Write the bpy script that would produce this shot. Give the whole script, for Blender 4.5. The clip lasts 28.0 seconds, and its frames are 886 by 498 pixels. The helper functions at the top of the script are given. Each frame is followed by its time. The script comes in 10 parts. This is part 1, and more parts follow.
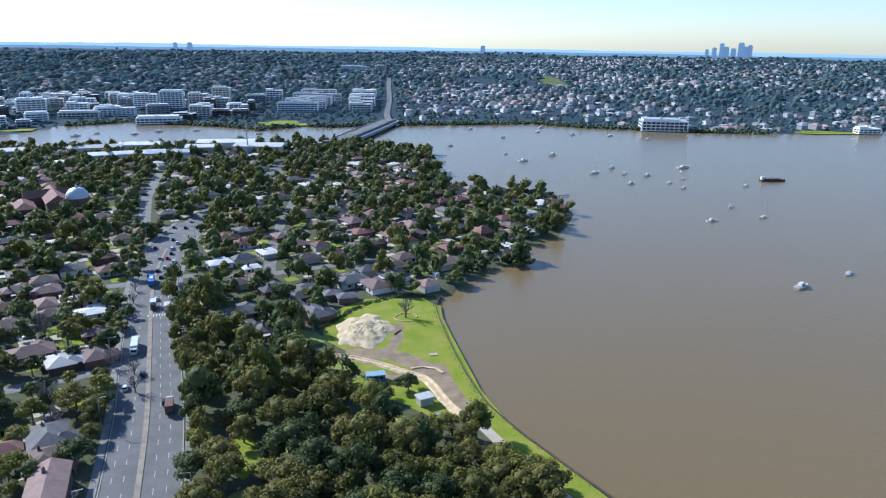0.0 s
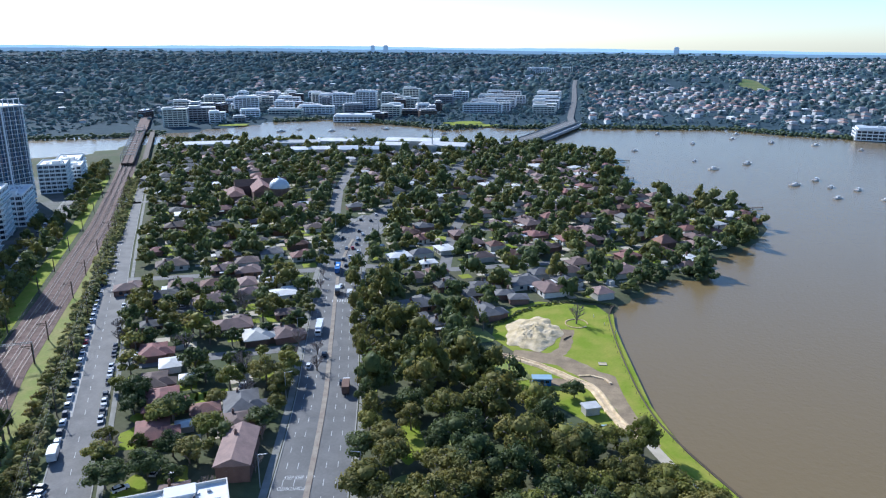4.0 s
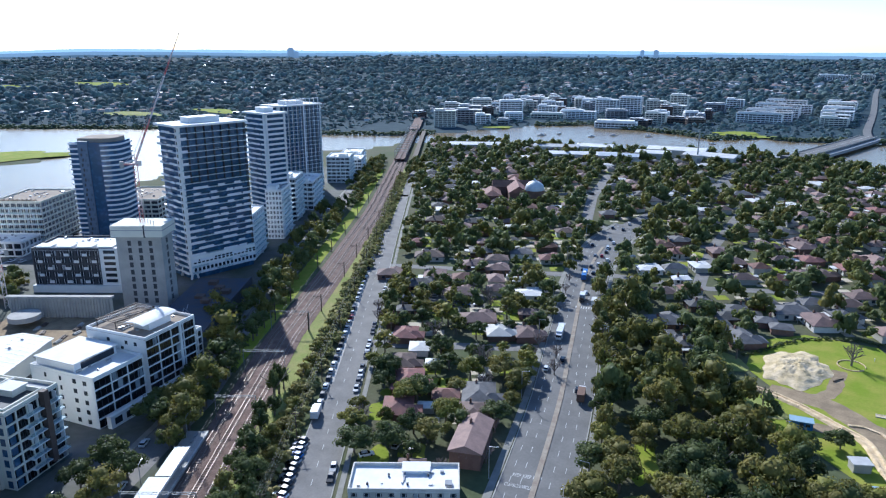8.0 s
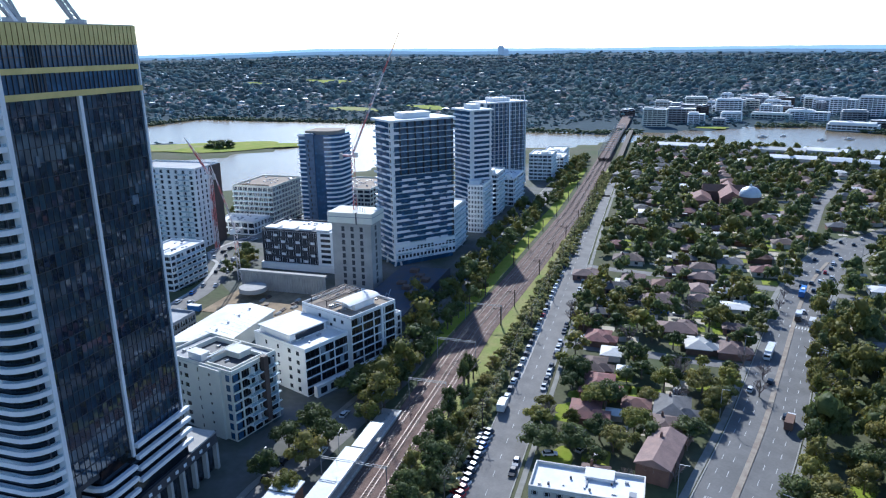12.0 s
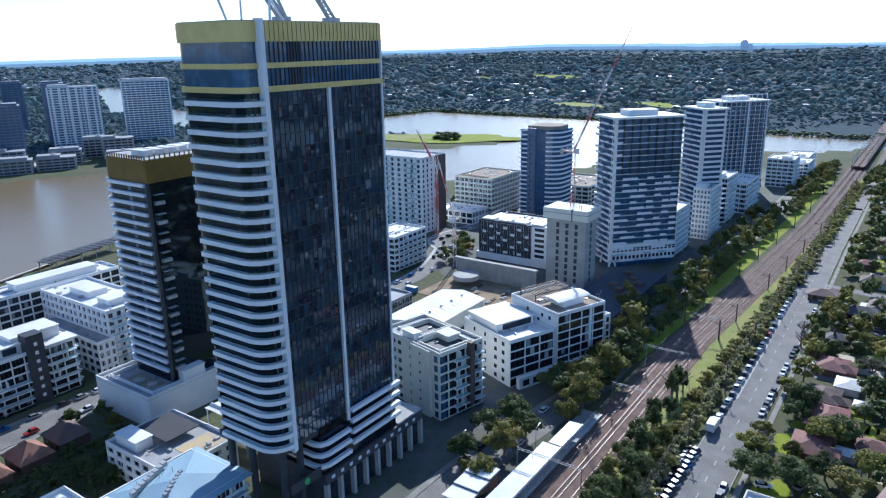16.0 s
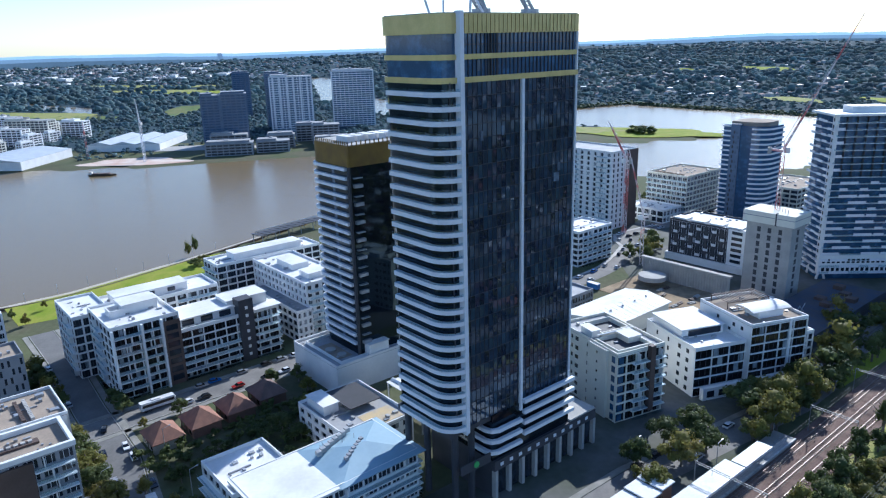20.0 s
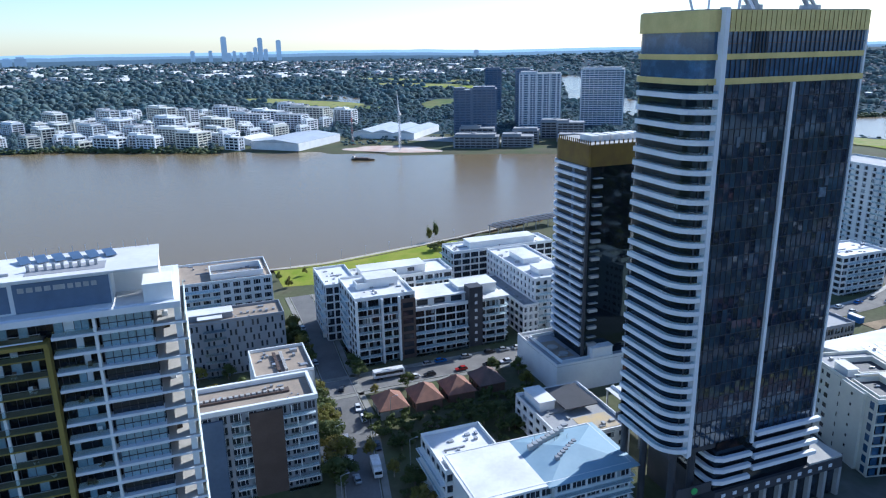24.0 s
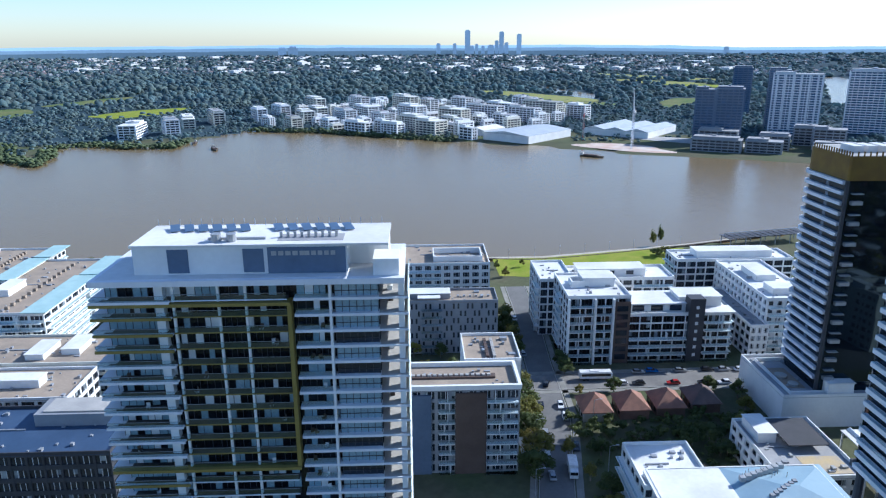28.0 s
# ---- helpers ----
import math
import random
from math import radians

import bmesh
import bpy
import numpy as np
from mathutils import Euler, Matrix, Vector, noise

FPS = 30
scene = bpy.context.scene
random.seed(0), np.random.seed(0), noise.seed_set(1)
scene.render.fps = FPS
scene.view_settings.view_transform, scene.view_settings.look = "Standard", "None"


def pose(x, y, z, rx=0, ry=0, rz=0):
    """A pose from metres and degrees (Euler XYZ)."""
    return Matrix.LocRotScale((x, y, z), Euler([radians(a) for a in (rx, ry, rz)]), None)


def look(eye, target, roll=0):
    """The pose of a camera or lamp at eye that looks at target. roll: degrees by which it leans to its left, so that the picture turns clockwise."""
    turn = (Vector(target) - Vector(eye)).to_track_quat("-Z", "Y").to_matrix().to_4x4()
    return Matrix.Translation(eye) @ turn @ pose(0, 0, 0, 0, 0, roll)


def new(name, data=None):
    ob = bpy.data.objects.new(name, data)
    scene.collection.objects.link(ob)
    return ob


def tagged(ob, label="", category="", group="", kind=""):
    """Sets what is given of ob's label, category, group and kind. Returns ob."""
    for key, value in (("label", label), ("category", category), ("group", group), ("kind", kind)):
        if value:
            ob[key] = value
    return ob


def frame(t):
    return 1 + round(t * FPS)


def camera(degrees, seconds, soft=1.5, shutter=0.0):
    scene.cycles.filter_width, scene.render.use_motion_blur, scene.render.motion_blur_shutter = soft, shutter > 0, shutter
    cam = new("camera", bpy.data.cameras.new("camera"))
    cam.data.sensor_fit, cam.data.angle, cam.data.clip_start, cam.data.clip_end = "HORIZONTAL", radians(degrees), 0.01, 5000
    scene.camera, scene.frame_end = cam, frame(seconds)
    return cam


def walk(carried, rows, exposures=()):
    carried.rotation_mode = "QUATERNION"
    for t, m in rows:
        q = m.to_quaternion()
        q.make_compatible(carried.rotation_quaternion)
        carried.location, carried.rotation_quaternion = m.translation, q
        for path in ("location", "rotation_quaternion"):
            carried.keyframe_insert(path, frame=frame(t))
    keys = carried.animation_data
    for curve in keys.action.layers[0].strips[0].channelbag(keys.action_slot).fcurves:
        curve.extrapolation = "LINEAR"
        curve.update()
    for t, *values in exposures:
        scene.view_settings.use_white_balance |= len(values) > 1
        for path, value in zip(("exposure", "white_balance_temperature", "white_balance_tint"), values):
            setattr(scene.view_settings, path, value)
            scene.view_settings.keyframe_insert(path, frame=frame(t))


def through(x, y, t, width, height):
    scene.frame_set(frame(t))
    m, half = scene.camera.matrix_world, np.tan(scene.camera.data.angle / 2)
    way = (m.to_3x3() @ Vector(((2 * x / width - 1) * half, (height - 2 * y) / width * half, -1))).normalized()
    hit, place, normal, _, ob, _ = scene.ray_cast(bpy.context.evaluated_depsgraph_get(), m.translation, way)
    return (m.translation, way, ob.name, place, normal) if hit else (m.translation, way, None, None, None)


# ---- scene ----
cam = camera(63.87, 28.0, 1.2)
PATH = [
    (0.0, pose(0, 0, 115, 73.70, -0.55, 1.10)),
    (0.5, pose(0, 0, 115, 73.66, -0.47, 2.59)),
    (1.0, pose(0, 0, 115, 73.63, -0.41, 4.19)),
    (1.5, pose(0, 0, 115, 73.64, -0.39, 5.98)),
    (2.0, pose(0, 0, 115, 73.68, -0.32, 7.77)),
    (2.5, pose(0, 0, 115, 73.69, -0.26, 9.58)),
    (4.5, pose(0, 0, 115, 73.79, -0.17, 17.96)),
    (5.0, pose(0, 0, 115, 73.82, -0.12, 20.60)),
    (5.5, pose(0, 0, 115, 73.86, -0.08, 23.32)),
    (6.0, pose(0, 0, 115, 73.90, -0.09, 26.06)),
    (6.5, pose(0, 0, 115, 73.95, 0.00, 28.73)),
    (7.0, pose(0, 0, 115, 74.03, -0.00, 31.37)),
    (7.5, pose(0, 0, 115, 74.11, 0.05, 33.92)),
    (8.0, pose(0, 0, 115, 74.12, 0.09, 36.13)),
    (8.5, pose(0, 0, 115, 74.12, 0.17, 37.91)),
    (9.0, pose(0, 0, 115, 74.14, 0.16, 39.66)),
    (9.5, pose(0, 0, 115, 74.17, 0.24, 41.58)),
    (10.0, pose(0, 0, 115, 74.15, 0.33, 43.80)),
    (10.5, pose(0, 0, 115, 74.13, 0.48, 46.02)),
    (11.0, pose(0, 0, 115, 74.10, 0.66, 48.08)),
    (11.5, pose(0, 0, 115, 74.08, 0.75, 50.15)),
    (12.0, pose(0, 0, 115, 74.06, 0.82, 52.29)),
    (12.5, pose(0, 0, 115, 74.05, 0.81, 54.44)),
    (14.5, pose(0, 0, 115, 74.04, 0.91, 63.17)),
    (15.0, pose(0, 0, 115, 74.00, 0.95, 65.38)),
    (15.5, pose(0, 0, 115, 74.00, 0.99, 67.65)),
    (16.0, pose(0, 0, 115, 73.98, 1.00, 69.97)),
    (16.5, pose(0, 0, 115, 73.92, 1.02, 72.03)),
    (17.0, pose(0, 0, 115, 73.88, 1.10, 73.73)),
    (17.5, pose(0, 0, 115, 73.82, 1.18, 75.38)),
    (18.0, pose(0, 0, 115, 73.79, 1.27, 77.10)),
    (18.5, pose(0, 0, 115, 73.75, 1.33, 78.87)),
    (19.0, pose(0, 0, 115, 73.71, 1.40, 80.72)),
    (19.5, pose(0, 0, 115, 73.66, 1.43, 82.74)),
    (20.0, pose(0, 0, 115, 73.64, 1.44, 85.12)),
    (20.5, pose(0, 0, 115, 73.65, 1.44, 87.59)),
    (21.0, pose(0, 0, 115, 73.67, 1.52, 90.08)),
    (21.5, pose(0, 0, 115, 73.71, 1.48, 92.56)),
    (22.0, pose(0, 0, 115, 73.76, 1.40, 94.99)),
    (22.5, pose(0, 0, 115, 73.76, 1.31, 97.40)),
    (24.5, pose(0, 0, 115, 73.87, 0.91, 106.95)),
    (25.0, pose(0, 0, 115, 73.81, 0.88, 109.31)),
    (25.5, pose(0, 0, 115, 73.78, 0.85, 111.57)),
    (26.0, pose(0, 0, 115, 73.74, 0.82, 113.66)),
    (26.5, pose(0, 0, 115, 73.68, 0.75, 115.97)),
    (27.0, pose(0, 0, 115, 73.65, 0.62, 118.33)),
    (27.5, pose(0, 0, 115, 73.66, 0.39, 120.70)),
    (28.0, pose(0, 0, 115, 73.65, 0.22, 123.00)),
]
walk(cam, PATH, [(0.0, 0.46, 5250, 10), (28.0, 0.48, 5250, 10)])

# ---- world, sun ----
SUN_AZ, SUN_EL = 57.0, 32.0
world = bpy.data.worlds.new("sky")
scene.world = world
world.use_nodes = True
wn = world.node_tree
sky = wn.nodes.new("ShaderNodeTexSky")
sky.sky_type, sky.sun_disc = "NISHITA", False
sky.sun_elevation, sky.sun_rotation = radians(SUN_EL), radians(-SUN_AZ)
sky.air_density, sky.dust_density, sky.ozone_density = 1.0, 0.3, 2.2
cool = wn.nodes.new("ShaderNodeMix")      # the clear winter sky's colour
cool.data_type, cool.blend_type = "RGBA", "MULTIPLY"
cool.inputs["Factor"].default_value, cool.inputs["B"].default_value = 1.0, (0.96, 0.99, 1.05, 1)
wn.links.new(sky.outputs[0], cool.inputs["A"])
wn.links.new(cool.outputs["Result"], wn.nodes["Background"].inputs[0])
wn.nodes["Background"].inputs[1].default_value = 0.118
sun = new("sun", bpy.data.lights.new("sun", "SUN"))
sun.data.energy, sun.data.angle, sun.data.color = 5.0, radians(0.53), (1.0, 0.92, 0.79)
a, e = radians(SUN_AZ), radians(SUN_EL)
sun.matrix_world = look((-math.sin(a) * math.cos(e) * 900, math.cos(a) * math.cos(e) * 900, math.sin(e) * 900), (0, 0, 0))

# ---- materials ----
def material(name, rgb, rough=0.8, metal=0.0, rgb2=None, scale=0.3, bump=0.0, bscale=3.0, fine=0.15, spread=0.0, spec=0.3, island=False, contrast=(0.35, 0.65)):
    """A surface with variation at two scales; spread varies whole objects (or islands) in value."""
    m = bpy.data.materials.new(name)
    m.use_nodes = True
    n, l = m.node_tree.nodes, m.node_tree.links
    b = n["Principled BSDF"]
    b.inputs["Roughness"].default_value, b.inputs["Metallic"].default_value = rough, metal
    b.inputs["Specular IOR Level"].default_value = spec
    geo = n.new("ShaderNodeNewGeometry")
    big, small = n.new("ShaderNodeTexNoise"), n.new("ShaderNodeTexNoise")
    big.inputs["Scale"].default_value, small.inputs["Scale"].default_value = scale, scale * 9.7
    big.inputs["Detail"].default_value, small.inputs["Detail"].default_value = 4, 3
    for k in (big, small):
        l.new(geo.outputs["Position"], k.inputs["Vector"])
    r = n.new("ShaderNodeMapRange")
    r.inputs[1].default_value, r.inputs[2].default_value = contrast
    l.new(big.outputs[0], r.inputs[0])
    mix = n.new("ShaderNodeMix")
    mix.data_type = "RGBA"
    mix.inputs["A"].default_value = (*rgb, 1)
    mix.inputs["B"].default_value = (*(rgb2 or [c * 0.82 for c in rgb]), 1)
    l.new(r.outputs[0], mix.inputs["Factor"])
    hsv = n.new("ShaderNodeHueSaturation")
    l.new(mix.outputs["Result"], hsv.inputs["Color"])
    v = n.new("ShaderNodeMath")
    v.operation = "MULTIPLY_ADD"
    v.inputs[1].default_value, v.inputs[2].default_value = fine * 2, 1 - fine
    l.new(small.outputs[0], v.inputs[0])
    last = v
    if spread:
        rnd = geo.outputs["Random Per Island"] if island else n.new("ShaderNodeObjectInfo").outputs["Random"]
        if island == "both":
            avg = n.new("ShaderNodeMath")
            avg.operation = "MULTIPLY_ADD"
            avg.inputs[1].default_value = 0.45
            scaled = n.new("ShaderNodeMath")
            scaled.operation, scaled.inputs[1].default_value = "MULTIPLY", 0.55
            l.new(n.new("ShaderNodeObjectInfo").outputs["Random"], scaled.inputs[0])
            l.new(rnd, avg.inputs[0]), l.new(scaled.outputs[0], avg.inputs[2])
            rnd = avg.outputs[0]
        w = n.new("ShaderNodeMath")
        w.operation = "MULTIPLY_ADD"
        w.inputs[1].default_value, w.inputs[2].default_value = spread * 2, 1 - spread
        l.new(rnd, w.inputs[0])
        last = n.new("ShaderNodeMath")
        last.operation = "MULTIPLY"
        l.new(v.outputs[0], last.inputs[0]), l.new(w.outputs[0], last.inputs[1])
        h = n.new("ShaderNodeMath")
        h.operation = "MULTIPLY_ADD"
        h.inputs[1].default_value, h.inputs[2].default_value = -spread * 0.07, 0.5 + spread * 0.035
        l.new(rnd, h.inputs[0])
        l.new(h.outputs[0], hsv.inputs["Hue"])
    l.new(last.outputs[0], hsv.inputs["Value"])
    l.new(hsv.outputs[0], b.inputs["Base Color"])
    if bump:
        bp, bn = n.new("ShaderNodeBump"), n.new("ShaderNodeTexNoise")
        bn.inputs["Scale"].default_value, bn.inputs["Detail"].default_value = bscale, 4
        bp.inputs["Strength"].default_value, bp.inputs["Distance"].default_value = bump, 0.3
        l.new(geo.outputs["Position"], bn.inputs["Vector"])
        l.new(bn.outputs[0], bp.inputs["Height"]), l.new(bp.outputs[0], b.inputs["Normal"])
    return m


def leafy(m, through=0.38):
    """Lets part of the light pass through the leaves."""
    n, l = m.node_tree.nodes, m.node_tree.links
    b, out = n["Principled BSDF"], n["Material Output"]
    t, mix = n.new("ShaderNodeBsdfTranslucent"), n.new("ShaderNodeMixShader")
    l.new(b.inputs["Base Color"].links[0].from_socket, t.inputs["Color"])
    mix.inputs[0].default_value = through
    l.new(b.outputs[0], mix.inputs[1]), l.new(t.outputs[0], mix.inputs[2])
    l.new(mix.outputs[0], out.inputs["Surface"])
    return m


M_GROUND = material("ground", (0.085, 0.102, 0.050), 0.95, rgb2=(0.11, 0.105, 0.065), scale=0.04, bump=0.4, bscale=0.6, fine=0.3, spec=0.1)
# blue tint of the distant land is haze put into its colour
M_HAZED_FARGROUND = material("hazed_far_ground", (0.036, 0.060, 0.076), 0.95, rgb2=(0.052, 0.080, 0.094), scale=0.05, bump=1.0, bscale=0.09, fine=0.45, spec=0.05)
M_GRASS = material("grass", (0.19, 0.25, 0.022), 0.95, rgb2=(0.28, 0.28, 0.05), scale=0.11, bump=0.3, bscale=2, fine=0.2, spec=0.1)
M_DRYGRASS = material("dry_grass", (0.22, 0.26, 0.07), 0.95, rgb2=(0.30, 0.27, 0.11), scale=0.09, bump=0.3, bscale=2, fine=0.25, spec=0.1)
M_MARSH = material("marsh", (0.10, 0.15, 0.05), 0.95, rgb2=(0.17, 0.17, 0.07), scale=0.02, fine=0.25, spec=0.1)
M_SAND = material("sand", (0.66, 0.54, 0.36), 0.95, rgb2=(0.44, 0.35, 0.20), scale=0.25, bump=0.8, bscale=0.9, fine=0.2, spec=0.1)
M_SOIL = material("soil", (0.34, 0.26, 0.165), 0.95, rgb2=(0.23, 0.175, 0.115), scale=0.2, bump=0.5, bscale=1.5, fine=0.25, spec=0.1)
M_PATH = material("path", (0.50, 0.44, 0.34), 0.9, scale=0.2, fine=0.15)
M_ASPHALT = material("asphalt", (0.165, 0.160, 0.154), 0.85, rgb2=(0.128, 0.125, 0.120), scale=0.12, bump=0.1, bscale=6, fine=0.18)
M_ASPHALT2 = material("worn_asphalt", (0.200, 0.190, 0.178), 0.85, rgb2=(0.150, 0.143, 0.135), scale=0.15, fine=0.2)
M_CONCRETE = material("concrete", (0.42, 0.40, 0.37), 0.85, rgb2=(0.34, 0.33, 0.31), scale=0.2, bump=0.1, bscale=3, fine=0.12)
M_PAVING = material("footpath", (0.27, 0.26, 0.235), 0.9, rgb2=(0.20, 0.195, 0.17), scale=0.25, fine=0.15)
M_KERB = material("kerb", (0.34, 0.33, 0.30), 0.85, scale=0.4)
M_MEDIAN = material("median", (0.24, 0.19, 0.15), 0.9, rgb2=(0.32, 0.28, 0.22), scale=0.3, fine=0.2)
M_LINE = material("road_paint", (0.60, 0.60, 0.58), 0.7, rgb2=(0.36, 0.36, 0.35), scale=1.2)
M_BALLAST = material("ballast", (0.13, 0.085, 0.068), 0.95, rgb2=(0.19, 0.13, 0.105), scale=0.25, bump=0.6, bscale=5, fine=0.25)
M_RAIL = material("rail_steel", (0.26, 0.21, 0.19), 0.5, 0.6, scale=0.5)
M_SLEEPER = material("sleeper", (0.21, 0.16, 0.135), 0.9, spread=0.2)
M_WHITE = material("white_render", (0.78, 0.78, 0.76), 0.75, rgb2=(0.70, 0.70, 0.69), scale=0.12, fine=0.06, bump=0.05, bscale=2)
M_CREAM = material("cream_render", (0.72, 0.70, 0.60), 0.8, rgb2=(0.64, 0.62, 0.54), scale=0.12, fine=0.06)
M_BAND = material("white_band", (0.74, 0.75, 0.77), 0.5, rgb2=(0.68, 0.69, 0.72), scale=0.2, fine=0.05)
M_GREY = material("grey_cladding", (0.30, 0.31, 0.33), 0.7, rgb2=(0.25, 0.26, 0.28), scale=0.15, fine=0.08)
M_DARK = material("dark_cladding", (0.045, 0.048, 0.055), 0.6, rgb2=(0.06, 0.06, 0.07), scale=0.2, fine=0.1)
M_BROWNWALL = material("brown_cladding", (0.12, 0.085, 0.07), 0.7, scale=0.3)
M_TAN = material("roof_gravel", (0.36, 0.29, 0.22), 0.95, rgb2=(0.28, 0.23, 0.18), scale=0.15, fine=0.2)
M_ROOFWHITE = material("white_roof", (0.76, 0.75, 0.73), 0.7, rgb2=(0.60, 0.59, 0.57), scale=0.09, fine=0.1)
M_ROOFGREY = material("grey_roof", (0.36, 0.36, 0.36), 0.75, rgb2=(0.28, 0.28, 0.29), scale=0.12, fine=0.12)
M_BLUEROOF = material("blue_roof", (0.30, 0.41, 0.48), 0.55, rgb2=(0.24, 0.35, 0.43), scale=0.1, fine=0.06)
M_TEAL = material("teal_roof", (0.40, 0.55, 0.53), 0.5, rgb2=(0.33, 0.48, 0.47), scale=0.2)
M_GOLD = material("gold_cladding", (0.62, 0.50, 0.21), 0.42, 0.35, rgb2=(0.53, 0.43, 0.17), scale=0.3, fine=0.1)
M_GOLDDARK = material("bronze_cladding", (0.20, 0.13, 0.03), 0.45, 0.35, rgb2=(0.16, 0.10, 0.03), scale=0.3, fine=0.1)
M_YELLOW = material("olive_frame", (0.27, 0.21, 0.055), 0.6, scale=0.3)
M_STEEL = material("galvanised", (0.42, 0.43, 0.44), 0.5, 0.5, scale=0.6)
M_REDSTEEL = material("red_steel", (0.45, 0.08, 0.06), 0.6, scale=0.6)
M_METALROOF = material("metal_roof", (0.55, 0.57, 0.58), 0.45, 0.2, rgb2=(0.47, 0.49, 0.5), scale=0.15, fine=0.08)
M_TRUNK = material("bark", (0.14, 0.11, 0.085), 0.9, rgb2=(0.22, 0.19, 0.16), scale=0.6, fine=0.2)
M_TWIG = material("bare_twigs", (0.20, 0.155, 0.14), 0.9, rgb2=(0.26, 0.21, 0.19), scale=0.5)
M_LEAF = leafy(material("gum_leaves", (0.150, 0.155, 0.036), 0.65, rgb2=(0.225, 0.195, 0.054), scale=0.12, fine=0.3, spread=0.5, spec=0.2, island="both"))
M_LEAF2 = leafy(material("dark_leaves", (0.072, 0.098, 0.034), 0.65, rgb2=(0.115, 0.135, 0.045), scale=0.15, fine=0.3, spread=0.45, spec=0.2, island="both"))
M_LEAFY = leafy(material("yellow_green_leaves", (0.195, 0.205, 0.040), 0.65, rgb2=(0.26, 0.24, 0.06), scale=0.2, fine=0.3, spread=0.4, spec=0.2, island="both"))
# far foliage: paler and bluer base colour stands for distance haze
M_HAZED_WOODS = leafy(material("woods", (0.160, 0.235, 0.262), 0.85, rgb2=(0.200, 0.255, 0.240), scale=0.006, fine=0.2, spread=0.35, spec=0.1, island=True), 0.58)
M_SCRUB = leafy(material("scrub", (0.22, 0.23, 0.075), 0.9, rgb2=(0.30, 0.27, 0.11), scale=0.2, fine=0.3, spread=0.4, island=True))
M_TILE_RED = material("terracotta_tiles", (0.215, 0.105, 0.082), 0.8, rgb2=(0.150, 0.082, 0.068), scale=0.35, bump=0.3, bscale=4, fine=0.2, spread=0.35)
M_TILE_BROWN = material("brown_tiles", (0.175, 0.118, 0.100), 0.8, rgb2=(0.125, 0.090, 0.080), scale=0.35, bump=0.3, bscale=4, fine=0.2, spread=0.3)
M_TILE_GREY = material("grey_tiles", (0.135, 0.130, 0.128), 0.8, rgb2=(0.095, 0.092, 0.092), scale=0.35, bump=0.3, bscale=4, fine=0.2, spread=0.3)
M_TILE_LIGHT = material("pale_roof", (0.58, 0.57, 0.55), 0.6, rgb2=(0.48, 0.47, 0.45), scale=0.3, fine=0.12, spread=0.2)
M_TILE_ORANGE = material("orange_tiles", (0.30, 0.15, 0.10), 0.8, rgb2=(0.21, 0.11, 0.08), scale=0.35, bump=0.3, bscale=4, fine=0.15)
M_BRICK = material("brick", (0.19, 0.115, 0.085), 0.85, rgb2=(0.15, 0.09, 0.07), scale=0.5, fine=0.2, spread=0.25)
M_WEATHER = material("pale_wall", (0.58, 0.55, 0.49), 0.8, rgb2=(0.50, 0.47, 0.42), scale=0.4, fine=0.12, spread=0.25)
M_FARWALL = material("far_walls", (0.50, 0.50, 0.50), 0.8, scale=0.1, spread=0.5, island=True)
M_FARROOF = material("far_roofs", (0.34, 0.22, 0.18), 0.8, rgb2=(0.25, 0.19, 0.17), scale=0.01, spread=0.5, island=True)
M_FARSLATE = material("far_grey_roofs", (0.20, 0.20, 0.21), 0.7, rgb2=(0.30, 0.29, 0.28), scale=0.01, spread=0.5, island=True)
M_FARMETAL = material("far_pale_roofs", (0.72, 0.71, 0.70), 0.5, rgb2=(0.58, 0.57, 0.56), scale=0.01, spread=0.25, island=True)
M_CARWHITE = material("white_car_paint", (0.75, 0.75, 0.75), 0.25, scale=1, spec=0.5)
M_CARDARK = material("dark_car_paint", (0.03, 0.033, 0.04), 0.25, scale=1, spec=0.5, spread=0.4)
M_CARSILVER = material("silver_car_paint", (0.38, 0.39, 0.41), 0.3, 0.3, scale=1, spread=0.2)
M_CARBLUE = material("blue_car_paint", (0.03, 0.14, 0.42), 0.25, scale=1, spec=0.5)
M_CARRED = material("red_car_paint", (0.40, 0.03, 0.03), 0.25, scale=1, spec=0.5)
M_RUBBER = material("tyre", (0.02, 0.02, 0.02), 0.8, scale=2)
M_BLUESHED = material("blue_shed", (0.05, 0.17, 0.40), 0.6, scale=0.5)
M_ORANGE = material("orange_barrier", (0.70, 0.20, 0.03), 0.7, scale=0.5)
M_SOLAR = material("solar_panel", (0.09, 0.14, 0.22), 0.2, scale=0.5, spec=0.6)
M_TIMBER = material("dark_timber", (0.10, 0.075, 0.055), 0.85, scale=0.5, fine=0.2)
M_PINK = material("exposed_earth", (0.50, 0.33, 0.25), 0.95, rgb2=(0.62, 0.55, 0.48), scale=0.04, fine=0.2)


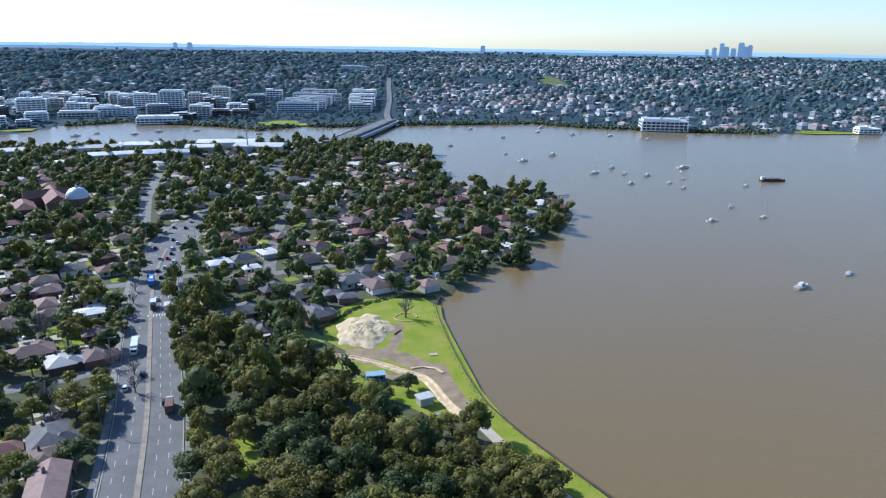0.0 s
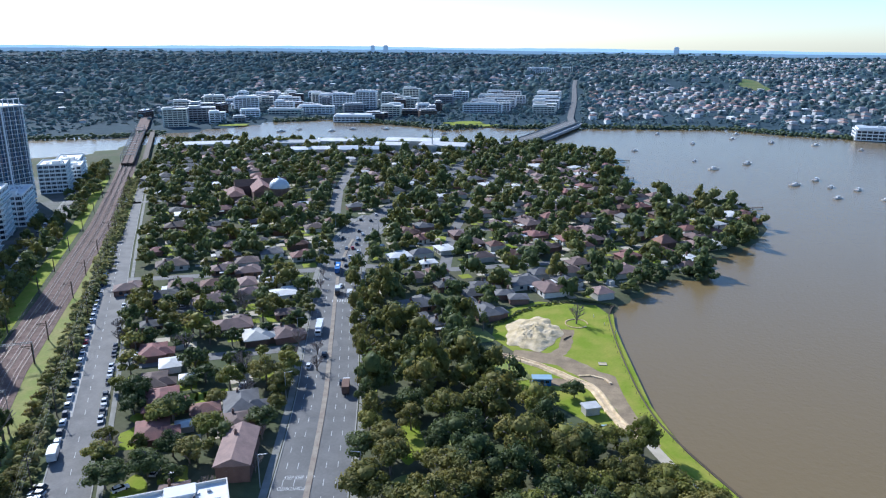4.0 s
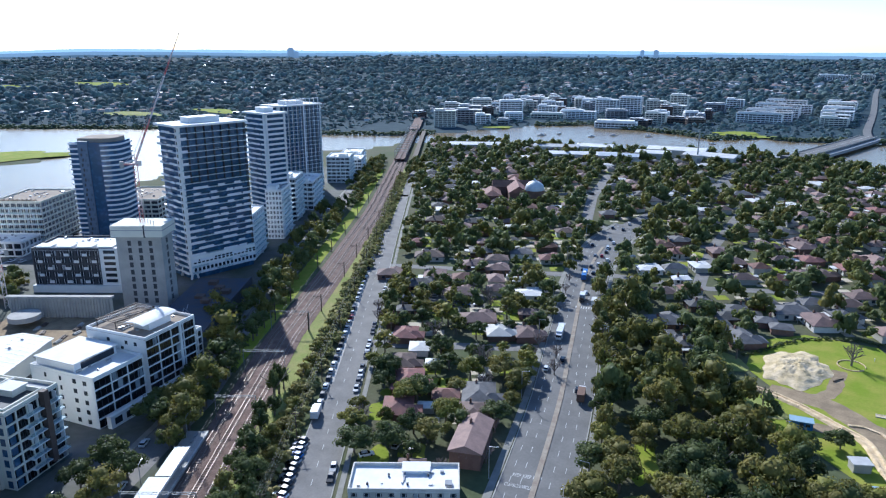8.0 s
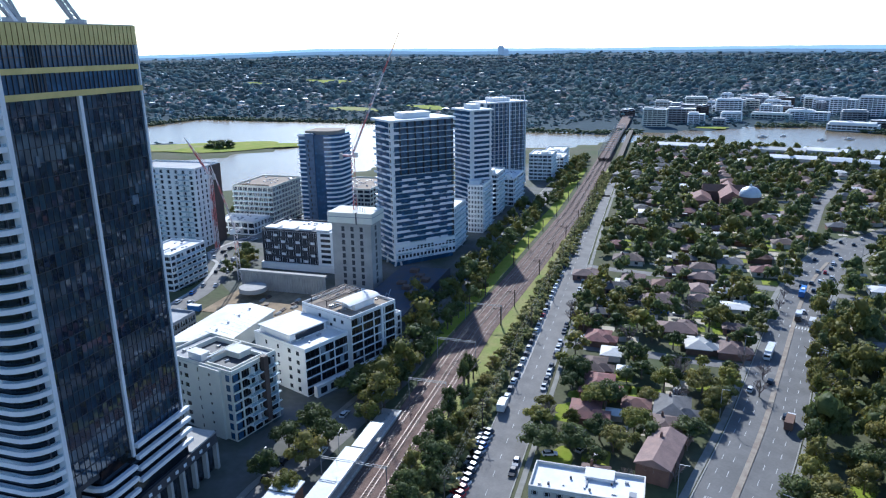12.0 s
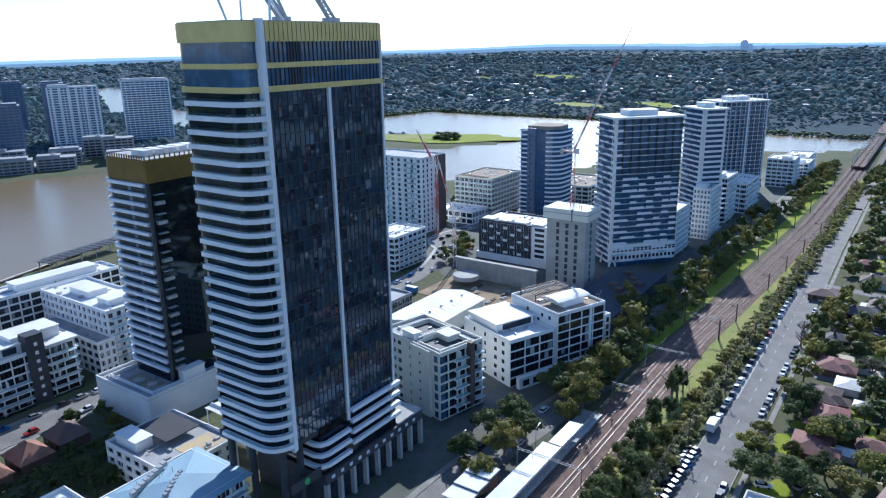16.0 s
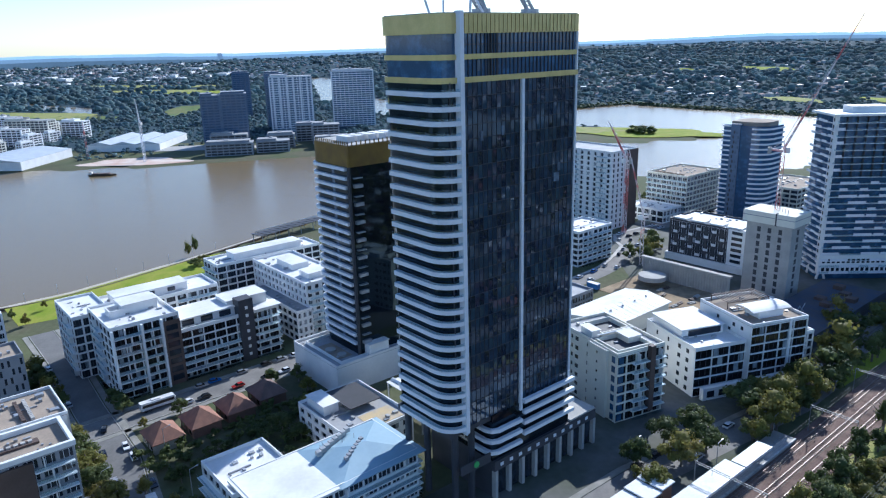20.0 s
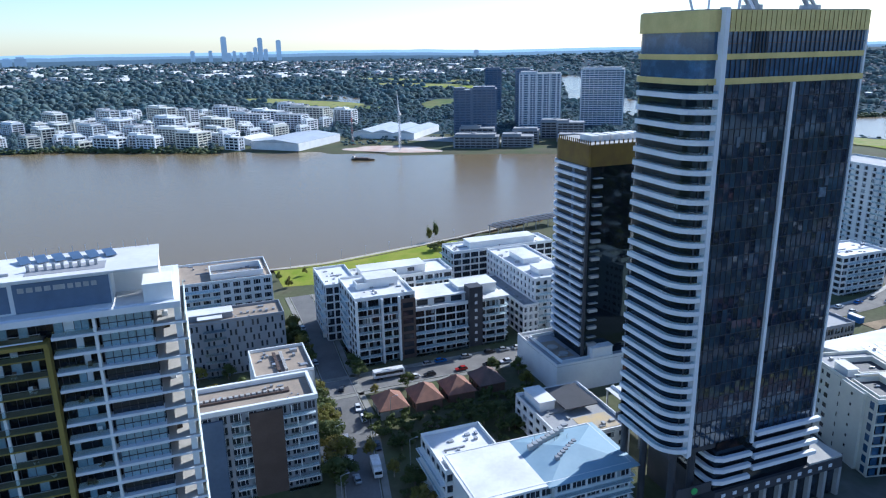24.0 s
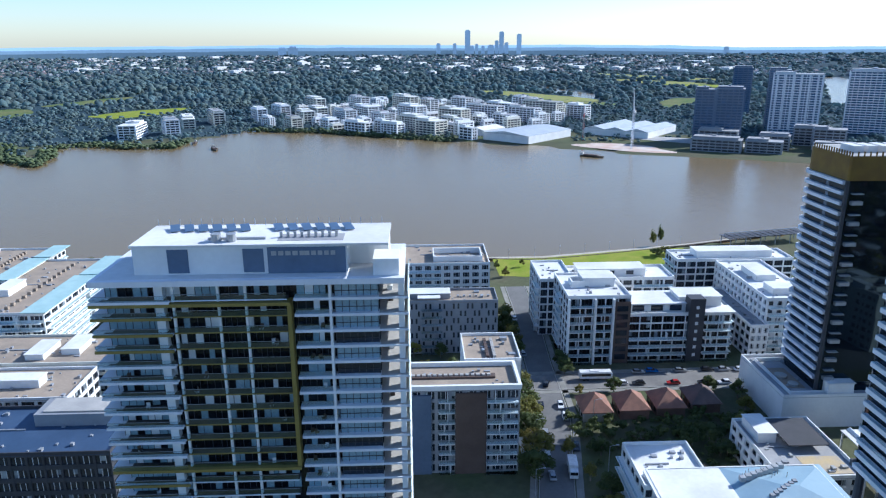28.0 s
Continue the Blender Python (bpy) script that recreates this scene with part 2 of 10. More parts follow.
def glass(name, rgb, rough=0.08, bump=0.0, rgb2=None, spec=0.6):
    """Opaque-backed facade glazing: dark interior behind a glossy sheet."""
    m = material(name, rgb, rough, rgb2=rgb2 or tuple(c * 2.2 for c in rgb), scale=0.35, fine=0.3, spec=spec, contrast=(0.5, 0.8))
    n, l = m.node_tree.nodes, m.node_tree.links
    if bump:
        bp, bn = n.new("ShaderNodeBump"), n.new("ShaderNodeTexNoise")
        bn.inputs["Scale"].default_value = 0.09
        bp.inputs["Strength"].default_value, bp.inputs["Distance"].default_value = bump, 0.6
        geo = n.new("ShaderNodeNewGeometry")
        l.new(geo.outputs["Position"], bn.inputs["Vector"])
        l.new(bn.outputs[0], bp.inputs["Height"]), l.new(bp.outputs[0], n["Principled BSDF"].inputs["Normal"])
    return m


M_FARWHITE = material("far_white_render", (0.86, 0.86, 0.85), 0.75, rgb2=(0.78, 0.78, 0.77), scale=0.12, fine=0.06)
M_SLATE = material("slate_blue_cladding", (0.13, 0.17, 0.24), 0.5, rgb2=(0.10, 0.14, 0.21), scale=0.1)
M_GLASS = glass("window_glass", (0.020, 0.026, 0.036), 0.1)
M_GLASSDARK = glass("dark_glazing", (0.006, 0.008, 0.012), 0.04, 0.08)
M_GLASSDEEP = glass("deep_glazing", (0.008, 0.010, 0.013), 0.08, spec=0.4)
M_DECK = material("dark_balcony_deck", (0.085, 0.078, 0.072), 0.8, rgb2=(0.06, 0.055, 0.05), scale=0.5)
M_GLASSBLUE = glass("blue_glazing", (0.035, 0.08, 0.15), 0.1)
M_BALUSTRADE = glass("balustrade_glass", (0.10, 0.13, 0.17), 0.1)
M_CARGLASS = glass("car_glass", (0.01, 0.012, 0.016), 0.08)


def water_material():
    m = bpy.data.materials.new("river_water")
    m.use_nodes = True
    n, l = m.node_tree.nodes, m.node_tree.links
    b = n["Principled BSDF"]
    b.inputs["Roughness"].default_value = 0.22
    b.inputs["IOR"].default_value = 1.33
    geo = n.new("ShaderNodeNewGeometry")
    big, mid, mix = n.new("ShaderNodeTexNoise"), n.new("ShaderNodeTexNoise"), n.new("ShaderNodeMix")
    mix.data_type = "RGBA"
    big.inputs["Scale"].default_value, big.inputs["Detail"].default_value = 0.004, 3
    l.new(geo.outputs["Position"], big.inputs["Vector"])
    l.new(big.outputs[0], mix.inputs["Factor"])
    mix.inputs["A"].default_value, mix.inputs["B"].default_value = (0.200, 0.142, 0.063, 1), (0.176, 0.128, 0.060, 1)
    l.new(mix.outputs["Result"], b.inputs["Base Color"])
    mid.inputs["Scale"].default_value, mid.inputs["Detail"].default_value = 0.55, 5
    l.new(geo.outputs["Position"], mid.inputs["Vector"])
    bp = n.new("ShaderNodeBump")
    bp.inputs["Strength"].default_value, bp.inputs["Distance"].default_value = 0.55, 0.25
    l.new(mid.outputs[0], bp.inputs["Height"]), l.new(bp.outputs[0], b.inputs["Normal"])
    return m


M_WATER = water_material()


def clear_pane():
    """Clear balcony glass: mostly see-through with a glossy sheen."""
    m = bpy.data.materials.new("clear_balustrade")
    m.use_nodes = True
    n, l = m.node_tree.nodes, m.node_tree.links
    t, g, mix = n.new("ShaderNodeBsdfTransparent"), n.new("ShaderNodeBsdfGlossy"), n.new("ShaderNodeMixShader")
    t.inputs["Color"].default_value, g.inputs["Color"].default_value = (0.86, 0.92, 0.94, 1), (0.7, 0.85, 1.0, 1)
    g.inputs["Roughness"].default_value, mix.inputs[0].default_value = 0.05, 0.08
    l.new(t.outputs[0], mix.inputs[1]), l.new(g.outputs[0], mix.inputs[2])
    l.new(mix.outputs[0], n["Material Output"].inputs["Surface"])
    return m


M_CLEAR = clear_pane()

# ---- builders ----
TURN = 125.2          # the street grid: local x runs along the railway, local y away from it to the west
UX, UY = math.cos(radians(TURN)), math.sin(radians(TURN))
rng = random.Random(7)


def grid(s, e):
    """World x, y of a place s metres along the railway's direction and e metres west of the camera's line."""
    return (s * UX - e * UY, s * UY + e * UX)


def ungrid(x, y):
    return (x * UX + y * UY, -x * UY + y * UX)


class Geo:
    """Collects plain faces for one mesh."""

    def __init__(self):
        self.v, self.f = [], []

    def box(self, x0, y0, z0, x1, y1, z1):
        i = len(self.v)
        self.v += [(x0, y0, z0), (x1, y0, z0), (x1, y1, z0), (x0, y1, z0), (x0, y0, z1), (x1, y0, z1), (x1, y1, z1), (x0, y1, z1)]
        self.f += [(i, i + 3, i + 2, i + 1), (i + 4, i + 5, i + 6, i + 7), (i, i + 1, i + 5, i + 4), (i + 1, i + 2, i + 6, i + 5), (i + 2, i + 3, i + 7, i + 6), (i + 3, i, i + 4, i + 7)]
        return self

    def prism(self, pts, z0, z1, top=None):
        """pts counter-clockwise; top gives other points for the upper face."""
        i, n = len(self.v), len(pts)
        self.v += [(x, y, z0) for x, y in pts] + [(x, y, z1) for x, y in (top or pts)]
        self.f += [tuple(range(i + n - 1, i - 1, -1)), tuple(range(i + n, i + 2 * n))]
        self.f += [(i + k, i + (k + 1) % n, i + n + (k + 1) % n, i + n + k) for k in range(n)]
        return self

    def cyl(self, x, y, z0, z1, r0, r1=None, n=8):
        r1 = r0 if r1 is None else r1
        c = [(math.cos(k * math.tau / n), math.sin(k * math.tau / n)) for k in range(n)]
        return self.prism([(x + r0 * a, y + r0 * b) for a, b in c], z0, z1, [(x + r1 * a, y + r1 * b) for a, b in c])

    def beam(self, p, q, w, h=None):
        """A square bar from p to q."""
        h = h or w
        p, q = Vector(p), Vector(q)
        d = (q - p).normalized()
        side = d.cross(Vector((0, 0, 1))) if abs(d.z) < 0.99 else Vector((1, 0, 0))
        side = side.normalized() * w / 2
        up = side.cross(d).normalized() * h / 2
        i = len(self.v)
        for c in (p, q):
            self.v += [tuple(c + side * a + up * b) for a, b in ((-1, -1), (1, -1), (1, 1), (-1, 1))]
        self.f += [(i + 3, i + 2, i + 1, i), (i + 4, i + 5, i + 6, i + 7)] + [(i + k, i + (k + 1) % 4, i + 4 + (k + 1) % 4, i + 4 + k) for k in range(4)]
        return self

    def hip(self, x0, y0, x1, y1, z0, z1, inset=None, thick=0.25):
        """A hipped roof with its eaves' thickness; inset 0 gives gables."""
        w, d = x1 - x0, y1 - y0
        i = len(self.v)
        self.v += [(x0, y0, z0 - thick), (x1, y0, z0 - thick), (x1, y1, z0 - thick), (x0, y1, z0 - thick), (x0, y0, z0), (x1, y0, z0), (x1, y1, z0), (x0, y1, z0)]
        if w >= d:
            k = d / 2 if inset is None else inset
            self.v += [(x0 + k, (y0 + y1) / 2, z1), (x1 - k, (y0 + y1) / 2, z1)]
            self.f += [(i + 4, i + 5, i + 9, i + 8), (i + 5, i + 6, i + 9), (i + 6, i + 7, i + 8, i + 9), (i + 7, i + 4, i + 8)]
        else:
            k = w / 2 if inset is None else inset
            self.v += [((x0 + x1) / 2, y0 + k, z1), ((x0 + x1) / 2, y1 - k, z1)]
            self.f += [(i + 4, i + 5, i + 8), (i + 5, i + 6, i + 9, i + 8), (i + 6, i + 7, i + 9), (i + 7, i + 4, i + 8, i + 9)]
        self.f += [(i + 3, i + 2, i + 1, i)] + [(i + k, i + (k + 1) % 4, i + 4 + (k + 1) % 4, i + 4 + k) for k in range(4)]
        return self

    def strip(self, line, w, z0, z1=None, off=0.0):
        """A ribbon along a polyline, as a solid from z0 to z1 or a sheet at z0."""
        pts = [Vector(p) for p in line]
        left, right = [], []
        for k, p in enumerate(pts):
            d = (pts[min(k + 1, len(pts) - 1)] - pts[max(k - 1, 0)]).normalized()
            nrm = Vector((-d.y, d.x))
            left.append(p + nrm * (off + w / 2)), right.append(p + nrm * (off - w / 2))
        for k in range(len(pts) - 1):
            quad = [right[k], right[k + 1], left[k + 1], left[k]]
            if z1 is None:
                i = len(self.v)
                self.v += [(q.x, q.y, z0) for q in quad]
                self.f.append((i, i + 1, i + 2, i + 3))
            else:
                self.prism([(q.x, q.y) for q in quad], z0, z1)
        return self

    def mesh(self, name, mat, smooth=False):
        me = bpy.data.meshes.new(name)
        me.from_pydata(self.v, [], self.f)
        me.materials.append(mat)
        if smooth:
            me.shade_smooth()
        return me


def part(name, shape, mat, parent=None, label="", at=None):
    """One mesh object from a Geo or a mesh, under its thing."""
    ob = new(name, shape.mesh(name, mat) if isinstance(shape, Geo) else shape)
    ob.parent = parent
    if at is not None:
        ob.matrix_basis = at
    return tagged(ob, label)


def thing(name, label, category, at=None, group="", kind=""):
    ob = new(name)
    ob.empty_display_size = 0.5
    if at is not None:
        ob.matrix_basis = at
    return tagged(ob, label, category, group, kind)


def structure(name, shape, mat, label, category):
    return tagged(part(name, shape, mat), label, category, kind="structure")


def smooth_line(pts, step=8.0):
    """A rounded polyline through the points."""
    out, p = [], [Vector(q) for q in pts]
    for k in range(len(p) - 1):
        a, b, c, d = p[max(k - 1, 0)], p[k], p[k + 1], p[min(k + 2, len(p) - 1)]
        n = max(1, int((c - b).length / step))
        for j in range(n):
            t = j / n
            out.append(0.5 * (2 * b + (c - a) * t + (2 * a - 5 * b + 4 * c - d) * t * t + (3 * b - a - 3 * c + d) * t ** 3))
    return [(q.x, q.y) for q in out] + [tuple(p[-1])]


def signed(px, py, poly):
    """Distance from points to a closed outline, positive inside (numpy)."""
    poly = np.asarray(poly, float)
    a, b = poly, np.roll(poly, -1, 0)
    best, inside = np.full(px.shape, 1e9), np.zeros(px.shape, bool)
    for (ax, ay), (bx, by) in zip(a, b):
        ex, ey = bx - ax, by - ay
        t = np.clip(((px - ax) * ex + (py - ay) * ey) / (ex * ex + ey * ey + 1e-9), 0, 1)
        best = np.minimum(best, np.hypot(px - ax - t * ex, py - ay - t * ey))
        if ey:
            inside ^= ((ay > py) != (by > py)) & (px < ex * (py - ay) / ey + ax)
    return np.where(inside, best, -best)


def near_line(px, py, line):
    best = np.full(px.shape, 1e9)
    for (ax, ay), (bx, by) in zip(line[:-1], line[1:]):
        ex, ey = bx - ax, by - ay
        t = np.clip(((px - ax) * ex + (py - ay) * ey) / (ex * ex + ey * ey + 1e-9), 0, 1)
        best = np.minimum(best, np.hypot(px - ax - t * ex, py - ay - t * ey))
    return best

# ---- land and water ----
EAST_SHORE = [(1500, -900), (420, -330), (150, -20), (90, 96), (43, 162), (30, 181), (18, 201), (9.6, 220), (-0.5, 260), (-7, 300), (-4, 314), (13, 344), (23, 364), (44, 366), (34, 396),
              (54, 416), (72, 446), (85, 492), (77, 545), (43, 560), (0, 580), (-19, 658), (-28, 760), (-54, 782), (-100, 815), (-145, 836), (-194, 800), (-240, 796), (-300, 776), (-373, 767), (-470, 752)]
WEST_SHORE = [(-570, 690), (-573, 636), (-600, 592), (-600, 371), (-584, 213), (-545, 120), (-476, -52), (-412, -99), (-348, -152), (-327, -184), (-300, -250), (-192, -362), (-168, -390), (-60, -510), (100, -760), (300, -1600)]
FAR_WEST = [(-100, -1600), (-260, -1050), (-402, -862), (-352, -760), (-356, -700), (-400, -745), (-429, -793), (-452, -800), (-466, -772), (-474, -730), (-507, -690), (-554, -720), (-660, -739), (-694, -649), (-717, -453), (-736, -317),
            (-734, -198), (-757, -80), (-775, 60), (-806, 190), (-775, 269), (-780, 348), (-797, 402), (-831, 418), (-853, 381), (-955, 265), (-1060, 120), (-1190, 10), (-1500, -120), (-2600, -260)]
NORTH_SHORE = [(-2600, -190), (-1560, -20), (-1260, 130), (-1170, 260), (-1188, 325), (-1239, 429), (-1137, 483), (-1015, 568), (-848, 664), (-703, 698), (-627, 745), (-589, 796), (-552, 866), (-526, 965), (-467, 1022), (-395, 997),
               (-312, 976), (-259, 945), (-211, 993), (-172, 985), (-100, 1016), (-5, 1033), (116, 1056), (187, 1014), (322, 977), (428, 968), (700, 1040), (1500, 1100), (3200, 900), (3200, -900)]
WATER = EAST_SHORE + WEST_SHORE + FAR_WEST + NORTH_SHORE
POND = [(-1380, -560), (-1500, -640), (-1640, -790), (-1730, -820), (-1640, -720), (-1500, -560)]


def wet(px, py):
    """Metres inside the water, negative on land."""
    return np.maximum(signed(px, py, WATER), signed(px, py, POND))


def rise(px, py):
    """Height of the dry land: flat on the peninsula, rolling hills beyond the river."""
    r = np.hypot(px, py)
    az = np.degrees(np.arctan2(-px, py))
    far = np.clip((r - 1150) / 2600, 0, 1)
    ridge = np.interp(az, [-60, -28, 0, 30, 45, 62, 75, 90, 101, 115, 135, 150, 180], [30, 30, 34, 44, 46, 50, 50, 40, 26, 20, 24, 22, 20])
    lump = 9 * np.sin(px * 0.0031 + 1.3) * np.cos(py * 0.0027) + 6 * np.sin(px * 0.0077 - py * 0.0059)
    west = np.clip((az - 78) / 25, 0, 1)
    power = 0.9 + 0.9 * west
    return far ** power * ridge + lump * np.clip((r - 1300) / 900, 0, 1) * (1 - 0.75 * west)


def ground_height(px, py):
    px, py = np.asarray(px, float), np.asarray(py, float)
    w = wet(px, py)
    return np.where(w > -6, np.interp(w, [-6, -1.0, 0, 6], [0.0, -0.25, -1.2, -3.5]), rise(px, py) * np.clip((-w - 6) / 60, 0, 1))


def ground():
    rings = [0.0] + list(np.geomspace(14, 4850, 180))
    n = 720
    ang = np.arange(n) * math.tau / n
    R, A = np.meshgrid(rings[1:], ang, indexing="ij")
    X, Y = (R * np.cos(A)).ravel(), (R * np.sin(A)).ravel()
    Z = ground_height(X, Y)
    v = np.column_stack([np.append(X, 0), np.append(Y, 0), np.append(Z, 0)])
    m = len(rings) - 1
    i, j = np.meshgrid(np.arange(m - 1), np.arange(n), indexing="ij")
    i, j = i.ravel(), j.ravel()
    k = (j + 1) % n
    quads = np.column_stack([i * n + j, (i + 1) * n + j, (i + 1) * n + k, i * n + k])
    me = bpy.data.meshes.new("ground")
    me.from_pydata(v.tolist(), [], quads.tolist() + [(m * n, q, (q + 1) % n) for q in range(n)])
    me.materials.append(M_GROUND), me.materials.append(M_HAZED_FARGROUND)
    # rings beyond 930 m take the haze-tinted colour
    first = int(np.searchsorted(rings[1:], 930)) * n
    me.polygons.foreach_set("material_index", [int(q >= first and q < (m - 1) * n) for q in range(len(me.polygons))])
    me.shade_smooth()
    return tagged(new("ground", me), "mottled green and brown suburban ground with river banks, tinted for haze far off", "ground", kind="structure")


ground()
sea = Geo()
c = [(math.cos(k * math.tau / 64), math.sin(k * math.tau / 64)) for k in range(64)]
sea.v, sea.f = [(4700 * a, 4700 * b, -1.0) for a, b in c], [tuple(range(64))]
structure("water", sea, M_WATER, "wide muddy brown river with a light ripple", "water")

# distant ridges on the horizon, one behind another, their blue emission standing for haze
def ridge_line(dist, drop, rgb, glow, seed):
    mat = material("haze_glow_ridge", rgb, 1.0, rgb2=tuple(c * 1.25 for c in rgb), scale=0.006, fine=0.2, spec=0.0)
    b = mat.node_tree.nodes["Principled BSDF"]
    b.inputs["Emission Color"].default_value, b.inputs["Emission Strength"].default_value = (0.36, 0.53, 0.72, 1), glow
    g = Geo()
    for k in range(1440):
        az = k * 0.25 - 180
        a = radians(az)
        el = float(np.interp(az, [-180, -60, -28, 0, 29, 41, 62, 70, 101, 106, 137, 180], [0.5, 0.6, 0.62, 0.52, 0.3, 0.3, 0.08, 0.3, 0.55, 0.4, 0.3, 0.5])) + drop
        top = 115 - dist * math.tan(radians(el)) + 7 * noise.noise((az * 0.11, seed, 0)) + 3 * noise.noise((az * 0.6, seed, 5)) + 1.5 * noise.noise((az * 3.1, seed, 9))
        g.v += [(-math.sin(a) * dist, math.cos(a) * dist, -30), (-math.sin(a) * dist, math.cos(a) * dist, top)]
        g.f.append((2 * k, 2 * k + 1, (2 * k + 3) % 2880, (2 * k + 2) % 2880))
    structure("backdrop", g, mat, "wooded ridge on the horizon, glowing blue for haze", "hills")


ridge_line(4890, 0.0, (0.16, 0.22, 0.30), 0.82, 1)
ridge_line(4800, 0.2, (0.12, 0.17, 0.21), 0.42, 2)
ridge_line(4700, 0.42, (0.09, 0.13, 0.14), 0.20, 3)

# ---- roads ----
CONCORD = smooth_line([(-40, 35), (-60, 95), (-76, 143), (-95, 197), (-113, 242), (-146, 326), (-163, 386), (-168, 420), (-169, 466), (-167, 530), (-161, 609), (-166, 690), (-155, 755), (-132, 826)])
BRIDGE = [(-132, 826), (-118, 905), (-97, 1035)]
UPHILL = smooth_line([(-97, 1035), (-110, 1140), (-122, 1300), (-137, 1480), (-168, 1800), (-190, 2060)], 40)
BLAX = [grid(60, 38.5), grid(230, 39.2), grid(440, 42.5), grid(680, 44)]
RAIL = [grid(-60, 69), grid(160, 69.5), grid(270, 70), grid(350, 65), grid(500, 58), grid(640, 57), grid(800, 57)]
WALKER = [grid(34, 60), grid(34, 150), grid(43, 200), grid(44, 240), grid(47, 290), grid(47, 325)]
CROSS = [grid(-60, 222), grid(44, 224), grid(112, 225), grid(190, 228)]
MARQUET = [grid(60, 96), grid(145, 95), grid(215, 86), grid(365, 88), grid(640, 84)]
CHURCH_ST = [(-168, 420), (-200, 440), (-232, 520), (-262, 620)]
SIDE = [[(-150, 335), (-90, 345), (-40, 372)], [(-164, 400), (-70, 440), (10, 470)], [(-168, 520), (-90, 560), (-30, 590)], [(-110, 240), grid(265, 40)], [(-146, 330), grid(372, 42)], [(-235, 530), grid(560, 43)], [(-95, 345), (-110, 420), (-120, 520), (-125, 640)]]
ROADS = [(CONCORD[:52], 21), (CONCORD[51:], 11), (BLAX, 13), (WALKER, 10), (CROSS, 12), (MARQUET, 11), (CHURCH_ST, 9)] + [(s, 7) for s in SIDE]

CONCORD_A, CONCORD_B = CONCORD[:52], CONCORD[51:]
road = Geo().strip(CONCORD_A, 20.5, 0.06).strip(CONCORD_B, 15, 0.06)
structure("road", road, M_ASPHALT, "six-lane grey asphalt arterial road", "road")
for line, w, mat, z in ((BLAX, 12.5, M_ASPHALT2, 0.09), (WALKER, 9, M_ASPHALT, 0.08), (CROSS, 11, M_ASPHALT2, 0.10), (MARQUET, 10, M_ASPHALT2, 0.08), (CHURCH_ST, 8, M_ASPHALT2, 0.09), *[(s, 6.5, M_ASPHALT2, 0.075 + 0.003 * k) for k, s in enumerate(SIDE)]):
    structure("road", Geo().strip(line, w, z), mat, "two-lane worn asphalt street", "road")
for line, w, off in ((CONCORD_A, 0.35, 10.4), (CONCORD_A, 0.35, -10.4), (BLAX, 0.3, 6.4), (BLAX, 0.3, -6.4), (CROSS, 0.3, 5.7), (CROSS, 0.3, -5.7), (WALKER, 0.3, 4.7), (WALKER, 0.3, -4.7)):
    structure("kerb", Geo().strip(line, w, -0.1, 0.2, off), M_KERB, "pale concrete kerb along the road", "kerb")
for line, w, off in ((CONCORD_A, 2.2, 12.0), (CONCORD_A, 2.0, -12.0), (BLAX, 1.6, -8.4), (CROSS, 2.0, 7.2), (CROSS, 2.0, -7.2), (WALKER, 2.0, 6.2), (WALKER, 2.0, -6.2), (MARQUET, 2.0, 6.3)):
    structure("pavement", Geo().strip(line, w, -0.05, 0.14, off), M_PAVING, "pale concrete footpath", "pavement")
structure("parking_strip", Geo().strip(BLAX[1:], 2.8, 0.112, None, 5.0), M_CONCRETE, "pale concrete parking strip beside the railway", "parking strip")
structure("median", Geo().strip(CONCORD[:45], 1.6, 0.0, 0.24, 0.6), M_MEDIAN, "narrow brown paved median strip", "median")
for pts in ([grid(60, 84), grid(60, 128), grid(120, 128), grid(120, 160), grid(250, 160), grid(330, 250), grid(460, 280), grid(560, 200), grid(700, 130), grid(700, 84)],):
    g = Geo()
    g.v, g.f = [(x, y, 0.035) for x, y in pts], [tuple(range(len(pts)))]
    structure("pavement", g, material("precinct_paving", (0.13, 0.128, 0.122), 0.9, rgb2=(0.065, 0.075, 0.05), scale=0.05, fine=0.25), "grey patchy paving between the apartment blocks", "pavement")
# lane marks
marks = Geo()
for off in (-6.6, -3.3, 4.6, 7.7):
    run = 0.0
    for (ax, ay), (bx, by) in zip(CONCORD_A[:-1], CONCORD_A[1:]):
        d = Vector((bx - ax, by - ay))
        n = Vector((-d.y, d.x)).normalized() * off
        u = d.normalized()
        p = Vector((ax, ay)) + n
        marks.strip([p, p + u * min(3.0, d.length * 0.4)], 0.16, 0.075)
for (ax, ay), (bx, by) in zip(BLAX[:-1], BLAX[1:]):
    d = Vector((bx - ax, by - ay))
    for k in range(int(d.length / 9)):
        p = Vector((ax, ay)) + d.normalized() * k * 9
        marks.strip([p, p + d.normalized() * 3], 0.15, 0.105)
tagged(part("lane_marks", marks, M_LINE), "dashed white lane marks on the asphalt", "road marking", kind="structure")


def road_words(text, x, y, turn, size):
    cu = bpy.data.curves.new("words", "FONT")
    cu.body, cu.size, cu.align_x = text, size, "CENTER"
    ob = new("road_words", cu)
    me = bpy.data.meshes.new_from_object(ob)
    bpy.data.objects.remove(ob)
    me.materials.append(M_LINE)
    w = new("road_words", me)
    w.matrix_basis = pose(x, y, 0.085, 0, 0, turn) @ Matrix.Diagonal((1, 2.2, 1, 1))
    return tagged(w, "white painted words on the road lanes", "road marking", kind="structure")


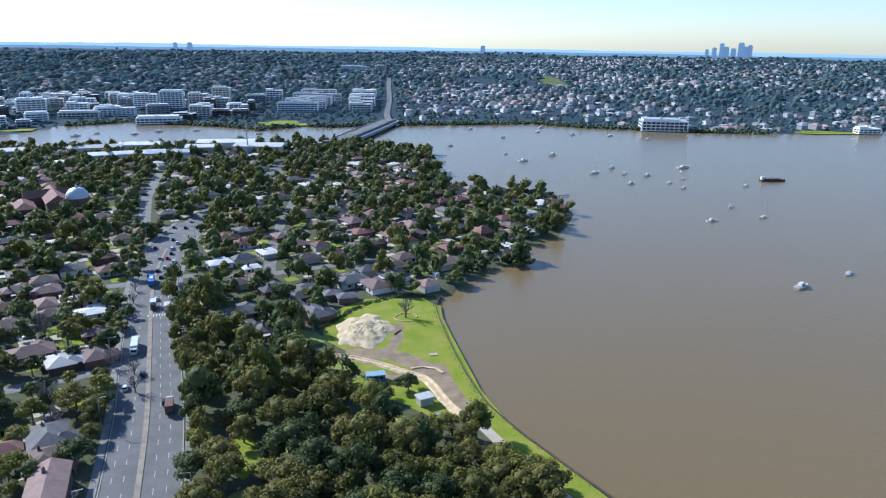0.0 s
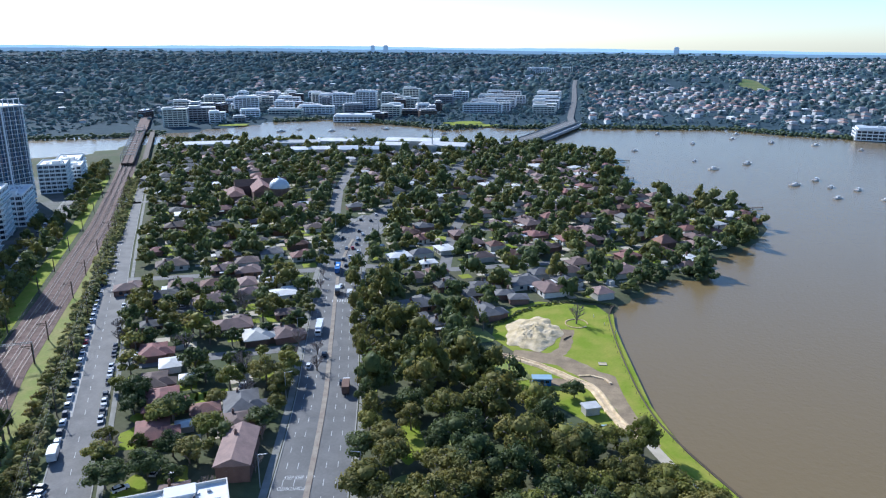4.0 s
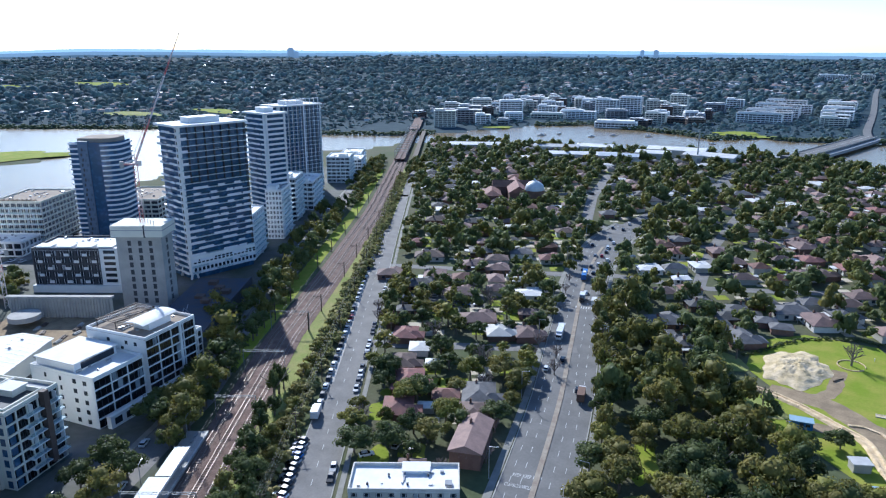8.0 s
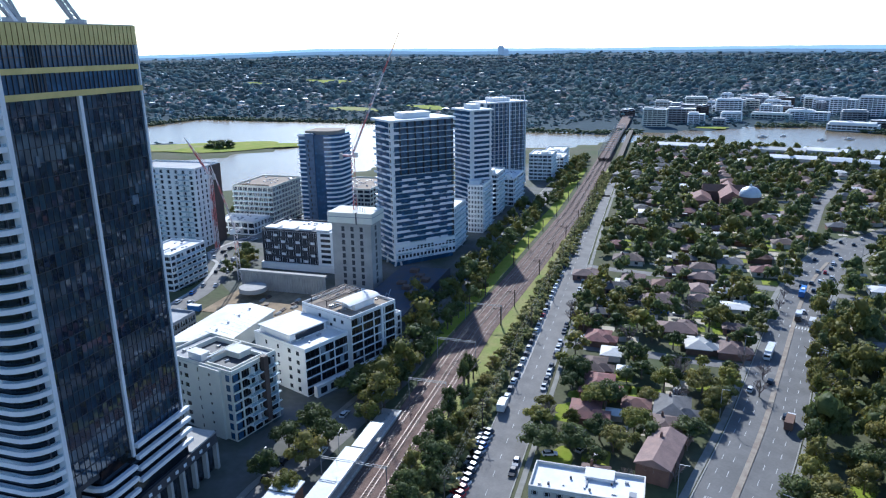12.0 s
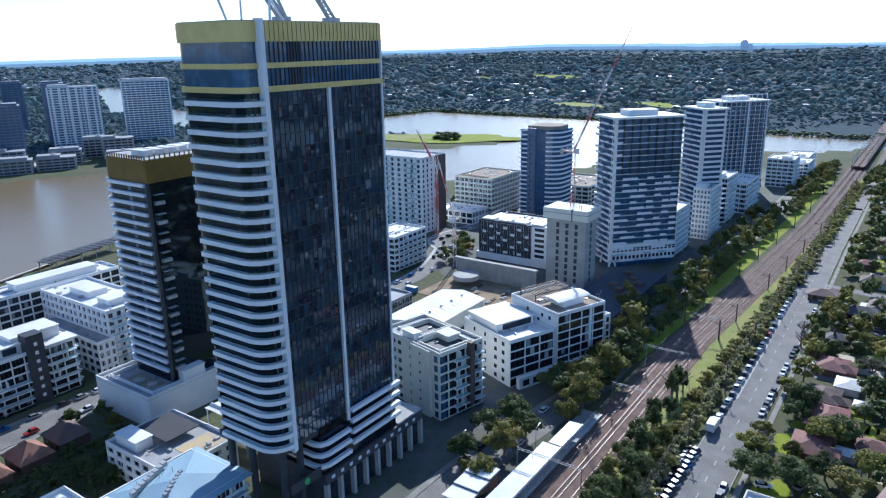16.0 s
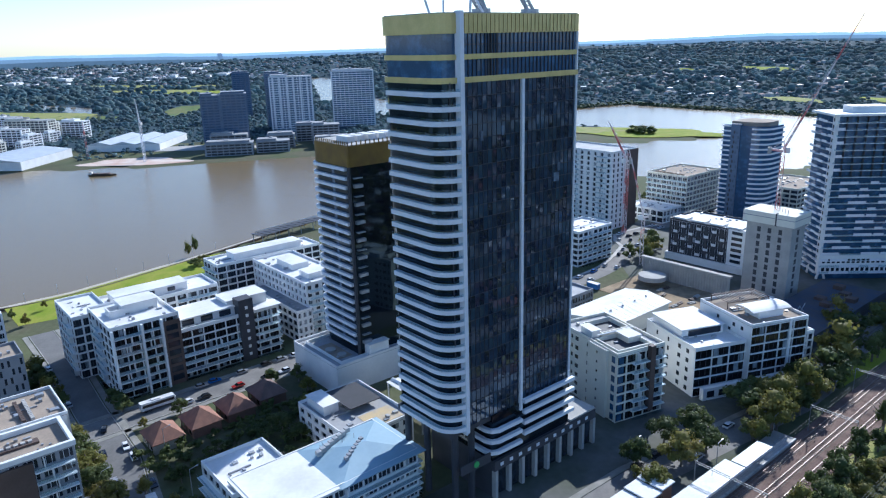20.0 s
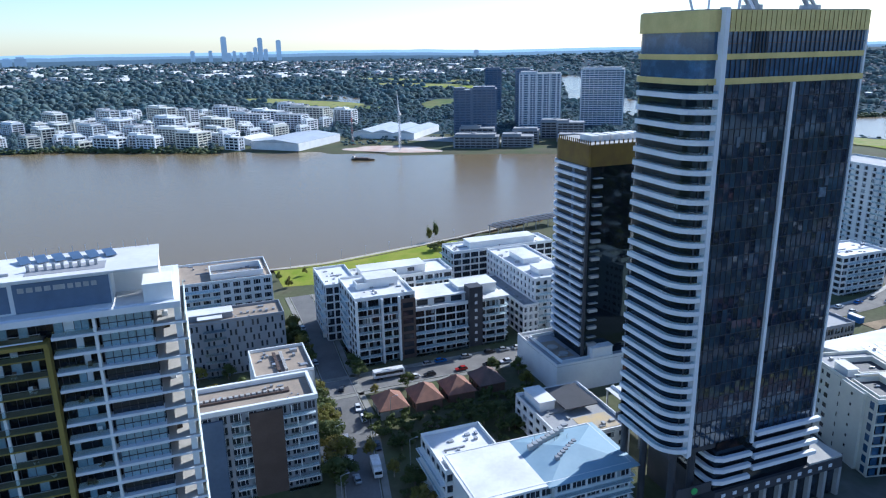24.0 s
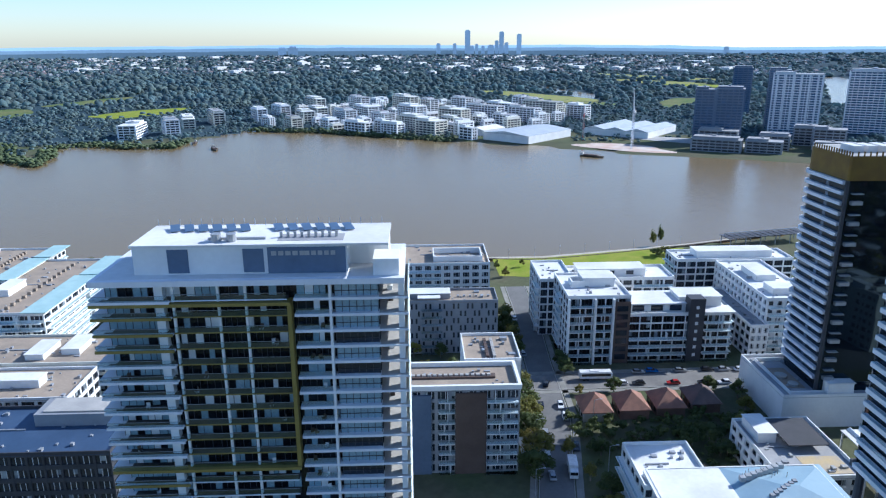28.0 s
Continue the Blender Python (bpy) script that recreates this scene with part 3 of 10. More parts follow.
for k in range(3):
    n = Vector((math.cos(radians(18)), math.sin(radians(18))))
    p = Vector((-77, 149)) - n * (8.3 - 2.9 * k)
    road_words("KEEP", p.x - 0.7, p.y + 5.0, 18, 1.1)
    road_words("CLEAR", p.x, p.y, 18, 1.0)
bars = Geo()
for k in range(9):
    p = Vector((-131, 282)) + Vector((0.94, 0.34)) * (k * 1.15)
    bars.strip([p, p + Vector((-0.34, 0.94)) * 3], 0.5, 0.078)
    p = Vector((-88, 151)) + Vector((0.94, 0.34)) * (k * 1.15)
tagged(part("crossing_bars", bars, M_LINE), "white bars of a pedestrian crossing", "road marking", kind="structure")

# ---- railway ----
structure("rail_bed", Geo().strip(RAIL, 15, -0.3, 0.25), M_BALLAST, "brown stone ballast under the railway tracks", "railway")
structure("rail_verge", Geo().strip([grid(140, 59), grid(270, 60), grid(350, 54), grid(500, 47.5), grid(690, 47.0)], 9, 0.03, 0.12), M_DRYGRASS, "rough grass strip beside the railway", "grass")
structure("rail_verge", Geo().strip([grid(240, 84), grid(300, 80.5), grid(350, 78.5), grid(500, 72.5), grid(690, 71)], 7, 0.03, 0.12), M_GRASS, "mown green strip beside the railway", "grass")
for k, off in enumerate((-4.4, 0.0, 4.4)):
    track = thing("railway_track", "worn steel track on concrete sleepers in brown ballast", "railway track", group="railway tracks", kind="structure")
    for side in (-0.72, 0.72):
        part("rail", Geo().strip(RAIL, 0.11, 0.36, 0.52, off + side), M_RAIL, track)
    sl = Geo()
    for (ax, ay), (bx, by) in zip(RAIL[:-1], RAIL[1:]):
        d = Vector((bx - ax, by - ay))
        u = d.normalized()
        n = Vector((-u.y, u.x))
        for q in range(int(d.length / 1.3)):
            p = Vector((ax, ay)) + u * q * 1.3 + n * off
            sl.strip([p - n * 1.25, p + n * 1.25], 0.28, 0.24, 0.37)
    tagged(part("sleepers", sl, M_SLEEPER, track), kind="stuff")

# ---- buildings ----
FOOT = []   # footprints kept clear of trees: centre x, y, radius


def clear(s0, s1, e0, e1):
    for i in range(max(1, int((s1 - s0) / 10)) + 1):
        for j in range(max(1, int((e1 - e0) / 10)) + 1):
            FOOT.append((*grid(s0 + (s1 - s0) * i / max(1, int((s1 - s0) / 10)), e0 + (e1 - e0) * j / max(1, int((e1 - e0) / 10))), 7.5))


def rim(w, d, z, h, t=0.35, x0=0, y0=0):
    g = Geo()
    g.box(x0, y0, z, x0 + w, y0 + t, z + h), g.box(x0, y0 + d - t, z, x0 + w, y0 + d, z + h)
    g.box(x0, y0 + t, z, x0 + t, y0 + d - t, z + h), g.box(x0 + w - t, y0 + t, z, x0 + w, y0 + d - t, z + h)
    return g


def slot(g, face, w, d, a, b, za, zb, lo, hi):
    """A box let into one side of a w by d block, from a to b along it and lo to hi behind its face."""
    if face == "f":
        g.box(a, lo, za, b, hi, zb)
    elif face == "b":
        g.box(a, d - hi, za, b, d - lo, zb)
    elif face == "l":
        g.box(lo, a, za, hi, b, zb)
    else:
        g.box(w - hi, a, za, w - lo, b, zb)


def join_parts(root, name, mat):
    """Joins the alike pieces of a far building into one mesh."""
    found = [o for o in root.children if o.name.split(".")[0] == name]
    g = Geo()
    for o in found:
        i = len(g.v)
        g.v += [tuple(v.co) for v in o.data.vertices]
        g.f += [tuple(i + q for q in p.vertices) for p in o.data.polygons]
        bpy.data.objects.remove(o)
    if g.v:
        tagged(part(name, g, mat, root), kind="stuff")


frng = random.Random(21)
M_BLIND = material("pale_blinds", (0.34, 0.37, 0.38), 0.4, rgb2=(0.16, 0.19, 0.22), scale=0.25, contrast=(0.4, 0.6))


def facade(root, face, w, d, z0, z1, n, bays, mat, band=1.1, pier=0.6, deep=0.4, piers=None, band_mat=None, xa=0.0, xb=None, sashes=None):
    """Spandrels and piers standing proud of the glazing on one side of a w by d block; xa, xb limit the stretch along the side."""
    long_side = w if face in "fb" else d
    xb = long_side if xb is None else xb
    fh = (z1 - z0) / n

    def put(name, a, b, za, zb, q, m):
        lo, hi = -q, deep
        if face == "f":
            g = Geo().box(a, lo, za, b, hi, zb)
        elif face == "b":
            g = Geo().box(a, d - hi, za, b, d - lo, zb)
        elif face == "l":
            g = Geo().box(lo, a, za, hi, b, zb)
        else:
            g = Geo().box(w - hi, a, za, w - lo, b, zb)
        return part(name, g, m, root)

    far = root.location.length > 300       # too far off to tell the single pieces apart
    for k in range(n + 1):
        za = z0 + k * fh - 0.35
        zb = min(z1, za + band)
        put("spandrel", xa, xb, max(z0, za), zb, 0.0, band_mat or mat)
    for k in range(bays + 1):
        c = xa + (xb - xa) * k / bays
        wd = pier if piers is None else piers[k % len(piers)]
        a, b = max(xa, c - wd / 2), min(xb, c + wd / 2)
        if b - a > 0.05:
            put("pier", a, b, z0, z1, 0.04, mat)
    # sashes and drawn blinds behind the openings
    sash, blind = Geo(), Geo()
    bw = (xb - xa) / bays
    for k in range(n):
        for j in range(bays):
            c = xa + (xb - xa) * j / bays
            za, zb = z0 + k * fh + band - 0.4, z0 + (k + 1) * fh - 0.3
            for q in (0.35, 0.68):
                slot(sash, face, w, d, c + bw * q - 0.05, c + bw * q + 0.05, za, zb, 0.18, 0.34)
            if frng.random() < 0.3:
                q = frng.choice((0.1, 0.35, 0.6))
                slot(blind, face, w, d, c + bw * q, c + bw * (q + 0.3), za + frng.choice((0, 0, 0.8)), zb, 0.28, 0.345)
    if sash.v:
        tagged(part("sash_grid", sash, sashes or (M_BAND if frng.random() < 0.35 else M_DARK), root), kind="stuff")
    if blind.v:
        tagged(part("blinds", blind, M_BLIND, root), kind="stuff")
    if far:
        join_parts(root, "spandrel", band_mat or mat), join_parts(root, "pier", mat)


def balconies(root, face, w, d, z0, z1, n, out=1.5, xa=0.0, xb=None, slab=None, guard=None, skip=(), tall=1.0):
    long_side = w if face in "fb" else d
    xb = long_side if xb is None else xb
    fh = (z1 - z0) / n
    for k in range(n):
        if k in skip:
            continue
        z = z0 + k * fh
        def bx(a, b, p, q, za, zb):
            if face == "f":
                return Geo().box(a, -q, za, b, -p, zb)
            if face == "b":
                return Geo().box(a, d + p, za, b, d + q, zb)
            if face == "l":
                return Geo().box(-q, a, za, -p, b, zb)
            return Geo().box(w + p, a, za, w + q, b, zb)
        s = part("balcony", bx(xa, xb, 0.0, out, z - 0.28, z), slab or M_WHITE, root)
        g = bx(xa + 0.1, xb - 0.1, out - 0.12, out - 0.05, z, z + tall)
        part("balustrade", g, guard or M_CLEAR, root if root.location.length > 300 else s)
        if frng.random() < 0.7:
            c = xa + (xb - xa) * frng.uniform(0.25, 0.7)
            part("divider", bx(c, c + 0.2, 0.0, out - 0.1, z, z + fh - 0.3), slab or M_WHITE, root)
    join_parts(root, "divider", slab or M_WHITE)
    if root.location.length > 300:
        join_parts(root, "balcony", slab or M_WHITE), join_parts(root, "balustrade", guard or M_CLEAR)


def slits(root, face, w, d, h, n, count):
    """Narrow upright windows, staggered from floor to floor, let into a plain wall."""
    long_side, fh = (w if face in "fb" else d), h / n
    for k in range(n):
        g = Geo()
        for j in range(count):
            a = long_side * (j + 0.5) / count + (0.45 if (k + j) % 2 else -0.45)
            slot(g, face, w, d, a - 0.35, a + 0.35, k * fh + 0.5, (k + 1) * fh - 0.3, -0.03, 0.1)
        tagged(part("slit_glazing", g, M_GLASS, root), kind="stuff")


def block(name, label, s0, s1, e0, e1, h, n, mat, roof=None, faces="fl", bays=(8, 5), band=1.1, pier=0.8, turn=0.0, sashes=None, base=0.0, category="apartment building", lift=1.0, glassmat=None, band_mat=None, par=0.9):
    """A flat-roofed building aligned to the street grid; its origin is the corner at s0, e0."""
    root = thing(name, label, category, pose(*grid(s0, e0), base, 0, 0, TURN + turn))
    w, d = s1 - s0, e1 - e0
    part("glazing", Geo().box(0.35, 0.35, 0, w - 0.35, d - 0.35, h), glassmat or M_GLASS, root)
    for f in "flrb":
        if f in faces:
            facade(root, f, w, d, 0, h, n, bays[0] if f in "fb" else bays[1], mat, band, pier, band_mat=band_mat, sashes=sashes)
        else:
            g = {"f": Geo().box(0, 0, 0, w, 0.33, h), "b": Geo().box(0, d - 0.33, 0, w, d, h), "l": Geo().box(0, 0.33, 0, 0.33, d - 0.33, h), "r": Geo().box(w - 0.33, 0.33, 0, w, d - 0.33, h)}[f]
            part("wall", g, mat, root)
    part("roof_deck", Geo().box(0.0, 0.0, h, w, d, h + 0.12), roof or M_ROOFWHITE, root)
    part("parapet", rim(w, d, h + 0.12, par), mat, root)
    if h < 40:      # small plant, skylights and ducts on the roof
        units, duct = Geo(), Geo()
        for _ in range(int(6 + w * d / 60)):
            x, y, q = frng.uniform(1.5, w - 2.5), frng.uniform(1.5, d - 2.5), frng.uniform(0.35, 0.9)
            (units if frng.random() < 0.6 else duct).box(x, y, h + 0.12, x + q * frng.choice((1, 1, 2.4)), y + q * frng.choice((1, 1.6)), h + 0.12 + q * frng.uniform(0.4, 1.1))
        x = frng.uniform(2, w * 0.5)
        duct.box(x, d * 0.5, h + 0.12, x + w * 0.35, d * 0.5 + 0.4, h + 0.5)
        if units.v:
            tagged(part("roof_plant", units, M_STEEL, root), kind="stuff")
        tagged(part("roof_ducting", duct, M_GREY, root), kind="stuff")
    if not turn:
        clear(s0, s1, e0, e1)
    return root


def roof_box(root, x0, y0, x1, y1, z, h, mat=None, name="plant_room"):
    p = part(name, Geo().box(x0, y0, z, x1, y1, z + h), mat or M_WHITE, root)
    part("capping", Geo().box(x0 - 0.3, y0 - 0.3, z + h, x1 + 0.3, y1 + 0.3, z + h + 0.2), M_ROOFWHITE, p)
    return p


def vents(root, x0, y0, x1, y1, z, n, size=0.9, mat=None):
    for k in range(n):
        t = (k + 0.5) / n
        x, y = x0 + (x1 - x0) * t, y0 + (y1 - y0) * t
        part("roof_unit", Geo().box(x - size / 2, y - size / 2, z, x + size / 2, y + size / 2, z + size * 0.9), mat or M_STEEL, root)


def rounded(w, d, radii, n=6):
    """Outline of a w by d block with its four corners rounded (front-left, front-right, back-right, back-left)."""
    out = []
    for (cx, cy, a0), r in zip(((0, 0, 180), (w, 0, 270), (w, d, 0), (0, d, 90)), radii):
        if r <= 0:
            out.append((cx, cy))
            continue
        mx, my = (r if cx == 0 else cx - r), (r if cy == 0 else cy - r)
        out += [(mx + r * math.cos(radians(a0 + 90 * k / n)), my + r * math.sin(radians(a0 + 90 * k / n))) for k in range(n + 1)]
    return out


def offset(line, q):
    """Moves an open line outwards (to its right-hand side)."""
    res = []
    for k, p in enumerate(line):
        a, b = Vector(line[max(k - 1, 0)]), Vector(line[min(k + 1, len(line) - 1)])
        t = (b - a).normalized()
        res.append((p[0] + t.y * q, p[1] - t.x * q))
    return res


def ribbon(line, q0, q1, z0, z1):
    """A solid band that follows an open line, from q0 to q1 outside it."""
    g = Geo()
    a, b = offset(line, q0), offset(line, q1)
    for k in range(len(line)):
        g.v += [(*a[k], z0), (*b[k], z0), (*b[k], z1), (*a[k], z1)]
    for k in range(0, 4 * (len(line) - 1), 4):
        g.f += [(k + j, k + (j + 1) % 4, k + 4 + (j + 1) % 4, k + 4 + j) for j in range(4)]
    n = len(g.v)
    g.f += [(3, 2, 1, 0), (n - 4, n - 3, n - 2, n - 1)]
    return g


# ---- the tall black tower with a gold crown ----
tower = thing("tower", "tall black glass residential tower with white balcony bands and gold crown", "tower", pose(*grid(96.6, 115.8), 0, 0, 0, TURN))
TW, TD, TOP = 43.0, 22.0, 120.3
clear(94, 152, 114, 142)
outline = rounded(TW, TD, (4.5, 0, 0, 4.0))
part("body", Geo().prism([(x * 0.99 + 0.2, y * 0.99 + 0.2) for x, y in outline], 24.0, 106.5), M_GLASSDARK, tower, "black glass curtain wall")
part("crown_glazing", Geo().prism([(x * 0.99 + 0.2, y * 0.99 + 0.2) for x, y in outline], 106.5, 117.0), M_GLASSBLUE, tower, "blue glass top storeys")
for za, zb, q in ((116.3, 120.3, 0.25), (111.0, 112.1, 0.2), (106.2, 107.4, 0.3)):
    part("gold_band", Geo().prism([(x + (q if x > TW / 2 else -q), y + (q if y > TD / 2 else -q)) for x, y in outline], za, zb), M_GOLD, tower, "gold metal cladding band")
part("roof_deck", Geo().prism([(x, y) for x, y in outline], 120.3, 120.5), M_ROOFGREY, tower)
# gold panel joints on the crown
for k in range(30):
    x = 5.2 + k * 1.26
    part("crown_joint", Geo().box(x, -0.33, 116.4, x + 0.07, -0.2, 120.2), M_GOLDDARK, tower)
left_line = [(0.0, 18.0), (0.0, 14.0), (0.0, 9.0)] + [(4.5 + 4.5 * math.cos(radians(180 + 15 * k)), 4.5 + 4.5 * math.sin(radians(180 + 15 * k))) for k in range(7)]
for k in range(27):
    z = 103.6 - k * 3.05
    ban = part("balcony_band", ribbon(left_line, 0.0, 1.3, z - 0.1, z + 0.95), M_BAND, tower, "white curved balcony edge")
    part("balustrade", ribbon(left_line, 1.15, 1.2, z + 0.95, z + 1.55), M_CLEAR, ban)
    if k < 26:
        part("door_frame", Geo().box(2.4, -0.04, z + 1.0, 2.55, 0.3, z + 2.9), M_DARK, ban)
part("fin", Geo().prism([(4.2, -1.5), (5.7, -1.0), (5.7, 0.4), (4.2, 0.4)], 23.0, 120.8), M_BAND, tower, "tall white vertical fin")
part("fin", Geo().box(23.7, -0.55, 22.0, 24.5, 0.2, 106.2), M_BAND, tower, "slim pale vertical fin")
part("fin", Geo().box(TW - 0.15, -0.25, 24.0, TW + 0.35, 0.35, 116.3), M_BAND, tower, "slim pale corner fin")
# curtain wall mullions and floor lines on the railway side
for k in range(26):
    x = 5.9 + k * 1.45
    if abs(x - 24.1) > 0.8:
        part("mullion", Geo().box(x, -0.01, 24.0, x + 0.06, 0.25, 106.2), M_DARK, tower)
for k in range(26):
    z = 27.0 + k * 3.05
    part("transom", Geo().box(5.7, 0.0, z, TW, 0.23, z + 0.16), M_DARK, tower)
panes = Geo()
for k in range(27):
    for j in range(26):
        x, z = 5.96 + j * 1.45, 24.1 + k * 3.05
        if abs(x - 23.4) < 1.2 or z > 105 or x > TW - 0.6:
            continue
        i, a, c = len(panes.v), frng.gauss(0, 0.006), frng.gauss(0, 0.008)
        y = 0.12
        panes.v += [(x, y - a - c, z), (x + 1.36, y + a - c, z), (x + 1.36, y + a + c, z + 2.85), (x, y - a + c, z + 2.85)]
        panes.f.append((i, i + 1, i + 2, i + 3))
M_PANE = material("curtain_wall_pane", (0.020, 0.034, 0.060), 0.03, rgb2=(0.048, 0.070, 0.108), scale=0.16, fine=0.3, spread=0.5, spec=1.0, island=True, contrast=(0.52, 0.72))
M_PANE.node_tree.nodes["Principled BSDF"].inputs["Specular Tint"].default_value = (0.72, 0.88, 1.0, 1)      # blue-coated glass
M_GLASSDARK.node_tree.nodes["Principled BSDF"].inputs["Specular Tint"].default_value = (0.55, 0.82, 1.0, 1)
tagged(part("glass_panes", panes, M_PANE, tower, "black glass panes, each at its own slight tilt"), kind="stuff")
for x, z, w2 in ((29.0, 95.5, 0.9), (35.5, 80.8, 1.9), (36.9, 83.3, 0.8), (11.0, 93.4, 0.8), (17.5, 94.0, 0.8), (10.2, 108.5, 0.9)):
    part("open_window", Geo().box(x, -0.12, z, x + w2, 0.2, z + 2.2), M_BALUSTRADE, tower, "pale open window panel")
for k in range(29):
    part("crown_mullion", Geo().box(6.4 + k * 1.26, -0.04, 107.4, 6.5 + k * 1.26, 0.2, 116.3), M_DARK, tower)
part("crown_transom", Geo().box(5.7, -0.02, 114.0, TW, 0.2, 114.15), M_DARK, tower)
for k in range(5):
    part("crown_louvre", Geo().box(12.6 + k * 0.85, -0.08, 107.4, 12.95 + k * 0.85, 0.2, 116.3), M_DARK, tower)
# white bands round the foot of the tower
low_front = [(24.2, -0.6), (44.0, -0.6)]
low_left = [(13.5, 7.0), (13.5, 1.4), (14.0, 0.1), (15.3, -0.5), (23.4, -0.6)]
for k in range(4):
    z = 24.3 - k * 3.1
    part("podium_band", ribbon(low_front, 0.0, 1.1, z, z + 1.0), M_BAND, tower, "white spandrel band")
    if k:
        part("podium_band", ribbon(low_left, 0.0, 1.1, z - 1.8, z - 0.8), M_BAND, tower, "white curved spandrel band")
part("lower_body", Geo().box(14.0, 0.0, 11.0, TW + 0.5, TD, 24.0), M_GLASSDARK, tower)
part("soffit", Geo().box(0.5, 0.5, 22.5, 14.0, TD - 0.5, 24.0), M_DARK, tower)
for x, y in ((4.0, 3.0), (4.0, 14.0), (1.8, 19.0), (9.5, 3.0)):
    part("column", Geo().cyl(x, y, 0, 22.6, 0.9, n=10), M_DARK, tower, "dark round column under the overhang")
part("podium", Geo().box(14.2, 0.6, 0, 54.5, TD + 3, 11.0), M_DARK, tower, "dark podium storeys")
part("podium_roof", Geo().box(43.8, -0.6, 11.0, 54.9, TD, 11.5), M_CONCRETE, tower)
part("podium_fascia", Geo().box(14.0, -0.9, 8.2, 54.7, 0.5, 11.0), M_DARK, tower)
for k in range(9):
    x = 14.2 + k * 4.95
    part("portal_pier", Geo().box(x, -1.0, 0, x + 0.95, 0.4, 8.2), M_CONCRETE, tower, "pale concrete shopfront pier")
for k in range(11):
    part("sign_box", Geo().box(16.0 + k * 3.4, -1.05, 9.2, 17.1 + k * 3.4, -0.85, 10.1), M_BAND, tower)
part("shop_glazing", Geo().box(15.0, 0.3, 0.2, 54.0, 0.58, 7.6), M_GLASS, tower)
part("awning_sign", Geo().box(3.0, -0.5, 11.6, 13.0, -0.2, 14.2), M_DARK, tower)
part("green_sign", Geo().cyl(0, 0, 0, 0.2, 0.85, n=16), material("green_sign", (0.10, 0.45, 0.12), 0.5), tower, "round green shop sign", pose(8.0, -0.5, 12.9, 90, 0, 0))
# recovery cradles and struts on top of the tower
crane = thing("roof_crane", "grey lattice crane jib folded on the tower roof", "crane", pose(*grid(96.6, 115.8), 120.5, 0, 0, TURN))
for p, q in (((21, 8, 0), (13, 8, 9)), ((21, 10, 0), (13, 10, 9)), ((21, 8, 0), (17, 9, 9)), ((37, 8, 0), (31, 8, 7)), ((37, 10, 0), (31, 10, 7)), ((35, 8, 0), (30.5, 9, 7.5))):
    part("jib_chord", Geo().beam(p, q, 0.55), M_STEEL, crane)
for k in range(8):
    t = k / 8
    part("lacing", Geo().beam((21 - 8 * t, 8, 9 * t), (21 - 8 * (t + 0.12), 10, 9 * (t + 0.12)), 0.25), M_STEEL, crane)
    part("lacing", Geo().beam((37 - 6 * t, 8, 7 * t), (37 - 6 * (t + 0.12), 10, 7 * (t + 0.12)), 0.25), M_STEEL, crane)
for p, q in (((1.5, 5, 0), (-1, 6, 8)), ((4.5, 4, 0), (5.5, 5, 8)), ((16, 4, 0), (10, 5, 9)), ((12, 4, 0), (12.5, 4, 6))):
    part("strut", Geo().beam(p, q, 0.4), M_BAND, crane)
part("slewing_base", Geo().cyl(36, 9, 0, 1.2, 2.2, n=12), M_STEEL, crane)
part("slewing_base", Geo().cyl(20, 9, 0, 1.2, 2.2, n=12), M_STEEL, crane)

# ---- the second, lower gold-topped tower ----
gold = thing("tower", "mid-height dark glass tower with white bands and bronze crown", "tower", pose(*grid(122.5, 194.4), 0, 0, 0, TURN))
clear(118, 152, 192, 222)
g_out = rounded(27, 24, (0.8, 0, 0, 5.0))
part("body", Geo().prism(g_out, 9.0, 77.0), M_GLASSDARK, gold, "dark glass walls")
part("crown", Geo().prism([(x * 1.02 - 0.3, y * 1.02 - 0.3) for x, y in g_out], 76.3, 83.2), M_GOLDDARK, gold, "bronze metal crown")
part("roof_deck", Geo().prism(g_out, 83.2, 83.4), M_CONCRETE, gold)
for k in range(16):
    part("crown_post", Geo().box(-0.3 + k * 1.75, -0.3, 83.2, 0.0 + k * 1.75, 0.0, 84.6), M_GOLDDARK, gold)
    part("crown_post", Geo().box(-0.3, -0.3 + k * 1.3, 83.2, 0.0, k * 1.3, 84.6), M_GOLDDARK, gold)
for k in range(5):
    part("roof_unit", Geo().box(4 + k * 4.2, 6, 83.4, 6.8 + k * 4.2, 13, 85.3), M_ROOFWHITE, gold)
g_line = [(1.0, 23.5)] + [(5 + 5 * math.cos(radians(90 + 18 * k)), 19 + 5 * math.sin(radians(90 + 18 * k))) for k in range(6)][1:] + [(0.0, 12.0), (0.0, 0.8)]
for k in range(21):
    z = 75.2 - k * 3.05
    b = part("balcony_band", ribbon(g_line, 0.0, 1.2, z - 0.1, z + 0.9), M_BAND, gold, "white balcony edge")
    part("door_frame", Geo().box(-0.05, 9.0, z + 1, 0.2, 10.6, z + 2.9), M_BALUSTRADE, b)
for k in range(20):
    z = 72.5 - k * 3.05
    part("side_balcony", Geo().box(1.2, -1.3, z, 4.4, 0.0, z + 0.25 + 0.8 * (k % 2)), M_STEEL, gold)
part("edge_fin", Geo().box(-0.7, -0.5, 10, 0.2, 0.3, 76.3), M_DARK, gold)
for x, y in ((3, 3), (3, 20), (24, 3), (24, 20)):
    part("column", Geo().cyl(x, y, 0, 9.2, 0.6), M_CONCRETE, gold)
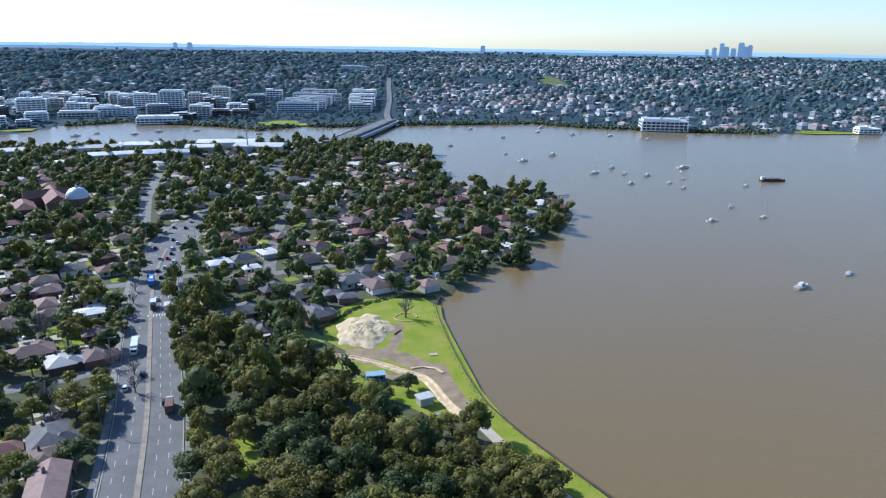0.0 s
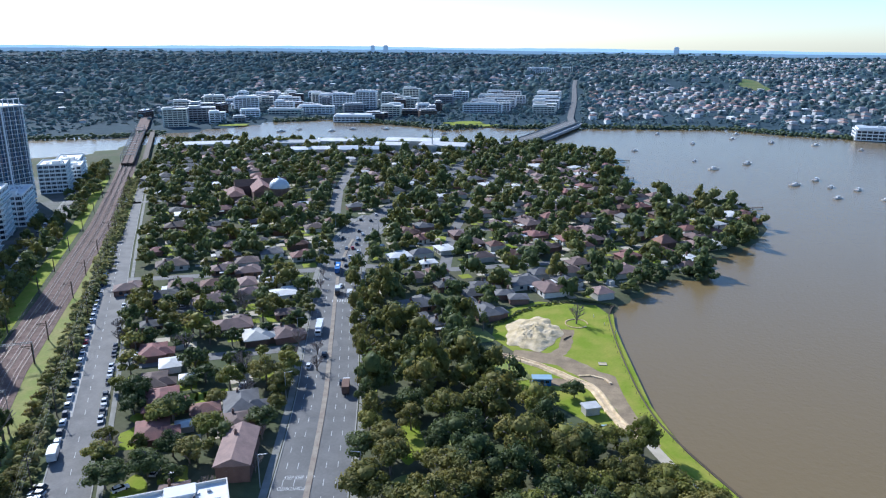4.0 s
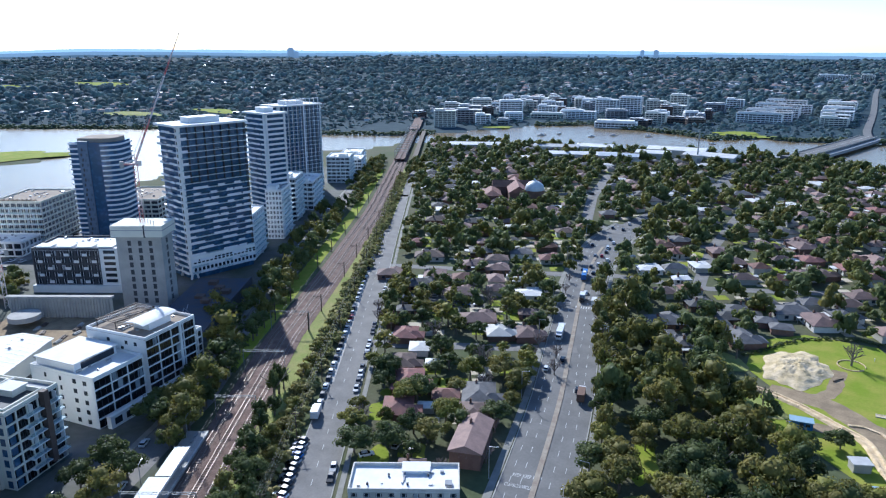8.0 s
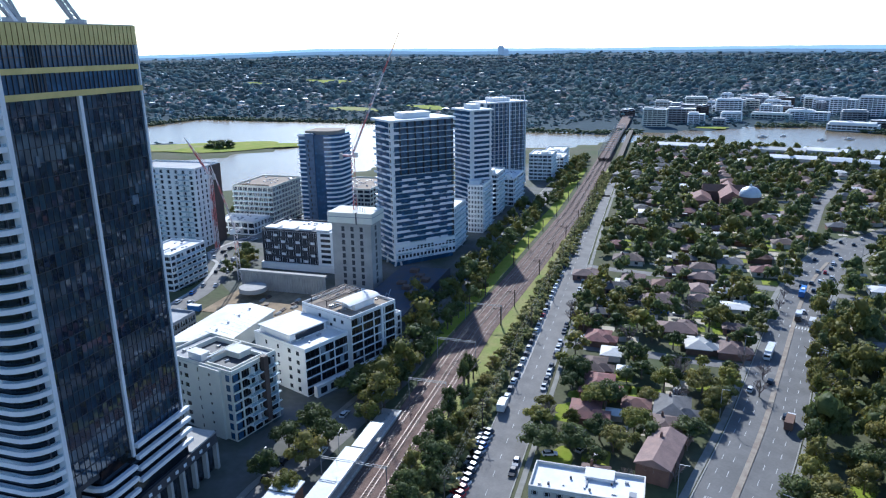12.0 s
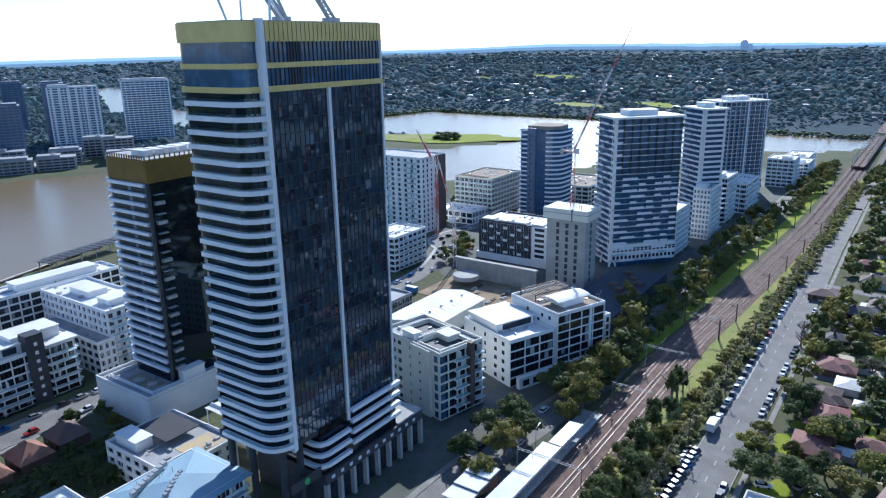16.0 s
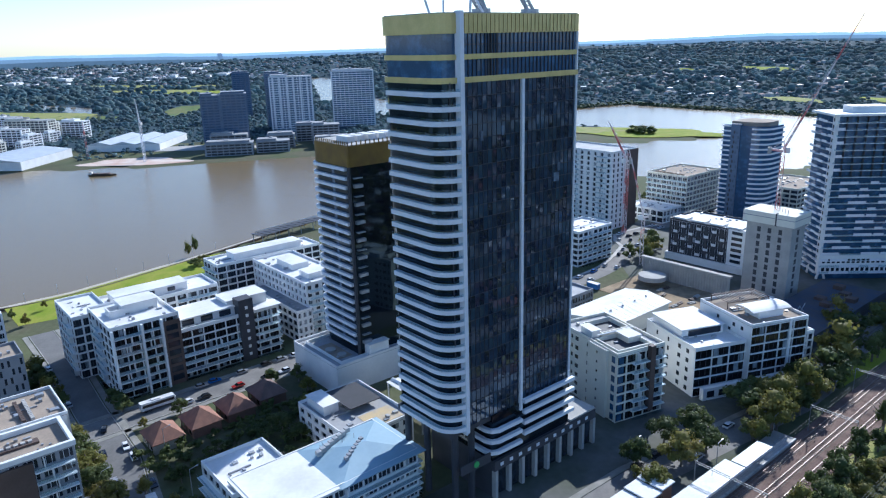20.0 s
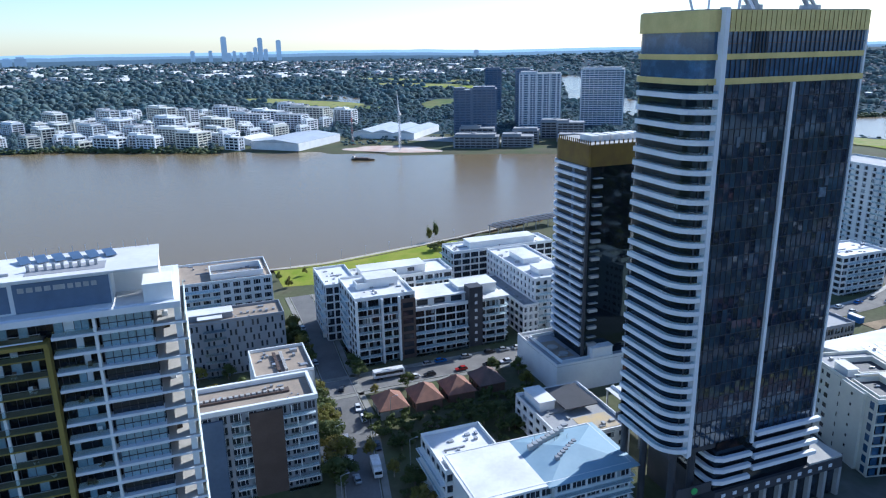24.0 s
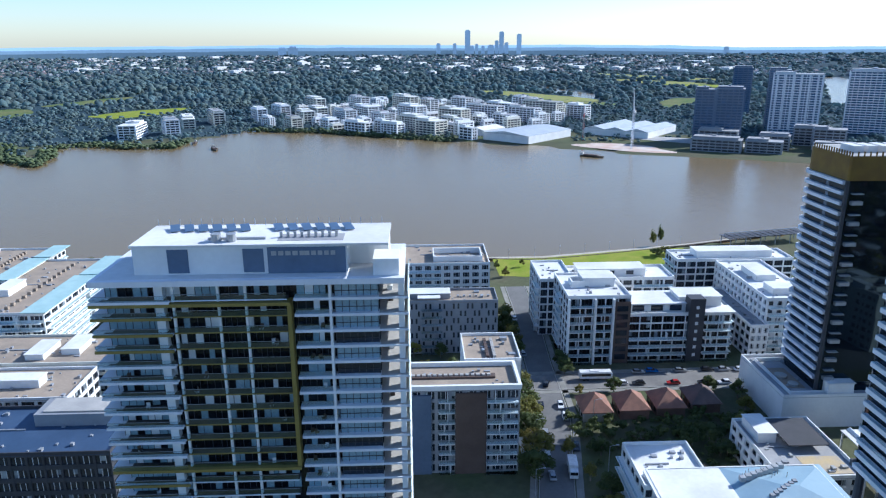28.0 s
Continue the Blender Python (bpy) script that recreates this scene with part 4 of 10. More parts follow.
pod = block("podium_building", "white podium with a terrace roof round the bronze tower", 110.5, 160, 190.5, 220, 10.2, 3, M_WHITE, M_ROOFGREY, faces="", category="podium")
part("terrace_wall", rim(20, 24, 10.32, 1.1, 0.3, 3, 2), M_WHITE, pod)
part("pool_deck", Geo().box(4, 6, 10.33, 10, 20, 10.5), M_TAN, pod)
roof_box(pod, 14, 0.8, 22, 4.5, 10.3, 4.0)
part("shade_seat", Geo().cyl(7, 8, 10.5, 11.2, 1.6, n=16), M_CONCRETE, pod)
part("shade_seat", Geo().cyl(6, 14, 10.5, 11.2, 1.9, n=16), M_CONCRETE, pod)

# ---- the near slab with an olive frame and solar panels ----
NW, ND, NT = 47.0, 18.0, 79.2
near = thing("apartment_tower", "white and glass apartment tower with olive frame and rooftop solar panels", "apartment building", pose(*grid(-49.5, 104.2), 0, 0, 0, TURN))
clear(-52, 0, 100, 126)
part("glazing", Geo().box(1.6, 1.8, 0, NW - 3.6, ND, NT), M_GLASSDEEP, near, "dark recessed glazing")
# pale blue base paints in the sky's reflection over drawn blinds
M_SKYPANE = glass("sky_and_blind_pane", (0.27, 0.38, 0.44), 0.08, rgb2=(0.40, 0.50, 0.55))
M_GREENGLASS = glass("pale_green_balustrade", (0.34, 0.43, 0.36), 0.1, rgb2=(0.40, 0.48, 0.42))
FH = 2.68
doors, lights, drapes = Geo(), Geo(), Geo()
for k in range(29):
    z = NT - 2.4 - k * FH
    in_frame = 1 <= k <= 11
    part("floor_slab", Geo().box(0.6, 0.0, z - 0.24, 29.2, 2.0, z - 0.02), M_DECK, near, "dark balcony deck")
    part("slab_edge", Geo().box(11.5, -0.2, z - 0.17, 29.2, 0.0, z + 0.0), M_YELLOW if in_frame else M_BAND, near, "olive slab edge" if in_frame else "white slab edge")
    part("slab_edge", Geo().box(-0.8, -0.9, z - 0.36, 11.4, -0.7, z + 0.08), M_YELLOW if k in (1, 2, 3, 12) else M_BAND, near, "projecting balcony edge")
    part("floor_slab", Geo().box(-0.8, -0.7, z - 0.24, 11.4, 0.0, z - 0.02), M_BAND, near)
    part("floor_slab", Geo().box(30.2, -0.1, z - 0.38, NW - 3.6, 1.9, z + 0.06), M_BAND, near, "white floor slab")
    part("side_slab", Geo().box(-1.4, 0.6, z - 0.26, 1.6, 8.0, z), M_BAND, near)
    part("end_balcony", Geo().box(NW - 3.7, -0.1, z - 0.3, NW + 1.0, ND - 1, z), M_BAND, near, "white end balcony slab")
    if k > 18:
        continue
    part("balustrade", Geo().box(11.6, -0.16, z, 29.1, -0.12, z + 0.95), M_CLEAR, near, "clear glass balustrade")
    part("balustrade", Geo().box(-0.7, -0.86, z + 0.02, 11.3, -0.82, z + 0.95), M_CLEAR, near, "clear glass balustrade")
    part("balustrade", Geo().box(30.3, 0.14, z, 35.5, 0.18, z + 0.95), M_CLEAR, near, "clear glass balustrade")
    part("handrail", Geo().box(-0.7, -0.88, z + 0.95, 11.3, -0.80, z + 1.0).box(11.6, -0.18, z + 0.95, 29.1, -0.1, z + 1.0), M_GREY, near, "slim grey handrail")
    part("end_rail", Geo().box(NW + 0.8, 0.0, z, NW + 0.9, ND - 1, z + 0.95), M_GREENGLASS, near, "pale green glass balustrade")
    part("end_decking", Geo().box(NW - 3.6, 0.1, z, NW + 0.75, ND - 1.1, z + 0.03), M_CONCRETE, near)
    part("end_table", Geo().box(NW - 2.4, 3 + (k * 2.3) % 8, z + 0.03, NW - 1.6, 3.8 + (k * 2.3) % 8, z + 0.75), M_TIMBER if k % 2 else M_WHITE, near)
    # door sets: frames, panes with reflected sky in their colour, and drawn curtains
    x = 0.9
    while x < 35.2:
        w_ = frng.uniform(0.8, 1.5)
        if 29.0 < x < 30.3:
            x = 30.4
        zt = z + FH - 0.3
        doors.box(x, 1.62, z, x + 0.07, 1.78, zt)
        kind_ = frng.random()
        if kind_ < (0.74 if x < 9 else 0.24 if in_frame else 0.40):
            lights.box(x + 0.08, 1.7, z + 0.05, x + w_, 1.76, zt - frng.choice((0, 0, 0.7)))
        elif kind_ < (0.84 if x < 9 else 0.33 if in_frame else 0.50):
            drapes.box(x + 0.08, 1.7, z + 0.05, x + w_, 1.76, zt)
        x += w_
    win = part("window", Geo().box(36.4, 0.9, z + 0.02, 43.3, 1.1, z + FH - 0.26), M_SKYPANE if k % 7 not in (3, 5) else M_GLASS, near, "windows coloured pale blue for drawn blinds and reflected sky")
    for q in range(7):
        part("mullion", Geo().box(36.4 + q * 1.13, 0.72, z + 0.02, 36.48 + q * 1.13, 0.9, z + FH - 0.26), M_DARK, win)
    part("window_rail", Geo().box(36.4, 0.74, z + 0.85, 43.3, 0.9, z + 0.92), M_DARK, win)
tagged(part("door_frames", doors, M_DARK, near), kind="stuff")
tagged(part("door_panes", lights, M_SKYPANE, near), kind="stuff")
tagged(part("curtains", drapes, M_WHITE, near), kind="stuff")
for x in (11.5, 18.4, 22.6):
    part("column", Geo().box(x, 0.1, 0, x + 0.38, 0.6, NT), M_WHITE, near, "white slender column")
part("blade_wall", Geo().box(8.9, 0.2, 0, 10.2, 1.7, NT), M_WHITE, near, "white wall pier between balconies")
for x, m in ((29.2, M_YELLOW), (35.6, M_WHITE)):
    part("frame_post", Geo().box(x, -0.5 if m is M_YELLOW else 0.0, 47.2 if m is M_YELLOW else 0, x + (0.62 if m is M_YELLOW else 0.4), 1.6, 76.4 if m is M_YELLOW else NT), m, near)
part("frame_head", Geo().box(-0.8, -0.95, 75.95, 29.82, 0.6, 76.45), M_YELLOW, near, "olive frame beam")
part("frame_foot", Geo().box(-0.8, -0.95, 47.0, 29.82, 0.6, 47.5), M_YELLOW, near, "olive frame beam")


def balcony_set(x, y, z, turn, dark):
    """A balcony chair beside a small table."""
    root = thing("balcony_chair", "dark woven balcony chair behind the glass" if dark else "white balcony chair behind the glass", "chair", near.matrix_basis @ pose(x, y, z, 0, 0, turn), "balcony chairs")
    m = M_TIMBER if dark else M_WHITE
    part("seat", Geo().box(-0.3, -0.3, 0.36, 0.3, 0.3, 0.46), m, root)
    part("backrest", Geo().box(-0.3, 0.24, 0.46, 0.3, 0.32, 0.95), m, root)
    part("leg_frame", Geo().box(-0.28, -0.28, 0, -0.22, 0.28, 0.36).box(0.22, -0.28, 0, 0.28, 0.28, 0.36), M_STEEL, root)


for k in range(1, 17):
    for q in range(2):
        balcony_set(frng.choice((3, 5.5, 13.5, 15.5, 20.2, 25, 27, 32, 34)) + frng.uniform(-0.6, 0.6), frng.uniform(0.45, 1.1), NT - 2.4 - k * FH, frng.uniform(-60, 60), frng.random() < 0.6)
part("end_fin", Geo().box(NW - 0.6, 0.6, 0, NW + 0.3, 2.2, NT), M_WHITE, near, "white end fin")
part("rear_wall", Geo().box(1.6, ND, 0, NW - 3.6, ND + 0.4, NT), M_WHITE, near)
part("roof_slab", Geo().box(-0.6, -0.7, NT, NW + 0.4, ND + 0.5, NT + 0.9), M_BAND, near, "white roof edge")
part("roof_terrace", Geo().box(0.2, 0.3, NT + 0.9, NW - 0.3, ND - 0.3, NT + 0.95), M_ROOFWHITE, near)
pent = part("penthouse", Geo().box(5.5, 2.4, NT + 0.95, 38.5, 14.5, NT + 5.4), M_WHITE, near, "white rooftop plant storey")
part("penthouse_roof", Geo().box(5.2, 2.1, NT + 5.4, 45.0, 14.8, NT + 5.75), M_ROOFWHITE, near)
part("stair_box", Geo().box(38.5, 7.0, NT + 0.95, 44.8, 14.5, NT + 5.4), M_WHITE, near)
part("terrace_block", Geo().box(42.6, 0.6, NT + 0.9, 46.6, 6.0, NT + 3.6), M_WHITE, near)
for a, b in ((10.8, 14.0), (22.4, 25.6)):
    part("louvre_door", Geo().box(a, 2.3, NT + 1.2, b, 2.42, NT + 5.0), M_SLATE, near, "slate-blue louvred door")
part("plant_louvre", Geo().box(26.2, 2.25, NT + 1.0, 38.3, 2.42, NT + 5.2), M_SLATE, near, "slate-blue louvred plant screen")
for k in range(5):
    part("louvre_slot", Geo().box(26.8 + k * 1.1, 2.2, NT + 3.9, 27.6 + k * 1.1, 2.26, NT + 4.6), M_STEEL, near)
    part("louvre_slot", Geo().box(32.0 + k * 1.0, 2.2, NT + 3.9, 32.7 + k * 1.0, 2.26, NT + 4.6), M_STEEL, near)
part("plant_well", Geo().box(27.5, 4.0, NT + 5.75, 37.8, 8.0, NT + 5.8), M_ROOFGREY, near)
for k in range(12):
    x = 9.5 + (k % 6) * 2.3 + (17.0 if k > 5 else 0)
    panel = part("solar_panel", Geo().box(-0.75, -1.6, -0.04, 0.75, 1.6, 0.04), M_SOLAR, near, "blue tilted solar panel", pose(x, 11.2, NT + 6.2, 7, 0, 18))
    part("panel_stand", Geo().box(-0.7, -1.2, -0.5, 0.7, -1.1, 0), M_STEEL, panel)
for k in range(9):
    x = 27.8 + k * 1.1
    part("pipe", Geo().cyl(x, 6.2, NT + 5.8, NT + 6.7, 0.25), M_STEEL, near)
part("pipe_run", Geo().box(16.5, 5.0, NT + 5.75, 25.5, 5.4, NT + 6.1), M_STEEL, near)
part("tank", Geo().cyl(18, 4.3, NT + 5.75, NT + 7.0, 0.8, n=12), M_STEEL, near)
part("tank", Geo().cyl(20.4, 4.3, NT + 5.75, NT + 7.0, 0.8, n=12), M_STEEL, near)
for k in range(22):
    part("roof_rail_post", Geo().box(5.6 + k * 1.8, 14.5, NT + 5.75, 5.7 + k * 1.8, 14.6, NT + 6.9), M_STEEL, near)

# ---- white apartments round the side streets ----
b = block("apartments", "white eight-storey apartments with dark balconies and a stepped roof", 54, 77, 239, 266, 25.5, 8, M_WHITE, faces="fl", bays=(5, 6), band=0.55, pier=0.4, sashes=M_DARK, glassmat=M_GLASSDEEP)
balconies(b, "f", 23, 27, 0, 25.5, 8, 1.6, 0.5, 9.5)
balconies(b, "f", 23, 27, 0, 25.5, 8, 1.2, 10.2, 16)
balconies(b, "l", 23, 27, 0, 25.5, 8, 1.3, 10, 20)
for x in (0.0, 9.6, 16.2):
    part("white_pier", Geo().box(x, -1.8, 0, x + 0.7, 0, 25.5), M_WHITE, b)
roof_box(b, 8, 12, 20, 21, 25.6, 3.4)
part("stair_ring", rim(5, 6, 25.6, 2.6, 0.4, 3.5, 11), M_WHITE, b)
part("brick_panel", Geo().box(16.6, -0.7, 0, 23, 0.0, 24), M_BROWNWALL, b, "brown recessed stair bay")
for k in range(7):
    part("stair_window", Geo().box(18, -0.82, 1.6 + k * 3.15, 22, -0.7, 3.6 + k * 3.15), M_GLASS, b)
b = block("apartments", "white stepped apartments with lower balconies and black stair tower", 77, 115, 240, 258, 18.0, 6, M_WHITE, faces="fr", bays=(9, 4), band=0.55, pier=0.35, sashes=M_DARK, glassmat=M_GLASSDEEP)
balconies(b, "f", 38, 18, 0, 12.0, 4, 2.0, 0, 21.5)
balconies(b, "f", 38, 18, 0, 18.0, 6, 1.6, 28, 38)
balconies(b, "r", 38, 18, 0, 18.0, 6, 1.4, 0, 10)
part("upper_storey", Geo().box(0, 3.0, 18.1, 22, 16, 21.4), M_WHITE, b, "set-back white top storey")
for k in range(3):
    part("top_window", Geo().box(2 + k * 7, 2.85, 18.7, 6.4 + k * 7, 3.02, 20.9), M_GLASS, b)
part("top_roof", Geo().box(-0.5, 2.2, 21.4, 22.5, 16.5, 21.75), M_ROOFWHITE, b)
part("stair_tower", Geo().box(22, -1.2, 0, 27.6, 4, 24.5), M_DARK, b, "black stair tower with small square windows")
for k in range(7):
    part("stair_window", Geo().box(24.3, -1.28, 2 + k * 3.1, 25.4, -1.19, 3.2 + k * 3.1), M_WHITE, b)
roof_box(b, 20, 5, 36, 15, 18.1, 5.0)
part("roof_edge", Geo().box(28, -1.2, 18.9, 39.2, 6, 19.3), M_ROOFWHITE, b)
b = block("apartments", "white corner apartments with glazed bays and pale parapets", 48.5, 62, 266, 291, 23, 7, M_WHITE, faces="fl", bays=(4, 6), band=0.6, pier=0.6, sashes=M_DARK)
balconies(b, "l", 13.5, 25, 0, 23, 7, 1.4, 1, 10)
b = block("apartments", "long white apartments with a low rooftop storey", 62, 105, 272, 289, 21, 7, M_WHITE, faces="flr", bays=(10, 4), band=1.0, pier=0.8)
roof_box(b, 4, 4, 32, 13, 21.1, 3.2)
balconies(b, "f", 43, 17, 0, 21, 7, 1.4, 26, 42)
for k in range(3):
    part("top_window", Geo().box(8 + k * 8, 3.85, 22, 11 + k * 8, 3.98, 23.6), M_GLASS, b)
b = block("apartments", "white riverside apartments with dark glazing", 114, 166, 294, 309, 21.5, 7, M_WHITE, faces="fl", bays=(12, 4), band=0.7, pier=0.5, sashes=M_DARK)
roof_box(b, 10, 4, 44, 12, 21.6, 3.0)
balconies(b, "l", 52, 15, 0, 21.5, 7, 1.4, 0, 15)
b = block("apartments", "white apartments with punched square windows", 130, 150, 244, 292, 21.5, 7, M_WHITE, faces="fl", bays=(6, 14), band=1.3, pier=1.5)
balconies(b, "f", 20, 48, 0, 21.5, 7, 1.3, 1, 9)
roof_box(b, 6, 22, 14, 36, 21.6, 2.4)
roof_box(b, 5, 6, 15, 14, 21.6, 2.4)
b = block("apartments", "low white balcony wing of the punched-window apartments", 123, 130, 240, 282, 12.5, 4, M_WHITE, M_ROOFGREY, faces="fl", bays=(3, 10), band=1.1, pier=0.9)
b = block("apartments", "grey panelled apartments with narrow staggered windows", -28, 30, 250, 264, 20.5, 7, M_GREY, M_TAN, faces="", bays=(14, 3))
slits(b, "f", 58, 14, 20.5, 7, 22), slits(b, "r", 58, 14, 20.5, 7, 5)
balconies(b, "f", 58, 14, 0, 20.5, 7, 1.4, 29, 37, slab=M_GREY)
roof_box(b, 20, 4, 40, 10, 20.6, 2.2, M_GREY)
roof_box(b, 28, 0.5, 36, 3.5, 20.6, 1.6, M_TAN)
vents(b, 42, 6, 56, 6, 20.6, 6)
b = block("apartments", "white and tan riverside apartments with an angled roof frame", -6, 32, 300, 330, 19.5, 6, M_WHITE, M_TAN, faces="fr", bays=(9, 7), band=1.2, pier=1.4)
balconies(b, "f", 38, 30, 0, 19.5, 6, 1.6, 0, 16)
part("roof_frame", rim(22, 14, 19.7, 2.6, 0.5, 13, 4), M_WHITE, b, "raised white roof frame")
vents(b, 16, 11, 32, 11, 19.7, 9, 1.1)
b = block("apartments", "grey and white apartments with tan gravel roof and white parapet", -22, 27, 171.5, 186, 25.2, 8, M_GREY, M_TAN, faces="fr", bays=(13, 5), band=0.9, pier=0.9)
part("white_edge", rim(49.8, 15.3, 25.4, 1.3, 0.9, -0.4, -0.4), M_WHITE, b, "broad white roof edge")
balconies(b, "f", 49, 14.5, 0, 25.2, 8, 1.5, 40, 48.5, slab=M_WHITE)
balconies(b, "f", 49, 14.5, 0, 25.2, 8, 1.0, 27, 31.5, slab=M_WHITE)
part("brown_bay", Geo().box(31.5, -0.7, 0, 40, 0, 24.5), M_BROWNWALL, b, "dark brown facade bay")
part("grey_bay", Geo().box(12, -0.6, 0, 25, 0, 24), M_SLATE, b, "slate-blue blank facade bay")
vents(b, 3, 7.5, 42, 7.5, 25.4, 26, 0.95, M_CONCRETE)
part("plenum", Geo().box(2, 6.4, 25.33, 43, 8.6, 25.9), M_BROWNWALL, b)
roof_box(b, 6, 1, 11, 4, 25.4, 1.8)
b = block("apartments", "white rear wing with brown roof plant", 13, 29.5, 187, 206, 26, 8, M_WHITE, M_TAN, faces="r", bays=(4, 5), band=1.2, pier=1.4)
vents(b, 7, 2, 7, 15, 26.2, 12, 0.9, M_BROWNWALL)
vents(b, 9, 2, 9, 15, 26.2, 12, 0.9, M_CONCRETE)
part("awning", Geo().box(15.5, -12, 3.2, 20, -4, 3.7), M_WHITE, b, "curved white entrance awning")

# low pavilion with pale blue hipped roof
low = block("apartments", "low white apartments with a pale blue hipped roof", 55, 97, 129.5, 150, 13.2, 4, M_WHITE, faces="fr", bays=(10, 5), band=1.0, pier=0.5)
balconies(low, "f", 42, 20.5, 0, 13.2, 4, 1.6, 0, 42)
balconies(low, "r", 42, 20.5, 0, 13.2, 4, 1.6, 0, 20)
part("hip_roof", Geo().hip(18, -1.6, 43.6, 20.8, 13.9, 16.0, thick=0.3), M_BLUEROOF, low, "pale blue metal hipped roof")
part("side_roof", Geo().prism([(-0.8, -1.2), (18, -1.2), (18, 20), (-0.8, 20)], 13.5, 14.1, [(-0.8, -1.2), (18, -1.2), (18, 20), (-0.8, 20)]), M_ROOFWHITE, low, "white flat roof")
vents(low, 20, 13, 33, 18.5, 15.0, 8, 1.3)
vents(low, 24, 6, 33, 12, 15.2, 7, 1.0, M_GREY)
for k in range(10):
    part("aerial", Geo().box(21 + k * 1.2, 14 + (k % 3), 14.8, 21.1 + k * 1.2, 14.1 + (k % 3), 16.6), M_STEEL, low)
b = block("apartments", "low white wing with a bright white flat roof", 53, 70, 144, 163, 12.6, 4, M_WHITE, faces="lf", bays=(4, 5), band=1.0, pier=0.6)
balconies(b, "l", 17, 19, 0, 12.6, 4, 1.5, 0, 19)
b = block("childcare_centre", "low white building with a grey roof terrace and coloured play mats", 90, 112, 151, 180, 9.0, 3, M_WHITE, M_ROOFGREY, faces="lf", bays=(5, 7), band=1.3, pier=1.4, category="building")
part("play_mat", Geo().box(9, 2, 9.13, 20, 10, 9.2), material("play_mat", (0.52, 0.40, 0.22), 0.9, rgb2=(0.42, 0.36, 0.28), scale=0.3), b, "tan play mat on the roof")
part("canopy", Geo().box(8, 12, 11.0, 19, 26, 11.3), M_DARK, b, "dark flat canopy")
roof_box(b, 2, 17, 7, 27, 9.1, 3.0)
mem = thing("shade_canopy", "white tensile membrane canopy over the podium lane", "canopy", pose(*grid(116, 152), 0, 0, 0, TURN))
for k in range(6):
    x = k * 3.4
    part("membrane_bay", Geo().prism([(x, 0), (x + 1.7, 0), (x + 1.7, 18), (x, 18)], 11.2, 11.4, [(x, 0), (x + 1.7, 0), (x + 1.7, 18), (x, 18)]), M_ROOFWHITE, mem)
    part("membrane_bay", Geo().prism([(x + 1.7, 0), (x + 3.4, 0), (x + 3.4, 18), (x + 1.7, 18)], 11.5, 12.1, [(x + 2.4, 0), (x + 2.7, 0), (x + 2.7, 18), (x + 2.4, 18)]), M_WHITE, mem)
for x, y in ((0.5, 0.5), (20, 0.5), (0.5, 17.5), (20, 17.5)):
    part("mast", Geo().cyl(x, y, 0, 11.3, 0.3), M_STEEL, mem)

# teal-edged terraces and other roofs to the south-west
for s0, e0, w, d, h in ((-168, 246, 32, 67, 20), (-198, 284, 30, 48, 20), (-232, 262, 30, 50, 19)):
    b = block("apartments", "white stepped apartments with a pale teal roof edge", s0, s0 + w, e0, e0 + d, h, 7, M_WHITE, M_TAN, faces="fr", bays=(6, 12), band=1.1, pier=0.9)
    balconies(b, "f", w, d, 0, h, 7, 1.6, 12, w - 1)
    balconies(b, "r", w, d, 0, h, 7, 1.6, 1, d - 1)
    part("teal_edge", Geo().box(w - 7.5, -1.5, h + 1.2, w + 1.6, d * 0.62, h + 1.5), M_TEAL, b, "pale teal metal roof strip")
    part("teal_edge", Geo().box(w - 5.5, d * 0.62, h + 1.6, w + 2.2, d + 1, h + 1.9), M_TEAL, b, "pale teal metal roof strip")
    part("white_end", Geo().box(-0.3, -0.5, 0, 12, 0.1, h), M_WHITE, b)
    vents(b, w * 0.5, 4, w * 0.5, d - 6, h + 0.2, 14, 1.3, M_TAN)
    roof_box(b, 3, d * 0.3, 9, d * 0.5, h + 0.1, 2.6)
b = block("apartments", "tan-roofed building with white roof plant", -160, -104, 193, 214, 13.5, 4, M_WHITE, M_TAN, faces="fr", bays=(12, 5))
roof_box(b, 12, 8, 44, 13, 13.6, 2.6)
b = block("apartments", "brown-roofed cream courtyard apartment building", -150, -98, 216, 240, 14, 4, M_CREAM, M_TAN, faces="fr", bays=(12, 5))
roof_box(b, 30, 8, 36, 20, 14.1, 2.0)
roof_box(b, 20, 4, 26, 16, 14.1, 2.0)
b = block("office_building", "dark grey-blue office block with a metal roof", -125, -76, 156, 180, 18, 5, M_DARK, material("blue_metal_roof", (0.055, 0.09, 0.16), 0.5, rgb2=(0.04, 0.07, 0.13), scale=0.1), faces="fr", bays=(12, 6), band=1.3, pier=0.6, category="office")
part("roof_upstand", Geo().box(24, 14, 18.1, 48, 23, 21.5), M_GREY, b)
part("roof_slab", Geo().box(26, 15, 21.5, 46, 22.5, 21.9), M_CONCRETE, b)
b = block("office_building", "low grey roofed building beside the office block", -170, -126, 160, 188, 15, 4, M_GREY, M_ROOFGREY, faces="fr", bays=(10, 6), category="office")

